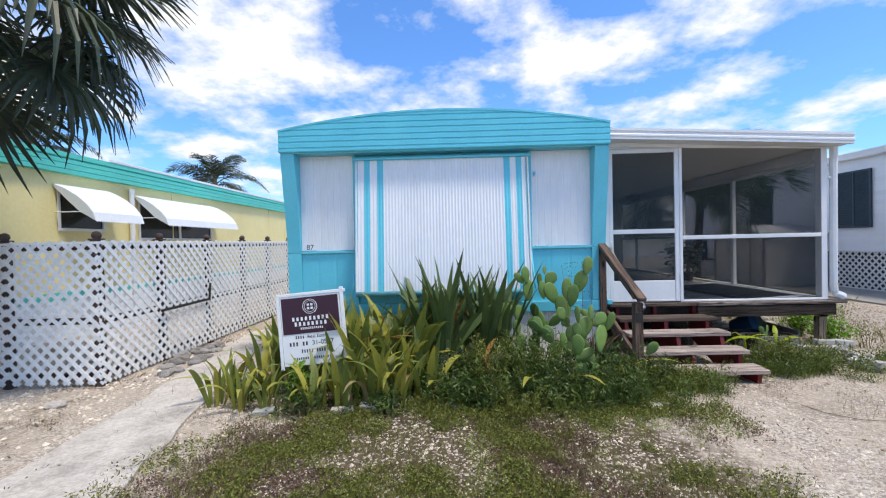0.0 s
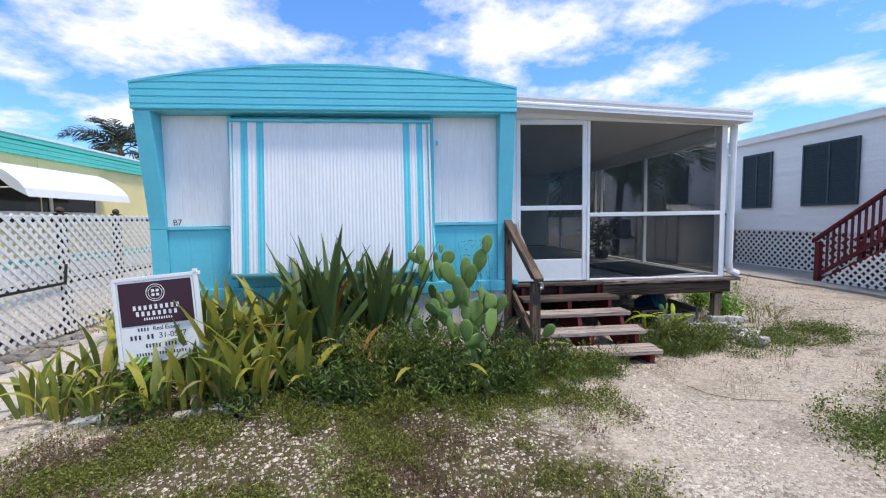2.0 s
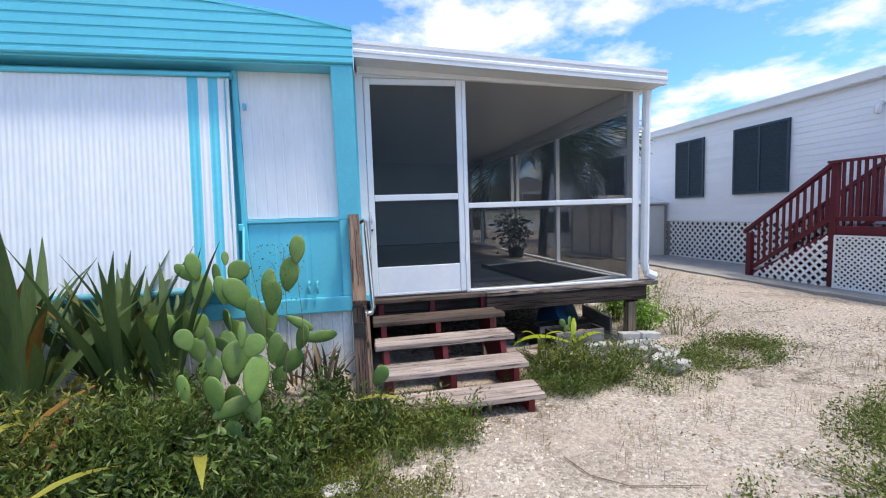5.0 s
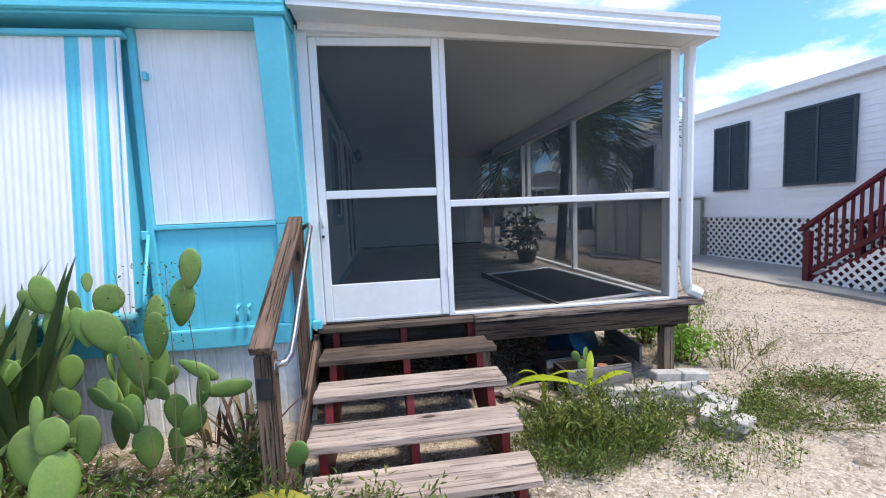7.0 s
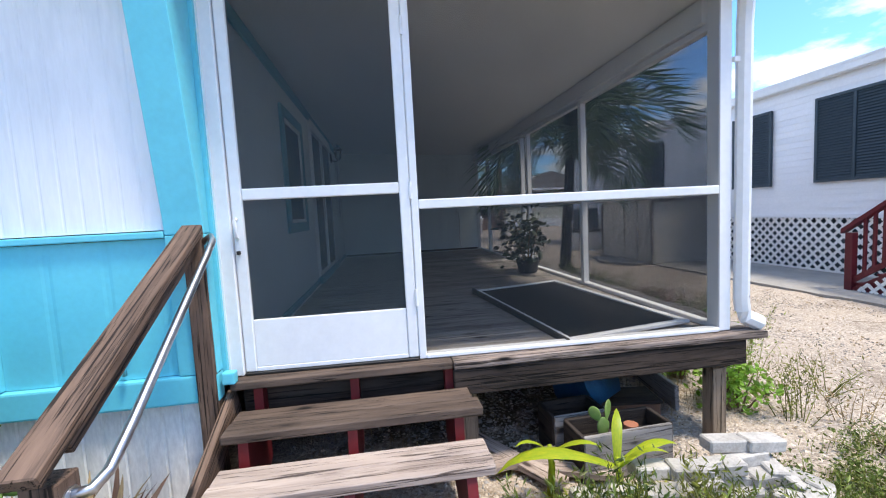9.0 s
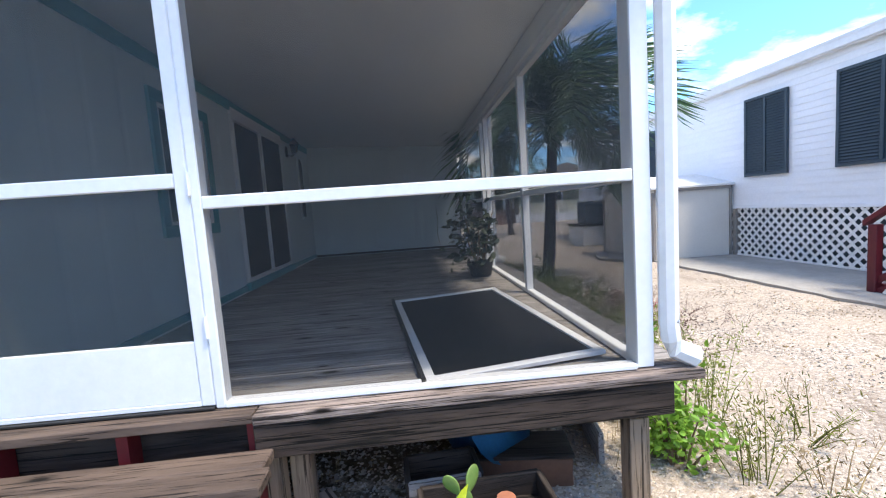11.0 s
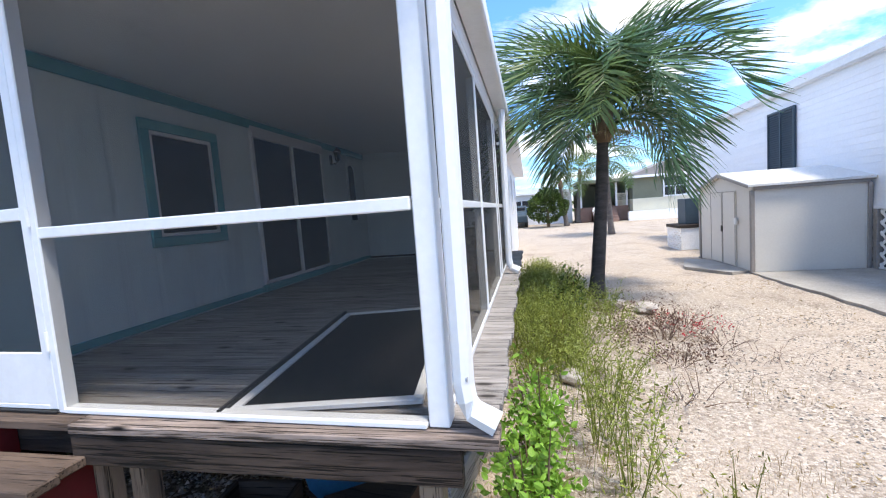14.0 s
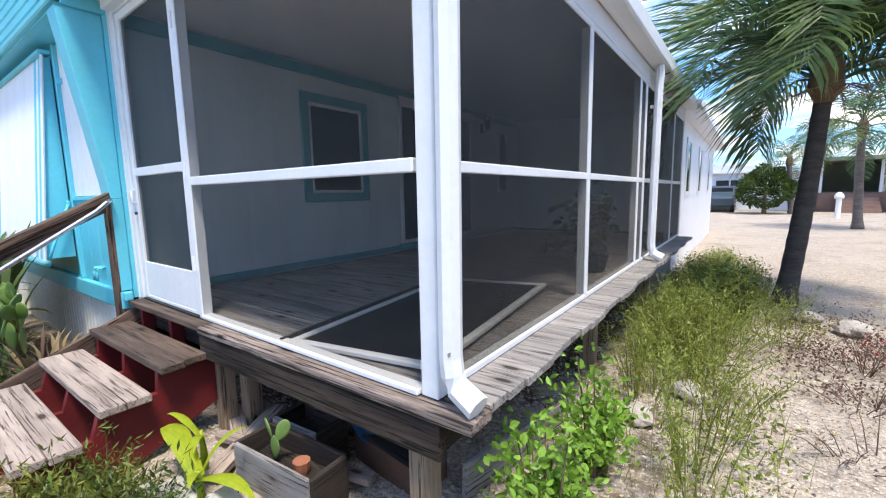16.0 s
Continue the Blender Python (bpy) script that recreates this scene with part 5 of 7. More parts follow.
part("front_wall", prism([(SY0, 0.03), (SY1, 0.03), (SY1, 1.50), (SR, 1.76), (SY0, 1.50)], "x", SX0, SX0 + 0.05), SHED, shed)
part("rear_wall", prism([(SY0, 0.03), (SY1, 0.03), (SY1, 1.50), (SR, 1.76), (SY0, 1.50)], "x", SX1 - 0.05, SX1), SHED, shed)
for y0 in (SY0, SY1 - 0.05):
    part("side_wall", cuboid(SX0 + 0.052, SX1 - 0.052, y0, y0 + 0.05, 0.03, 1.50), SHED, shed)
for ya, yb in ((SY0 - 0.08, SR), (SY1 + 0.08, SR)):
    part("roof_panel", prism([(ya, 1.50), (yb, 1.77), (yb, 1.815), (ya, 1.545)], "x", SX0 - 0.09, SX1 + 0.08, 0.004), SHED_ROOF, shed)
    part("barge_trim", prism([(ya, 1.48), (yb, 1.75), (yb, 1.80), (ya, 1.53)], "x", SX0 - 0.105, SX0 - 0.092), SHED_TRIM, shed)
part("eave_trim", cuboid(SX0 + 0.02, SX1 - 0.02, SY0 - 0.05, SY0 - 0.002, 1.44, 1.499, 0.004), SHED_TRIM, shed)
for x, yv in ((SX0, SY0), (SX1, SY0), (SX0, SY1)):
    part("corner_trim", cuboid(x - 0.03, x + 0.03, yv - 0.03, yv + 0.03, 0.03, 1.44, 0.005), SHED_TRIM, shed)
part("base_rail", cuboid(SX0 - 0.01, SX1, SY0 - 0.015, SY1, 0.0, 0.03), SHED_TRIM, shed)
for y0, y1 in ((12.70, 13.225), (13.235, 13.76)):
    d = part("shed_door", cuboid(SX0 - 0.025, SX0 - 0.003, y0, y1, 0.06, 1.46, 0.005), SHED, shed)
    part("door_trim", cuboid(SX0 - 0.030, SX0 - 0.0255, y0 + 0.01, y0 + 0.022, 0.08, 1.44), SHED_TRIM, d)
    part("door_trim", cuboid(SX0 - 0.030, SX0 - 0.0255, y1 - 0.022, y1 - 0.01, 0.08, 1.44), SHED_TRIM, d)
    part("door_trim", cuboid(SX0 - 0.030, SX0 - 0.0255, y0 + 0.03, y1 - 0.03, 1.44, 1.452), SHED_TRIM, d)
part("latch", cuboid(SX0 - 0.05, SX0 - 0.031, 13.20, 13.25, 0.68, 0.80, 0.003), BLACK, shed)
part("lock_box", cuboid(SX0 - 0.06, SX0 - 0.026, 12.60, 12.69, 0.84, 0.96, 0.008), SHED_ROOF, shed)
acu = thing("air_conditioner", (9.4, 16.6, 0.0), "outdoor air conditioner on a lattice-sided stand", "air conditioner")
part("stand_top", cuboid(9.0, 9.9, 16.1, 17.2, 0.58, 0.66, 0.005), DARK_WOOD, acu)
part("stand_side", lattice_joined([(16.12, 0.0), (17.18, 0.0), (17.18, 0.58), (16.12, 0.58)], 0.08, 0.035, lambda u, v, w: (9.03 + w, u, v)), LATTICE, acu)
part("stand_front", cuboid(9.05, 9.88, 16.13, 16.16, 0.0, 0.578), LATTICE, acu)
part("unit", cuboid(9.25, 9.85, 16.4, 17.0, 0.661, 1.35, 0.02, 2), NAVY, acu, "dark grille of the unit")

# ---- lattice fence and yellow house ----
fence = thing("lattice_fence", (-3.85, 7.1, 0), "white diagonal lattice fence on brown posts with ball tops", "fence")
FH = 1.60


def lattice_panel(p0, p1, z0, z1, gap=0.098, width=0.045):
    p0, p1 = Vector((*p0, 0)), Vector((*p1, 0))
    d = (p1 - p0).normalized()
    n = Vector((d.y, -d.x, 0))
    L = (p1 - p0).length
    pan = part("lattice_panel", cuboid(0, L, -0.004, 0.004, z1 - 0.03, z1 - 0.002), LATTICE, fence, "", Matrix.Translation(p0) @ Matrix.Rotation(math.atan2(d.y, d.x), 4, "Z"))
    for layer, a, b in lattice_lines([(0, z0), (L, z0), (L, z1), (0, z1)], gap):
        off = n * (0.004 if layer else -0.004)
        board("slat", p0 + d * a[0] + off + Vector((0, 0, a[1])), p0 + d * b[0] + off + Vector((0, 0, b[1])), 0.006, width, LATTICE, pan, bev=0.0)


FP = [(-3.88, 4.50), (-3.87, 5.48), (-3.86, 6.55), (-3.85, 7.65), (-3.84, 8.70), (-3.83, 9.80), (-3.82, 10.9)]
FA = [(-6.9, 4.46), (-5.90, 4.47), (-4.90, 4.48), (-3.88, 4.50)]
for q in FP + FA[:-1]:
    board("post", (q[0] - 0.055, q[1] + 0.05, -0.05), (q[0] - 0.055, q[1] + 0.05, FH + 0.01), 0.085, 0.085, BROWN_POST, fence)
    fin = bmesh.new()
    bmesh.ops.create_uvsphere(fin, u_segments=12, v_segments=8, radius=0.048)
    part("post_ball", fin, BROWN_POST, fence, "", Matrix.Translation((q[0] - 0.055, q[1] + 0.05, FH + 0.065)), True)
    part("post_cap", cuboid(-0.055, 0.055, -0.055, 0.055, 0, 0.02, 0.004), BROWN_POST, fence, "", Matrix.Translation((q[0] - 0.055, q[1] + 0.05, FH + 0.01)))
for run in (FP, FA):
    for a, b in zip(run, run[1:]):
        lattice_panel(a, b, 0.03, FH)
        for zz in (0.12, 0.72, FH - 0.06):
            o = Vector((-0.03, 0, 0)) if run is FP else Vector((0, 0.035, 0))
            board("rail", Vector((*a, zz)) + o, Vector((*b, zz)) + o, 0.03, 0.07, BROWN_POST, fence, bev=0.0)
for i, (a, b) in enumerate((((-3.82, 5.38, 0.69), (-3.82, 6.44, 0.70)), ((-3.82, 6.46, 0.68), (-3.82, 6.50, 0.95)))):
    board("gate_brace", a, b, 0.02, 0.035, BLACK, fence, "dark gate latch bar")

yh = thing("yellow_house", (-9.0, 10.0, 0), "pale yellow mobile home with mint fascia and white window awnings", "mobile home")
YX = -6.7
part("wall", cuboid(YX - 0.12, YX, -2.0, 22.0, 0.75, 2.84), YELLOW, yh)
part("end_wall", cuboid(YX - 3.6, YX - 0.12, 21.9, 22.0, 0.75, 2.84), YELLOW, yh)
part("end_wall", cuboid(YX - 3.6, YX - 0.12, -2.0, -1.9, 0.75, 2.84), YELLOW, yh)
part("mint_band", cuboid(YX - 0.02, YX + 0.012, -2.0, 22.0, 0.66, 0.80, 0.003), MINT, yh)
part("skirting", ribs(-2.0, 22.0, -0.05, 0.66, 0.12, 0.008), SKIRT, yh, "white skirting", Matrix(((0, -1, 0, YX - 0.01), (1, 0, 0, 0), (0, 0, 1, 0), (0, 0, 0, 1))))
bm = bmesh.new()
prof = [(YX + 0.02, 2.83), (YX + 0.10, 2.84), (YX + 0.10, 2.90), (YX + 0.085, 2.91), (YX + 0.10, 2.92), (YX + 0.10, 3.00), (YX + 0.085, 3.01), (YX + 0.10, 3.02), (YX + 0.10, 3.08), (YX + 0.06, 3.10), (YX + 0.10, 3.12), (YX + 0.10, 3.20), (YX - 0.02, 3.20), (YX - 0.02, 2.83)]
la = [bm.verts.new((x, -2.1, zz)) for x, zz in prof]
lb = [bm.verts.new((x, 22.1, zz)) for x, zz in prof]
for i in range(len(prof)):
    j = (i + 1) % len(prof)
    bm.faces.new((la[i], lb[i], lb[j], la[j]))
part("fascia", bm, MINT, yh, "mint green stepped fascia")
part("roof", prism([(YX + 0.09, 3.202), (YX - 1.8, 3.40), (YX - 3.7, 3.202), (YX - 3.7, 3.16), (YX + 0.09, 3.16)], "y", -2.1, 22.1), WHITE, yh)
part("roof_edge", cuboid(YX + 0.02, YX + 0.112, 8.0, 22.1, 3.204, 3.255, 0.004), WHITE, yh, "white metal roof edge")
for yy in (9.9, 15.2, 16.6):
    part("wall_batten", cuboid(YX + 0.001, YX + 0.012, yy, yy + 0.03, 0.80, 2.83), YELLOW, yh)


def yellow_window(y0, y1, z0, z1, aw0, aw1, split=0):
    w = part("window", cuboid(YX - 0.02, YX + 0.006, y0, y1, z0, z1), GLASS, yh, "dark window under an awning")
    for a in ((y0 - 0.05, y1 + 0.05, z0 - 0.05, z0 - 0.001), (y0 - 0.05, y0 - 0.001, z0, z1), (y1 + 0.001, y1 + 0.05, z0, z1)) + (((y0 + y1) / 2 - 0.04, (y0 + y1) / 2 + 0.04, z0, z1),) * split:
        part("window_frame", cuboid(YX + 0.007, YX + 0.03, *a, 0.003), WHITE, w)
    bm = bmesh.new()
    n = max(8, int((aw1 - aw0) / 0.05) * 2)
    curve = [(0.01, 2.64), (0.20, 2.56), (0.40, 2.44), (0.58, 2.28), (0.68, 2.14), (0.72, 2.00)]
    rows = []
    for k, (dx, zz) in enumerate(curve):
        rows.append([bm.verts.new((YX + dx + 0.008 * (i % 2), aw0 + (aw1 - aw0) * i / n, zz + 0.008 * (i % 2) - (0.03 * (i % 2) if k == 5 else 0))) for i in range(n + 1)])
    for a, b in zip(rows, rows[1:]):
        for i in range(n):
            bm.faces.new((a[i], a[i + 1], b[i + 1], b[i]))
    aw = part("awning", bm, WHITE, yh, "white scalloped metal window awning")
    for yy in (aw0, aw1):
        part("awning_side", prism([(YX + dx, zz) for dx, zz in curve] + [(YX + 0.45, 2.16), (YX + 0.20, 2.40), (YX + 0.01, 2.60)], "y", yy - 0.006, yy + 0.006), WHITE, aw)
        part("awning_arm", tube([(YX + 0.02, yy, 2.16), (YX + 0.62, yy, 2.16)], 0.010, 6), WHITE, aw)


yellow_window(7.02, 7.88, 1.90, 2.58, 6.92, 8.02)
yellow_window(8.85, 11.45, 1.75, 2.58, 8.72, 11.60, 1)
part("vent_pipe", tube([(YX + 0.08, 8.55, 0.4), (YX + 0.08, 8.55, 2.62), (YX + 0.08, 8.55, 2.74)], [0.045, 0.045, 0.055], 10), WHITE, yh)

# ---- white rear wing and far street ----
ext = thing("rear_wing", (4.7, 16.2, 0), "white sided rear wing of the trailer home with small windows", "house wing")
part("wall", cuboid(4.60, 4.70, 11.98, 20.4, -0.05, 2.62), VINYL, ext)
part("end_wall", cuboid(2.0, 4.60, 20.3, 20.4, -0.05, 2.62), VINYL, ext)
part("front_wall", cuboid(2.0, 4.60, 11.98, 12.06, -0.05, 2.72), VINYL, ext)
part("roof", prism([(1.98, 2.90), (5.0, 2.74), (5.0, 2.66), (1.98, 2.80)], "y", 11.985, 20.7), WHITE, ext)
part("fascia", cuboid(4.98, 5.03, 12.4, 20.72, 2.60, 2.76, 0.004), WHITE, ext)
part("soffit", cuboid(4.70, 4.98, 12.0, 20.7, 2.60, 2.63), WHITE, ext)
for y0 in (13.3, 15.6, 18.2):
    w = part("window", cuboid(4.70, 4.712, y0, y0 + 0.55, 1.35, 2.25), GLASS, ext, "small dark window")
    for a in ((y0 - 0.06, y0 + 0.61, 2.251, 2.32), (y0 - 0.06, y0 + 0.61, 1.28, 1.349), (y0 - 0.06, y0 - 0.001, 1.35, 2.25), (y0 + 0.551, y0 + 0.61, 1.35, 2.25)):
        part("window_frame", cuboid(4.701, 4.725, *a, 0.003), WHITE, w)


def far_house(name, x0, x1, y0, y1, h, ridge, wall_mat, roof_mat, label, base=None, windows=()):
    t = thing(name, ((x0 + x1) / 2, y0, 0), label, "house")
    b = 0.0
    if base:
        part("base_wall", cuboid(x0 - 0.02, x1 + 0.02, y0 - 0.02, y1, -0.05, base[0]), base[1], t)
        b = base[0]
    part("wall", cuboid(x0, x1, y0, y1, b, h), wall_mat, t)
    xm = (x0 + x1) / 2
    part("roof", prism([(x0 - 0.4, h), (xm, ridge), (x1 + 0.4, h), (x1 + 0.4, h - 0.14), (x0 - 0.4, h - 0.14)], "y", y0 - 0.4, y1 + 0.4), roof_mat, t)
    part("fascia", cuboid(x0 - 0.4, x1 + 0.4, y0 - 0.45, y0 - 0.401, h - 0.16, h), WHITE, t)
    for wx0, wx1, wz0, wz1 in windows:
        w = part("window", cuboid(wx0, wx1, y0 - 0.03, y0 + 0.02, wz0, wz1), GLASS, t, "dark window with white frame")
        mid = (wx0 + wx1) / 2
        for a in ((wx0 - 0.1, wx1 + 0.1, wz1, wz1 + 0.1), (wx0 - 0.1, wx1 + 0.1, wz0 - 0.1, wz0), (wx0 - 0.1, wx0, wz0, wz1), (wx1, wx1 + 0.1, wz0, wz1), (mid - 0.04, mid + 0.04, wz0, wz1), (wx0, wx1, (wz0 + wz1) / 2 - 0.03, (wz0 + wz1) / 2 + 0.03)):
            part("window_frame", cuboid(a[0], a[1], y0 - 0.06, y0 - 0.031, a[2], a[3]), WHITE, w)
    return t


far_house("white_far_house", -3.0, 8.4, 37.5, 44.0, 2.5, 3.0, VINYL, WHITE, "long low white house across the street", windows=((3.9, 5.4, 0.9, 1.9), (6.0, 7.2, 0.9, 1.9), (0.5, 1.8, 0.9, 1.9)))
olive = far_house("olive_far_house", 12.2, 19.5, 35.0, 44.0, 3.0, 4.3, OLIVE, SHED_TRIM, "olive and cream house across the street", base=(1.45, CREAM), windows=((14.2, 15.5, 1.55, 2.75),))
part("white_plinth", cuboid(11.8, 19.6, 34.6, 34.9, -0.05, 0.62), SIGN_WHITE, olive, "white garden wall")
part("porch_roof", cuboid(8.6, 12.1, 35.0, 40.0, 2.75, 2.95), OLIVE, olive)
part("porch_floor", cuboid(8.8, 12.1, 36.0, 40.0, -0.05, 1.05), STEP_BROWN, olive)
part("porch_back", cuboid(8.8, 12.1, 40.0, 40.2, 1.05, 2.75), OLIVE, olive)
for i in range(5):
    part("step", cuboid(9.6, 11.2, 34.6 + i * 0.28, 36.0, -0.05, 0.2 + i * 0.19), STEP_BROWN, olive)
for x in (8.9, 11.3, 12.0):
    part("porch_post", cuboid(x - 0.06, x + 0.06, 35.9, 36.02, 1.05, 2.75), WHITE, olive)
for i in range(9):
    part("baluster", cuboid(11.36 + i * 0.08, 11.39 + i * 0.08, 35.94, 35.98, 1.05, 1.85), CREAM, olive)
part("porch_rail", cuboid(11.3, 12.05, 35.93, 36.0, 1.85, 1.93), CREAM, olive)
bol = thing("white_bollard", (8.9, 29.5, 0), "short white post with a rounded cap by the road", "post")
part("shaft", tube([(8.9, 29.5, -0.02), (8.9, 29.5, 0.85)], 0.10, 12), SIGN_WHITE, bol)
part("cap", tube([(8.9, 29.5, 0.85), (8.9, 29.5, 0.95), (8.9, 29.5, 1.08), (8.9, 29.5, 1.14)], [0.16, 0.17, 0.12, 0.02], 12), SIGN_WHITE, bol, "", None, True)

car = thing("parked_car", (4.2, 35.5, 0), "dark grey parked car beside the hedge", "car")
part("body", prism([(33.9, 0.35), (33.9, 0.85), (34.3, 1.0), (34.9, 1.08), (35.5, 1.5), (37.0, 1.55), (37.6, 1.1), (37.9, 1.0), (37.9, 0.35)], "x", 3.4, 5.0, 0.05), NAVY, car)
part("windscreen", cuboid(3.5, 4.9, 34.95, 35.0, 1.1, 1.42), GLASS, car, "", Matrix.Translation((0, 0.1, 0)))
for x in (3.45, 4.95):
    for y in (34.6, 37.1):
        wl = part("wheel", tube([(x - 0.1, y, 0.31), (x + 0.1, y, 0.31)], 0.33, 18), BLACK, car)
        part("rim", tube([(x - 0.11, y, 0.31), (x + 0.11, y, 0.31)], 0.19, 12), GALV, wl)


# ---- foliage builders ----
NR = np.random.RandomState(11)


def leaf_cloud(base, heading, length, ratio, fold=0.25):
    """Small diamond leaves: verts and faces for from_pydata."""
    n = len(base)
    d = heading / np.linalg.norm(heading, axis=1, keepdims=True)
    r = NR.normal(size=(n, 3))
    s = np.cross(d, r)
    s /= np.linalg.norm(s, axis=1, keepdims=True)
    nn = np.cross(d, s)
    L = length[:, None]
    mid = base + d * L * 0.45
    w = L * ratio * 0.5
    if length.max() > 0.05 and ratio > 0.3:
        v = np.empty((n, 6, 3))
        v[:, 0], v[:, 3] = base, base + d * L
        for k, (u, g) in enumerate(((0.30, 0.85), (0.68, 0.80))):
            c = base + d * L * u
            v[:, 1 + k], v[:, 5 - k] = c + s * w * g + nn * w * fold, c - s * w * g + nn * w * fold
        k = np.arange(n)[:, None] * 6
        f = np.concatenate([k + np.array([[0, 1, 2, 3]]), k + np.array([[0, 3, 4, 5]])], 0).tolist()
        return v.reshape(-1, 3).tolist(), f
    v = np.empty((n, 4, 3))
    v[:, 0], v[:, 1], v[:, 2], v[:, 3] = base, mid + s * w + nn * w * fold, base + d * L, mid - s * w + nn * w * fold
    f = (np.arange(n)[:, None] * 4 + np.arange(4)[None]).tolist()
    return v.reshape(-1, 3).tolist(), f


def blades(base, height, width, lean):
    """Grass blades of two bent sections each."""
    n = len(base)
    a = NR.uniform(0, 2 * math.pi, n)
    side = np.stack([np.cos(a), np.sin(a), np.zeros(n)], 1) * width[:, None] * 0.5
    b = NR.uniform(0, 2 * math.pi, n)
    out = np.stack([np.cos(b), np.sin(b), np.zeros(n)], 1) * (height * lean)[:, None]
    up = np.zeros((n, 3))
    up[:, 2] = height
    v = np.empty((n, 5, 3))
    v[:, 0], v[:, 1] = base - side, base + side
    v[:, 2], v[:, 3] = base + up * 0.6 + out * 0.3 + side * 0.7, base + up * 0.6 + out * 0.3 - side * 0.7
    v[:, 4] = base + up * 0.92 + out
    f = []
    for i in range(n):
        k = i * 5
        f.append((k, k + 1, k + 2, k + 3))
        f.append((k + 3, k + 2, k + 4))
    return v.reshape(-1, 3).tolist(), f


def scatter(n, x0, x1, y0, y1, keep, dz=0.0):
    out = []
    tries = 0
    while len(out) < n and tries < n * 30:
        tries += 1
        x, y = NR.uniform(x0, x1), NR.uniform(y0, y1)
        if NR.rand() < keep(x, y):
            out.append((x, y, ground_z(x, y) + dz))
    return np.array(out)


def patchy(x, y, f=1.3, lo=-0.1, hi=0.25, seed=0.0):
    v = noise.noise((x * f, y * f, seed)) + 0.5 * noise.noise((x * f * 2.7, y * f * 2.7, seed + 5))
    return max(0.0, min(1.0, (v - lo) / (hi - lo)))


def ell(x, y, cx, cy, rx, ry):
    d = math.sqrt(((x - cx) / rx) ** 2 + ((y - cy) / ry) ** 2)
    return max(0.0, min(1.0, (1.15 - d) / 0.4))


def up_ish(n, lift):
    h = NR.normal(size=(n, 3))
    h[:, 2] = np.abs(h[:, 2]) * lift + 0.15
    return h


def weeds(name, base, mats, label, leaf_len=(0.012, 0.026), tall=0.05, share=3, category="weeds", ratio=0.5):
    """Creeping weeds: several small leaves over each foot."""
    n = len(base)
    b = np.repeat(base, share, axis=0)
    b[:, 2] += NR.uniform(0.0, 1.0, len(b)) ** 1.5 * tall
    b[:, :2] += NR.normal(0, 0.014, (len(b), 2))
    v, f = leaf_cloud(b, up_ish(len(b), 0.6), NR.uniform(leaf_len[0], leaf_len[1], len(b)), ratio)
    return from_lists(name, v, f, mats, label, category)


def grass(name, base, mats, label, h=(0.04, 0.10), w=(0.002, 0.004), lean=0.6, category="grass"):
    n = len(base)
    v, f = blades(base, NR.uniform(h[0], h[1], n), NR.uniform(w[0], w[1], n), NR.uniform(0.1, lean, n))
    return from_lists(name, v, f, mats, label, category)


def shrub(name, centre, radii, n, mats, label, leaf_len=(0.03, 0.055), ratio=0.5, twigs=10, hollow=0.55, category="shrub"):
    """A leafy bush: thin stems from one foot and many separate leaves with gaps."""
    t = thing(name, (centre[0], centre[1], 0), label, category)
    bm = bmesh.new()
    tips = []
    for i in range(twigs):
        a, e = NR.uniform(0, 2 * math.pi), NR.uniform(0.25, 1.0)
        tip = Vector((centre[0] + radii[0] * 0.85 * e * math.cos(a), centre[1] + radii[1] * 0.85 * e * math.sin(a), centre[2] + radii[2] * NR.uniform(0.2, 0.95) * (1.1 - 0.5 * e)))
        foot = Vector((centre[0] + 0.04 * math.cos(a), centre[1] + 0.04 * math.sin(a), -0.02))
        tube([foot, foot.lerp(tip, 0.5) + Vector((0, 0, 0.05)), tip], [0.008, 0.005, 0.002], 5, bm)
        tips.append((foot, tip))
    part("stem", bm, FIBRE, t)
    pts = []
    while len(pts) < n:
        foot, tip = tips[NR.randint(len(tips))]
        s = NR.uniform(0.25, 1.05)
        p = foot.lerp(tip, s) + Vector((0, 0, 0.2 * s * (1 - s)))
        q = Vector(NR.normal(0, 1, 3)) * (0.045 + 0.05 * radii[0])
        pts.append((p.x + q.x, p.y + q.y, max(0.01, p.z + q.z)))
    b = np.array(pts)
    v, f = leaf_cloud(b, up_ish(n, 0.7), NR.uniform(leaf_len[0], leaf_len[1], n), ratio)
    me = bpy.data.meshes.new("foliage")
    me.from_pydata(v, [], f)
    me.materials.append(mats)
    part("foliage", me, None, t)
    return t


def strap_leaf(length, width, arc, tip=0.25, sections=6, channel=0.25):
    """A long leaf growing along +z, bending towards +x."""
    bm = bmesh.new()
    rows = []
    x = z = 0.0
    for i in range(sections + 1):
        s = i / sections
        if i:
            ang = 1.5 * arc * ((i - 0.5) / sections) ** 2
            x += length / sections * math.sin(ang)
            z += length / sections * math.cos(ang)
        w = width * 0.5 * (0.55 + 0.9 * s if s < 0.5 else 1.0 - max(0, (s - 0.55) / 0.45) ** 1.4 * 0.97)
        rows.append([bm.verts.new((x - channel * w, -w, z)), bm.verts.new((x, 0, z)), bm.verts.new((x - channel * w, w, z))])
    for a, b in zip(rows, rows[1:]):
        for k in range(2):
            bm.faces.new((a[k], a[k + 1], b[k + 1], b[k]))
    return bm


def rosette(name, x, y, count, meshes, lean, spread_m, label, category, rng2, z0=0.0, group=""):
    t = thing(name, (x, y, z0), label, category, group)
    for i in range(count):
        a = i * 137.5 + rng2.uniform(-20, 20)
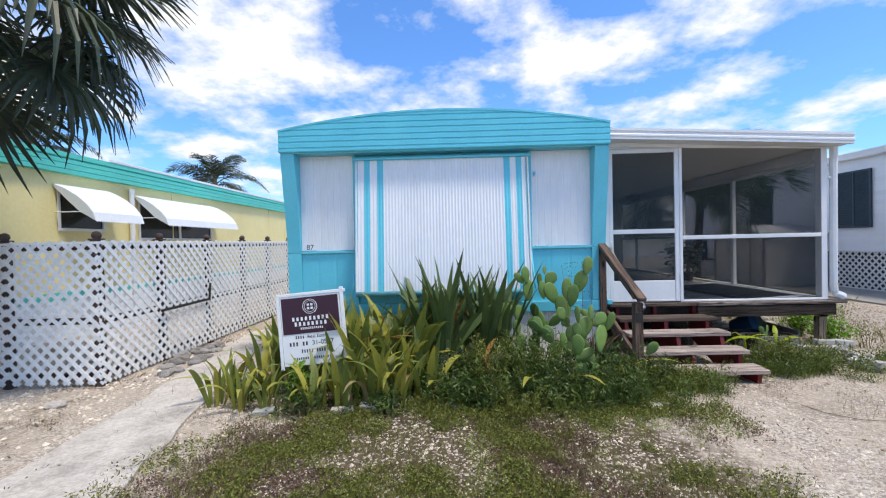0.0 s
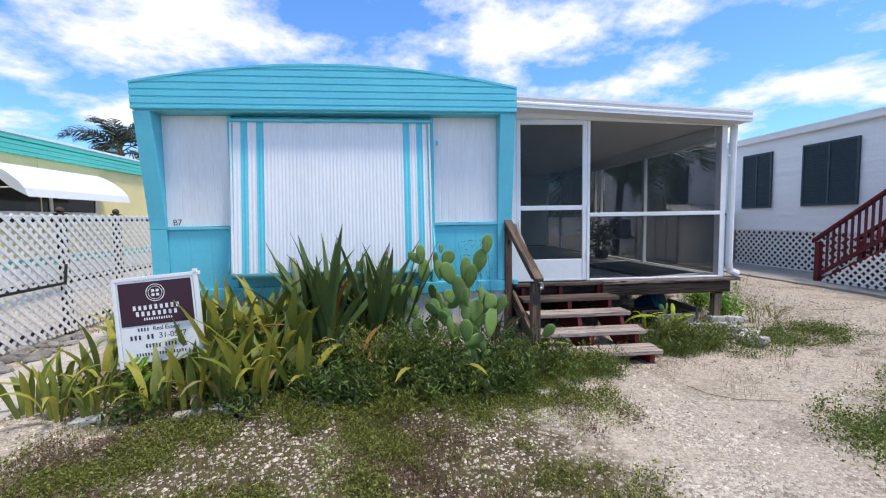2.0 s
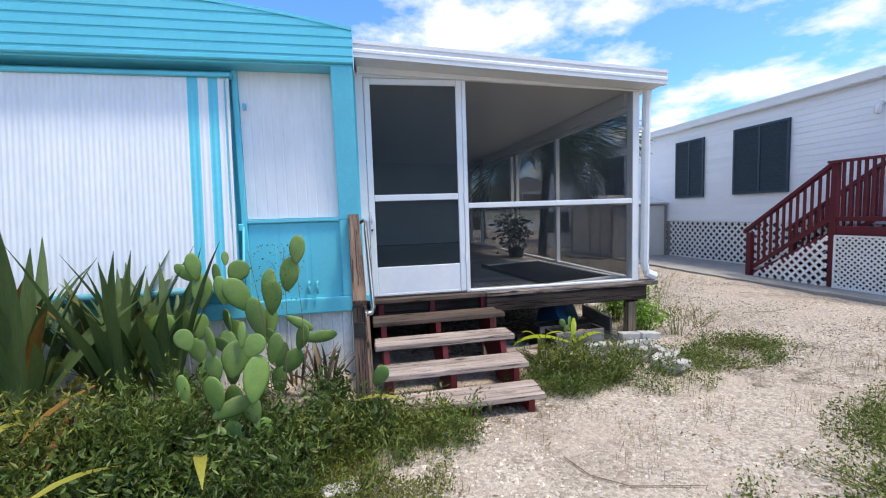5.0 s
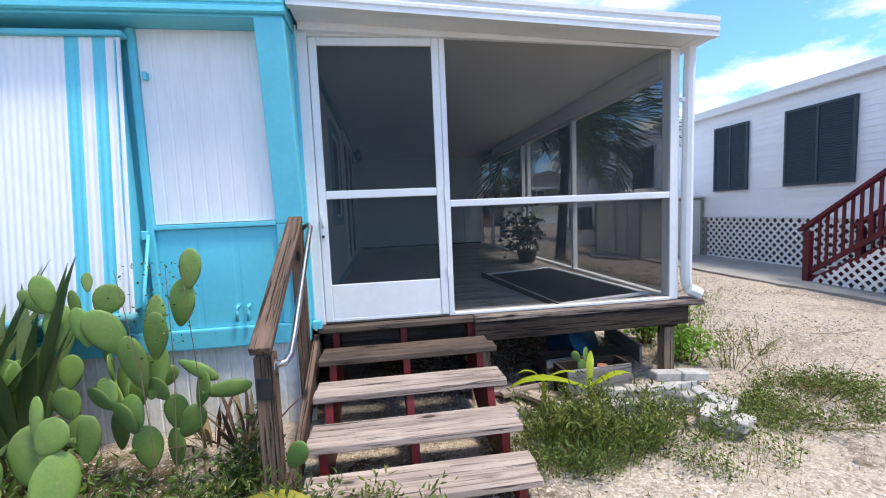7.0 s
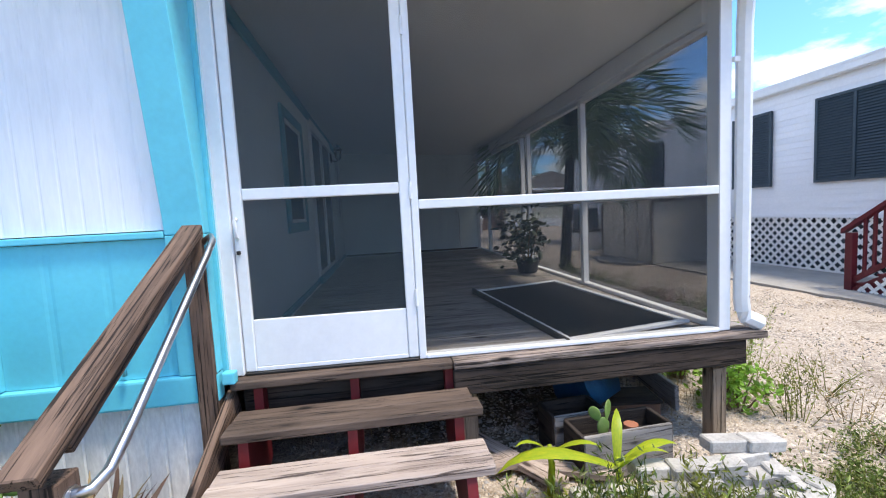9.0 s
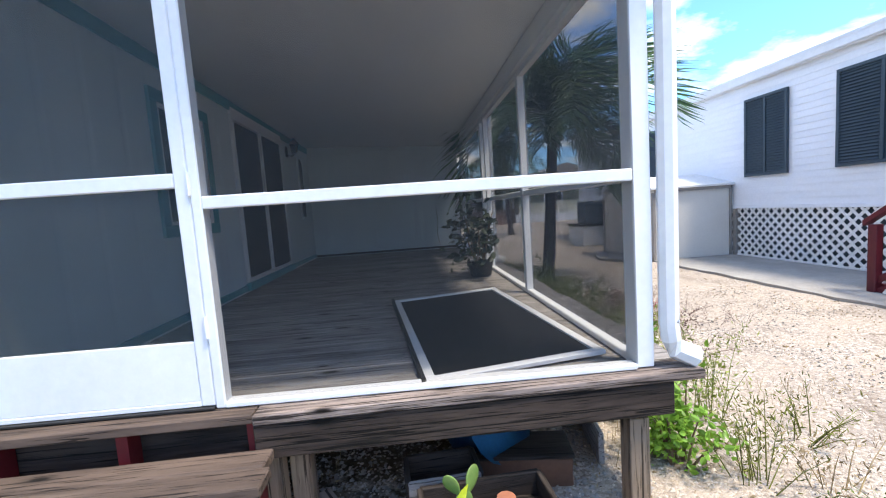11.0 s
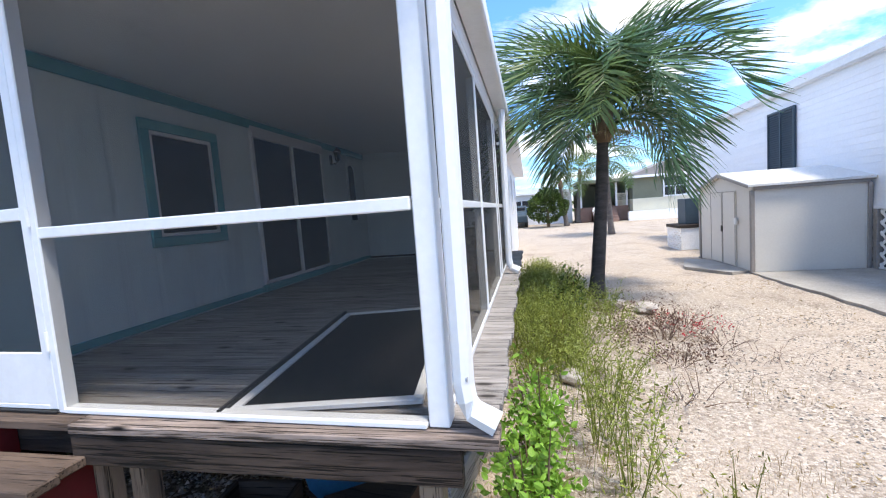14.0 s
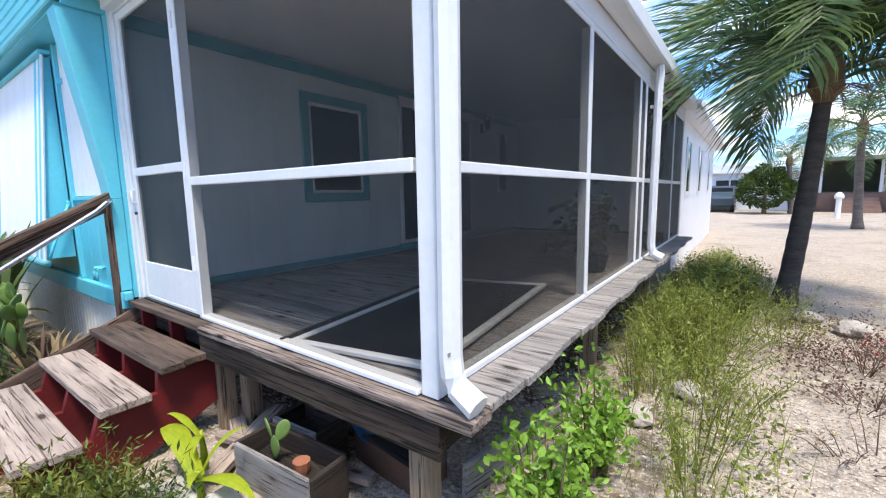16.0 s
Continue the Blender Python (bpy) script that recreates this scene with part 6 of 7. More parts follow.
        r = spread_m * math.sqrt((i + 0.3) / count)
        ln = rng2.uniform(lean[0], lean[1]) * (0.35 + 0.65 * (i + 1) / count)
        s = rng2.uniform(0.75, 1.1)
        px, py = x + r * math.cos(radians(a)), y + r * math.sin(radians(a))
        m = Matrix.Translation((px, py, z0 - 0.02)) @ pose(0, 0, 0, 0, 0, a) @ pose(0, 0, 0, rng2.uniform(-6, 6), ln, 0) @ Matrix.Rotation(radians(rng2.uniform(-50, 50)), 4, "Z") @ Matrix.Diagonal((s, s, s, 1))
        part("leaf", rng2.choice(meshes), None, t, "", m)
    return t


# ---- planting bed ----
rg2 = random.Random(21)
STR = [to_mesh("leaf", strap_leaf(l, w, a, sections=8), mt, True) for l, w, a, mt in (
    (0.80, 0.085, 0.25, STRAP), (0.72, 0.090, 0.60, STRAP), (0.62, 0.095, 0.15, STRAP), (0.95, 0.085, 0.95, STRAP), (0.75, 0.09, 1.35, STRAP), (0.85, 0.075, 0.45, STRAP),
    (0.86, 0.085, 0.55, STRAP_YELLOW), (0.80, 0.09, 1.0, STRAP_YELLOW), (0.75, 0.08, 1.6, STRAP_YELLOW), (0.78, 0.075, 0.3, STRAP_YELLOW), (0.6, 0.06, 1.5, STRAW))]
spots = [(-2.28, 4.28, 6, 0.62), (-2.05, 4.42, 8, 0.9), (-1.95, 4.75, 8, 1.0), (-1.85, 4.12, 6, 0.55), (-1.62, 4.55, 9, 1.05), (-1.45, 4.08, 7, 0.60), (-1.28, 4.65, 9, 1.1), (-1.20, 4.25, 8, 0.9), (-1.0, 4.45, 10, 1.25),
         (-0.95, 4.10, 7, 0.8), (-0.82, 4.75, 10, 1.3), (-0.72, 4.30, 9, 1.0), (-0.55, 4.50, 9, 1.25), (-0.48, 4.15, 6, 0.85), (-1.6, 4.95, 8, 1.1), (-0.4, 4.95, 8, 1.1), (-1.1, 5.0, 8, 1.1), (0.25, 4.95, 8, 1.0), (-2.1, 5.05, 7, 1.0),
         (-2.3, 3.95, 6, 0.62), (-2.0, 3.82, 7, 0.66), (-1.75, 3.80, 6, 0.55), (-1.3, 3.82, 7, 0.72), (-1.02, 3.85, 8, 0.85), (-0.78, 3.92, 9, 0.95), (-0.55, 3.86, 8, 0.9), (-0.30, 4.05, 7, 0.85), (-0.9, 4.3, 10, 1.2), (-1.15, 4.45, 9, 1.1), (-0.65, 4.65, 10, 1.3), (-0.5, 4.3, 9, 1.05)]
for x, y, n, s in spots:
    t = rosette("strap_plant", x, y, n + 3, STR, (2, 24), 0.13, "clump of upright yellow-green strap leaves", "plant", rg2, group="strap plants in the bed")
    for c in t.children:
        c.matrix_basis = Matrix.Translation((x, y, 0)) @ Matrix.Diagonal((s, s, s, 1)) @ Matrix.Translation((-x, -y, 0)) @ c.matrix_basis
# drooping yellow leaves round the edge of the bed
for x, y, az, L in ((-2.3, 4.05, 215, 0.5), (-1.6, 3.98, 265, 0.45), (0.75, 3.98, 250, 0.62), (1.05, 4.0, 290, 0.6), (-0.15, 3.98, 255, 0.4), (1.75, 4.35, 330, 0.55), (-1.15, 3.98, 285, 0.35)):
    me = to_mesh("leaf", strap_leaf(L, 0.06, 0.55), STRAP_YELLOW, True)
    whole("fallen_leaf", me, None, "drooping yellowed strap leaf at the bed edge", "leaf", "drooping leaves", m=Matrix.Translation((x, y, 0.16)) @ pose(0, 0, 0, 0, 0, az) @ pose(0, 0, 0, 0, 62, 0))
AGA = [to_mesh("leaf", strap_leaf(l * 1.08, w, a, sections=7, channel=0.4), mt, True) for l, w, a, mt in ((1.02, 0.095, 0.10, AGAVE), (0.95, 0.09, 0.22, AGAVE), (0.85, 0.095, 0.35, AGAVE), (0.75, 0.08, 0.5, AGAVE))]
AGB = [to_mesh("leaf", strap_leaf(0.8, 0.085, 0.5, sections=7), STRAP_BROWN, True)]
for x, y, n, z0 in ((-0.10, 4.52, 26, 0.32), (0.30, 4.72, 24, 0.28), (-0.36, 4.86, 16, 0.30), (0.55, 4.86, 14, 0.22), (0.12, 4.98, 14, 0.30)):
    rosette("agave", x, y, n, AGA * 5 + AGB, (3, 44), 0.09, "spiky grey-green agave with some browned leaves", "agave", rg2, z0, "agaves in the bed")
for x, y, z0, az, tl in ((-0.55, 4.30, 0.52, 190, 78), (0.42, 4.30, 0.50, 250, 95), (0.30, 4.25, 0.35, 280, 110), (-0.35, 4.2, 0.55, 170, 85)):
    whole("dry_leaf", AGB[0], None, "hanging dry orange agave leaf", "leaf", "dry hanging leaves", m=Matrix.Translation((x, y, z0)) @ pose(0, 0, 0, 0, 0, az) @ pose(0, 0, 0, 0, tl, 0) @ Matrix.Diagonal((0.55, 0.55, 0.55, 1)))


def pad_mesh():
    bm = bmesh.new()
    bmesh.ops.create_uvsphere(bm, u_segments=14, v_segments=10, radius=0.5)
    for v in bm.verts:
        v.co.z += 0.5
        k = 0.62 + 0.42 * math.sin(min(1.0, v.co.z) * math.pi * 0.62)
        v.co.x *= 0.62 * k
        v.co.y *= 0.115
    return to_mesh("pad", bm, CACTUS, True)


PAD = pad_mesh()


def cactus(x, y, stalks, seed, label, z0=0.0):
    r = random.Random(seed)
    t = thing("prickly_pear", (x, y, z0), label, "cactus", "prickly pears by the steps")

    def grow(m, size, level, most):
        part("pad", PAD, None, t, "", m @ Matrix.Diagonal((size, size, size, 1)))
        if level >= most:
            return
        for k in range(1 if r.random() < 0.55 else 2):
            side = r.uniform(-0.55, 0.55)
            n = m @ Matrix.Translation((side * size * 0.38, 0, size * (0.96 - 0.30 * abs(side)))) @ pose(0, 0, 0, r.uniform(-14, 14), side * 62, r.uniform(-40, 40))
            grow(n, size * r.uniform(0.78, 1.0), level + 1, most)
    for dx, dy, size, most, tilt, rz in stalks:
        grow(Matrix.Translation((x + dx, y + dy, z0)) @ pose(0, 0, 0, r.uniform(-6, 6), tilt, rz), size, 0, most)
    return t


CL = "prickly pear cactus with flat green pads"


def cactus_stand(x, y, pads, seed, label):
    """A branching stand: each pad by its centre (x, z), height, share of width and tilt, standing about the plane y."""
    r = random.Random(seed)
    t = thing("prickly_pear", (x, y, 0), label, "cactus", "prickly pears by the steps")
    for px, pz, h, wide, tilt in pads:
        m = Matrix.Translation((px, y + r.uniform(-0.05, 0.05), pz)) @ pose(0, 0, 0, r.uniform(-8, 8), tilt, r.uniform(-22, 22)) @ Matrix.Diagonal((1.32 * h * wide, 1.25 * h, 1.25 * h, 1)) @ Matrix.Translation((0, 0, -0.5))
        part("pad", PAD, None, t, "", m)
    return t


cactus_stand(1.2, 4.76, [(1.51, 1.2, 0.17, 0.84, 8), (1.44, 1.02, 0.21, 0.91, 14), (1.33, 0.87, 0.21, 0.79, 10), (1.21, 0.73, 0.25, 0.68, -8), (1.27, 0.65, 0.23, 0.67, 14), (1.1, 0.9, 0.22, 0.92, -28), (1.1, 1.06, 0.14, 1.3, 30), (1.0, 0.94, 0.17, 0.71, -8), (1.03, 1.16, 0.08, 0.75, 0), (0.82, 1.11, 0.16, 0.8, -8), (0.75, 1.07, 0.13, 0.81, -40), (0.85, 0.93, 0.2, 0.84, 4), (1.29, 0.93, 0.22, 0.67, 4), (0.97, 1.05, 0.13, 0.56, 0), (0.59, 0.71, 0.14, 1.57, -15), (1.63, 0.55, 0.2, 0.59, 86), (1.49, 0.66, 0.18, 0.54, 122)], 3, "tall prickly pear cactus with flat green pads")
cactus_stand(1.2, 3.98, [(1.16, 0.79, 0.14, 0.47, -4), (1.3, 0.8, 0.12, 0.53, 2), (1.25, 0.66, 0.17, 1.09, 12), (1.16, 0.64, 0.12, 0.91, -10), (1.16, 0.51, 0.16, 0.93, -4), (1.37, 0.75, 0.11, 1.3, 35), (1.47, 0.72, 0.15, 0.68, 16), (1.37, 0.57, 0.21, 0.81, 10), (1.02, 0.55, 0.14, 0.6, -6), (1.02, 0.8, 0.1, 1.2, -20), (1.23, 0.41, 0.17, 0.76, 70)], 8, "low prickly pear cactus rising out of the shrubs")
cactus(0.80, 4.95, [(0.0, 0.0, 0.25, 2, -6, 20), (0.14, 0.05, 0.24, 2, 4, -25), (-0.16, -0.06, 0.24, 2, -12, 10)], 3, CL, 0.15)
cactus(1.18, 4.84, [(0, 0, 0.25, 2, -5, 10), (0.12, 0.0, 0.23, 2, 6, -30)], 8, CL, 0.10)
cactus(1.20, 4.05, [(0.0, 0, 0.22, 1, 6, -20), (0.14, 0.0, 0.20, 1, 10, 20)], 19, CL, 0.10)
cactus(2.0, 4.40, [(0.0, 0, 0.17, 0, 35, -20)], 23, "single prickly pear pad beside the step post", 0.28)
cactus(3.92, 5.36, [(0.0, 0, 0.12, 1, 4, 0)], 25, "small prickly pear growing before the deck", 0.16)
rosette("bromeliad", 1.62, 4.98, 22, [to_mesh("leaf", strap_leaf(0.42, 0.028, 0.3), REDDISH, True), to_mesh("leaf", strap_leaf(0.38, 0.03, 0.4), STRAW, True)], (15, 70), 0.08, "spiky dry reddish bromeliad against the skirting", "bromeliad", rg2, 0.1)
rosette("bromeliad", 1.40, 5.08, 18, [to_mesh("leaf", strap_leaf(0.36, 0.026, 0.3), REDDISH, True), to_mesh("leaf", strap_leaf(0.34, 0.03, 0.4), STRAW, True)], (15, 70), 0.08, "spiky dry reddish bromeliad against the skirting", "bromeliad", rg2, 0.1)

for cx, cy, rx, ry, h, n in ((-0.35, 4.18, 0.30, 0.22, 0.36, 900), (0.10, 4.25, 0.36, 0.26, 0.46, 1400), (0.50, 4.25, 0.36, 0.28, 0.50, 1500), (0.90, 4.22, 0.36, 0.28, 0.46, 1400), (1.25, 4.28, 0.32, 0.26, 0.38, 1100), (1.62, 4.30, 0.32, 0.28, 0.34, 1000),
                             (0.75, 4.60, 0.30, 0.22, 0.55, 800), (-1.5, 4.10, 0.25, 0.16, 0.22, 500), (-2.05, 4.10, 0.22, 0.16, 0.20, 400), (-0.85, 4.05, 0.3, 0.15, 0.2, 500), (1.72, 4.72, 0.18, 0.2, 0.40, 450),
                             (-0.1, 3.88, 0.34, 0.24, 0.30, 1000), (0.32, 3.80, 0.36, 0.26, 0.32, 1200), (0.75, 3.80, 0.36, 0.26, 0.34, 1200), (1.15, 3.85, 0.36, 0.28, 0.32, 1200), (1.55, 3.95, 0.34, 0.28, 0.30, 1100), (1.9, 4.15, 0.25, 0.22, 0.28, 700), (-0.6, 3.72, 0.3, 0.2, 0.16, 500), (-1.4, 3.7, 0.3, 0.15, 0.14, 400)):
    shrub("low_shrub", (cx, cy, 0), (rx, ry, h), n, SHRUB, "low dark green leafy shrub filling the bed", (0.028, 0.062), 0.42, 20)
shrub("leafy_weed", (-1.52, 4.02, 0), (0.14, 0.12, 0.36), 70, BRIGHT, "leafy bright green weed before the sign", (0.05, 0.09), 0.55, 5)
tall = thing("tall_weed", (1.38, 4.70, 0), "thin tall weed with tiny dark leaves", "weed")
for dx, lean2 in ((0.0, 0.05), (0.14, -0.02), (-0.08, -0.10)):
    part("stem", tube([(1.38 + dx, 4.66, 0.1), (1.40 + dx + lean2 * 0.5, 4.66, 0.7), (1.38 + dx + lean2, 4.66, 1.22)], [0.0035, 0.0025, 0.0015], 5), FIBRE, tall)
b = np.stack([1.38 + NR.normal(0, 0.09, 150), 4.66 + NR.normal(0, 0.05, 150), NR.uniform(0.75, 1.25, 150)], 1)
v, f = leaf_cloud(b, up_ish(150, 0.5), NR.uniform(0.012, 0.022, 150), 0.6)
me = bpy.data.meshes.new("foliage")
me.from_pydata(v, [], f)
me.materials.append(SHRUB)
part("foliage", me, None, tall)

# ---- yard weeds, grass and stones ----
def lawn(x, y):
    return max(ell(x, y, -0.1, 2.6, 2.0, 1.75), ell(x, y, 1.6, 3.6, 0.8, 0.8) * 0.8)


def off_path(x, y):
    return 0.25 if (-3.45 < x < -2.2 and y < 7) else 1.0


weeds("lawn_weeds", scatter(17000, -2.4, 2.6, 1.2, 4.0, lambda x, y: lawn(x, y) * patchy(x, y, 1.5, -0.05, 0.25)), GRASS, "creeping green lawn weeds over shell gravel", (0.010, 0.026), tall=0.06, share=5)
weeds("dry_weeds", scatter(11000, -2.2, 2.4, 1.2, 4.2, lambda x, y: lawn(x, y) * patchy(x, y, 1.0, 0.0, 0.3, 9.0)), REDDISH, "dry red-brown weed litter", (0.009, 0.022), tall=0.03, share=4)
weeds("yellow_weeds", scatter(5000, -2.2, 2.4, 1.2, 4.2, lambda x, y: lawn(x, y) * patchy(x, y, 1.6, 0.0, 0.3, 4.0)), GRASS_YELLOW, "yellow-green creeping weeds", (0.009, 0.02), tall=0.05, share=5)
grass("lawn_grass", scatter(13000, -2.4, 2.8, 1.2, 4.2, lambda x, y: lawn(x, y) * patchy(x, y, 1.5, -0.2, 0.3, 2.0)), GRASS, "short rough lawn grass", (0.03, 0.085))
grass("dry_grass", scatter(5000, -5.0, 8.0, 1.2, 10.0, lambda x, y: off_path(x, y) * patchy(x, y, 0.9, 0.25, 0.5, 13.0)), STRAW, "dry straw grass tufts on gravel", (0.03, 0.11))
step_zone = lambda x, y: max(ell(x, y, 3.62, 4.72, 0.55, 0.30), ell(x, y, 2.15, 4.12, 0.5, 0.28), ell(x, y, 4.4, 4.45, 0.4, 0.2) * 0.35)
weeds("step_weeds", scatter(2000, 1.6, 5.2, 3.7, 5.2, lambda x, y: step_zone(x, y) * patchy(x, y, 3.0, -0.2, 0.2, 61.0)), STEP_GREEN, "leafy green weeds round the foot of the steps", (0.012, 0.028), 0.17, 7)
grass("step_grass", scatter(1800, 1.6, 5.2, 3.7, 5.2, step_zone), GRASS_YELLOW, "tall grass round the foot of the steps", (0.06, 0.22), (0.002, 0.004))
right_zone = lambda x, y: max(ell(x, y, 4.3, 2.5, 1.0, 0.8), ell(x, y, 5.9, 3.3, 1.2, 0.6), ell(x, y, 5.3, 4.9, 0.8, 0.4), ell(x, y, 6.8, 2.2, 1.4, 0.6)) * patchy(x, y, 1.8, -0.35, 0.15, 17.0)
weeds("drive_weeds", scatter(13000, 2.8, 8.5, 1.4, 5.6, right_zone), STEP_GREEN, "patchy green weeds on the sandy drive", (0.012, 0.030), 0.11, 5)
grass("drive_grass", scatter(8000, 2.8, 8.5, 1.4, 5.8, right_zone), GRASS_YELLOW, "patchy rough grass on the sandy drive", (0.05, 0.16))
side_zone = lambda x, y: max(ell(x, y, 5.25, 9.0, 0.45, 1.6), ell(x, y, 5.35, 11.5, 0.6, 2.6), ell(x, y, 5.5, 7.0, 0.45, 0.9) * 0.22)
grass("side_grass", scatter(3600, 4.8, 6.3, 5.4, 14.2, lambda x, y: side_zone(x, y) * patchy(x, y, 2.0, -0.45, 0.2, 6.0)), GRASS_YELLOW, "tall yellow-green grass along the porch", (0.10, 0.40), (0.003, 0.006), 0.7)
weeds("side_weeds", scatter(3000, 4.85, 6.3, 5.6, 14.0, lambda x, y: side_zone(x, y) * patchy(x, y, 2.0, -0.3, 0.2, 8.0)), GRASS_YELLOW, "feathery yellow-green weeds along the porch", (0.018, 0.045), 0.30, 5)
weeds("palm_foot_weeds", scatter(550, 5.4, 7.6, 7.2, 11.0, lambda x, y: ell(x, y, 6.4, 9.2, 0.7, 1.6) * patchy(x, y, 2.2, 0.0, 0.3, 21.0)), REDDISH, "dry red-brown ground weeds under the palm", (0.02, 0.035), 0.14, 4)
weeds("red_flowers", scatter(70, 6.3, 7.3, 8.5, 9.9, lambda x, y: ell(x, y, 6.8, 9.1, 0.4, 0.5)), RED_FLOWER, "small fallen red petals and flowers", (0.02, 0.04), 0.09, 3, "flowers")
shrub("rose_bush", (5.10, 5.75, 0), (0.24, 0.28, 0.62), 850, BRIGHT, "fresh green leafy bush at the deck corner", (0.028, 0.055), 0.66, 16)
shrub("rose_bush", (5.13, 6.35, 0), (0.22, 0.34, 0.82), 850, BRIGHT, "fresh green leafy bush against the deck edge", (0.028, 0.055), 0.64, 16)
shrub("green_bush", (5.45, 9.4, 0), (0.34, 0.40, 0.55), 900, SHRUB, "dark green bush beside the palm", (0.03, 0.06), 0.5, 14)
shrub("green_bush", (5.62, 9.5, 0), (0.14, 0.14, 1.05), 260, SHRUB, "upright dark green sapling beside the palm", (0.05, 0.08), 0.5, 6)
shrub("green_bush", (5.35, 8.2, 0), (0.35, 0.5, 0.5), 700, GRASS, "feathery green weed bush beside the porch", (0.03, 0.06), 0.3, 16)
shrub("green_bush", (5.15, 5.95, 0), (0.12, 0.2, 0.30), 150, BRIGHT, "small bright green weed under the deck edge", (0.03, 0.06), 0.55, 8)



def feathery_weed(x, y, r, h, stems, mat, label, leaf_len=(0.018, 0.045)):
    """A loose clump of thin leaning stems, each set with many narrow leaves."""
    t = thing("feathery_weed", (x, y, 0), label, "weed", "feathery weeds beside the porch")
    bm = bmesh.new()
    pts = []
    for i in range(stems):
        a, e = NR.uniform(0, 2 * math.pi), r * math.sqrt(NR.rand())
        foot = Vector((x + 0.6 * e * math.cos(a), y + 0.6 * e * math.sin(a), -0.02))
        hh = h * NR.uniform(0.55, 1.1)
        tip = Vector((x + 1.9 * e * math.cos(a + 0.5), y + 1.9 * e * math.sin(a + 0.5), hh))
        bend = foot.lerp(tip, 0.5) + Vector((0, 0, 0.14 * hh))
        tube([foot, bend, tip], [0.0035, 0.0025, 0.0012], 4, bm, cap=False)
        for k in range(int(70 * hh / 0.5)):
            u = NR.uniform(0.15, 1.0)
            p = foot.lerp(bend, u * 2) if u < 0.5 else bend.lerp(tip, u * 2 - 1)
            q = NR.normal(0, 0.028, 3)
            pts.append((p.x + q[0], p.y + q[1], max(0.01, p.z + q[2])))
    part("stem", bm, mat, t)["kind"] = "stuff"
    b = np.array(pts)
    v, f = leaf_cloud(b, up_ish(len(b), 1.1), NR.uniform(leaf_len[0], leaf_len[1], len(b)), 0.22)
    me = bpy.data.meshes.new("foliage")
    me.from_pydata(v, [], f)
    me.materials.append(mat)
    part("foliage", me, None, t)


for x, y, r, h, n in ((5.15, 7.35, 0.20, 0.55, 26), (5.45, 7.70, 0.28, 0.50, 30), (5.20, 8.30, 0.26, 0.60, 36), (5.55, 8.55, 0.28, 0.50, 34), (5.25, 9.15, 0.26, 0.55, 34), (5.60, 9.70, 0.26, 0.45, 28),
                      (5.50, 6.60, 0.16, 0.62, 14), (5.62, 7.10, 0.18, 0.45, 14), (5.58, 6.15, 0.12, 0.55, 8), (5.98, 8.95, 0.24, 0.35, 20), (6.05, 9.75, 0.24, 0.35, 20), (5.30, 10.4, 0.30, 0.50, 34)):
    feathery_weed(x, y, r, h, n, GRASS_YELLOW, "loose feathery yellow-green weed on the gravel")
for i, (x, y, r, h, n) in enumerate(((3.42, 4.80, 0.14, 0.30, 22), (3.60, 4.66, 0.16, 0.34, 26), (3.78, 4.82, 0.14, 0.30, 22), (3.95, 4.68, 0.16, 0.28, 22), (4.15, 4.80, 0.14, 0.26, 18), (3.50, 4.55, 0.14, 0.22, 16), (4.35, 4.70, 0.16, 0.20, 14),
                                     (2.25, 4.10, 0.16, 0.26, 22), (2.02, 4.22, 0.14, 0.32, 22), (2.55, 4.16, 0.16, 0.20, 16), (1.75, 4.02, 0.16, 0.30, 22), (1.45, 3.72, 0.18, 0.30, 24), (1.0, 3.62, 0.18, 0.28, 24), (0.55, 3.60, 0.18, 0.26, 24),
                                     (0.15, 3.72, 0.16, 0.24, 20), (0.75, 4.05, 0.2, 0.58, 26), (0.35, 4.1, 0.2, 0.55, 26), (1.55, 4.2, 0.18, 0.45, 22), (1.85, 3.75, 0.2, 0.18, 18), (-0.2, 3.6, 0.2, 0.16, 16))):
    feathery_weed(x, y, r, h, n, (STEP_GREEN, GRASS, SHRUB)[i % 3], "tangled green weed at the edge of the bed", (0.025, 0.060))
for i, (x, y) in enumerate(((4.1, 2.6), (4.6, 2.2), (5.2, 2.8), (4.4, 3.0), (5.7, 3.3), (6.2, 3.2), (5.9, 2.6), (5.2, 4.7), (5.6, 4.95), (6.5, 2.4), (3.9, 2.1), (6.6, 3.6))):
    feathery_weed(x, y, 0.22, 0.10 + 0.03 * (i % 3), 20, (STEP_GREEN, GRASS)[i % 2], "low tuft of green weed on the sandy drive", (0.015, 0.035))
for x, y, r, h, n in ((5.32, 5.55, 0.16, 0.34, 14), (5.62, 5.45, 0.18, 0.20, 7), (5.45, 5.15, 0.20, 0.15, 6), (5.85, 5.85, 0.18, 0.22, 12), (6.0, 5.25, 0.2, 0.13, 6)):
    feathery_weed(x, y, r, h, n, GRASS if y > 5.5 else STRAW, "sparse weed at the foot of the deck corner")
for x, y, r, h, n in ((6.45, 8.6, 0.30, 0.22, 22), (6.75, 9.1, 0.25, 0.20, 18), (6.35, 7.9, 0.25, 0.18, 14), (6.2, 7.2, 0.22, 0.16, 12), (6.9, 8.4, 0.22, 0.16, 12)):
    feathery_weed(x, y, r, h, n, REDDISH, "low dry red-brown weed on the gravel", (0.012, 0.03))
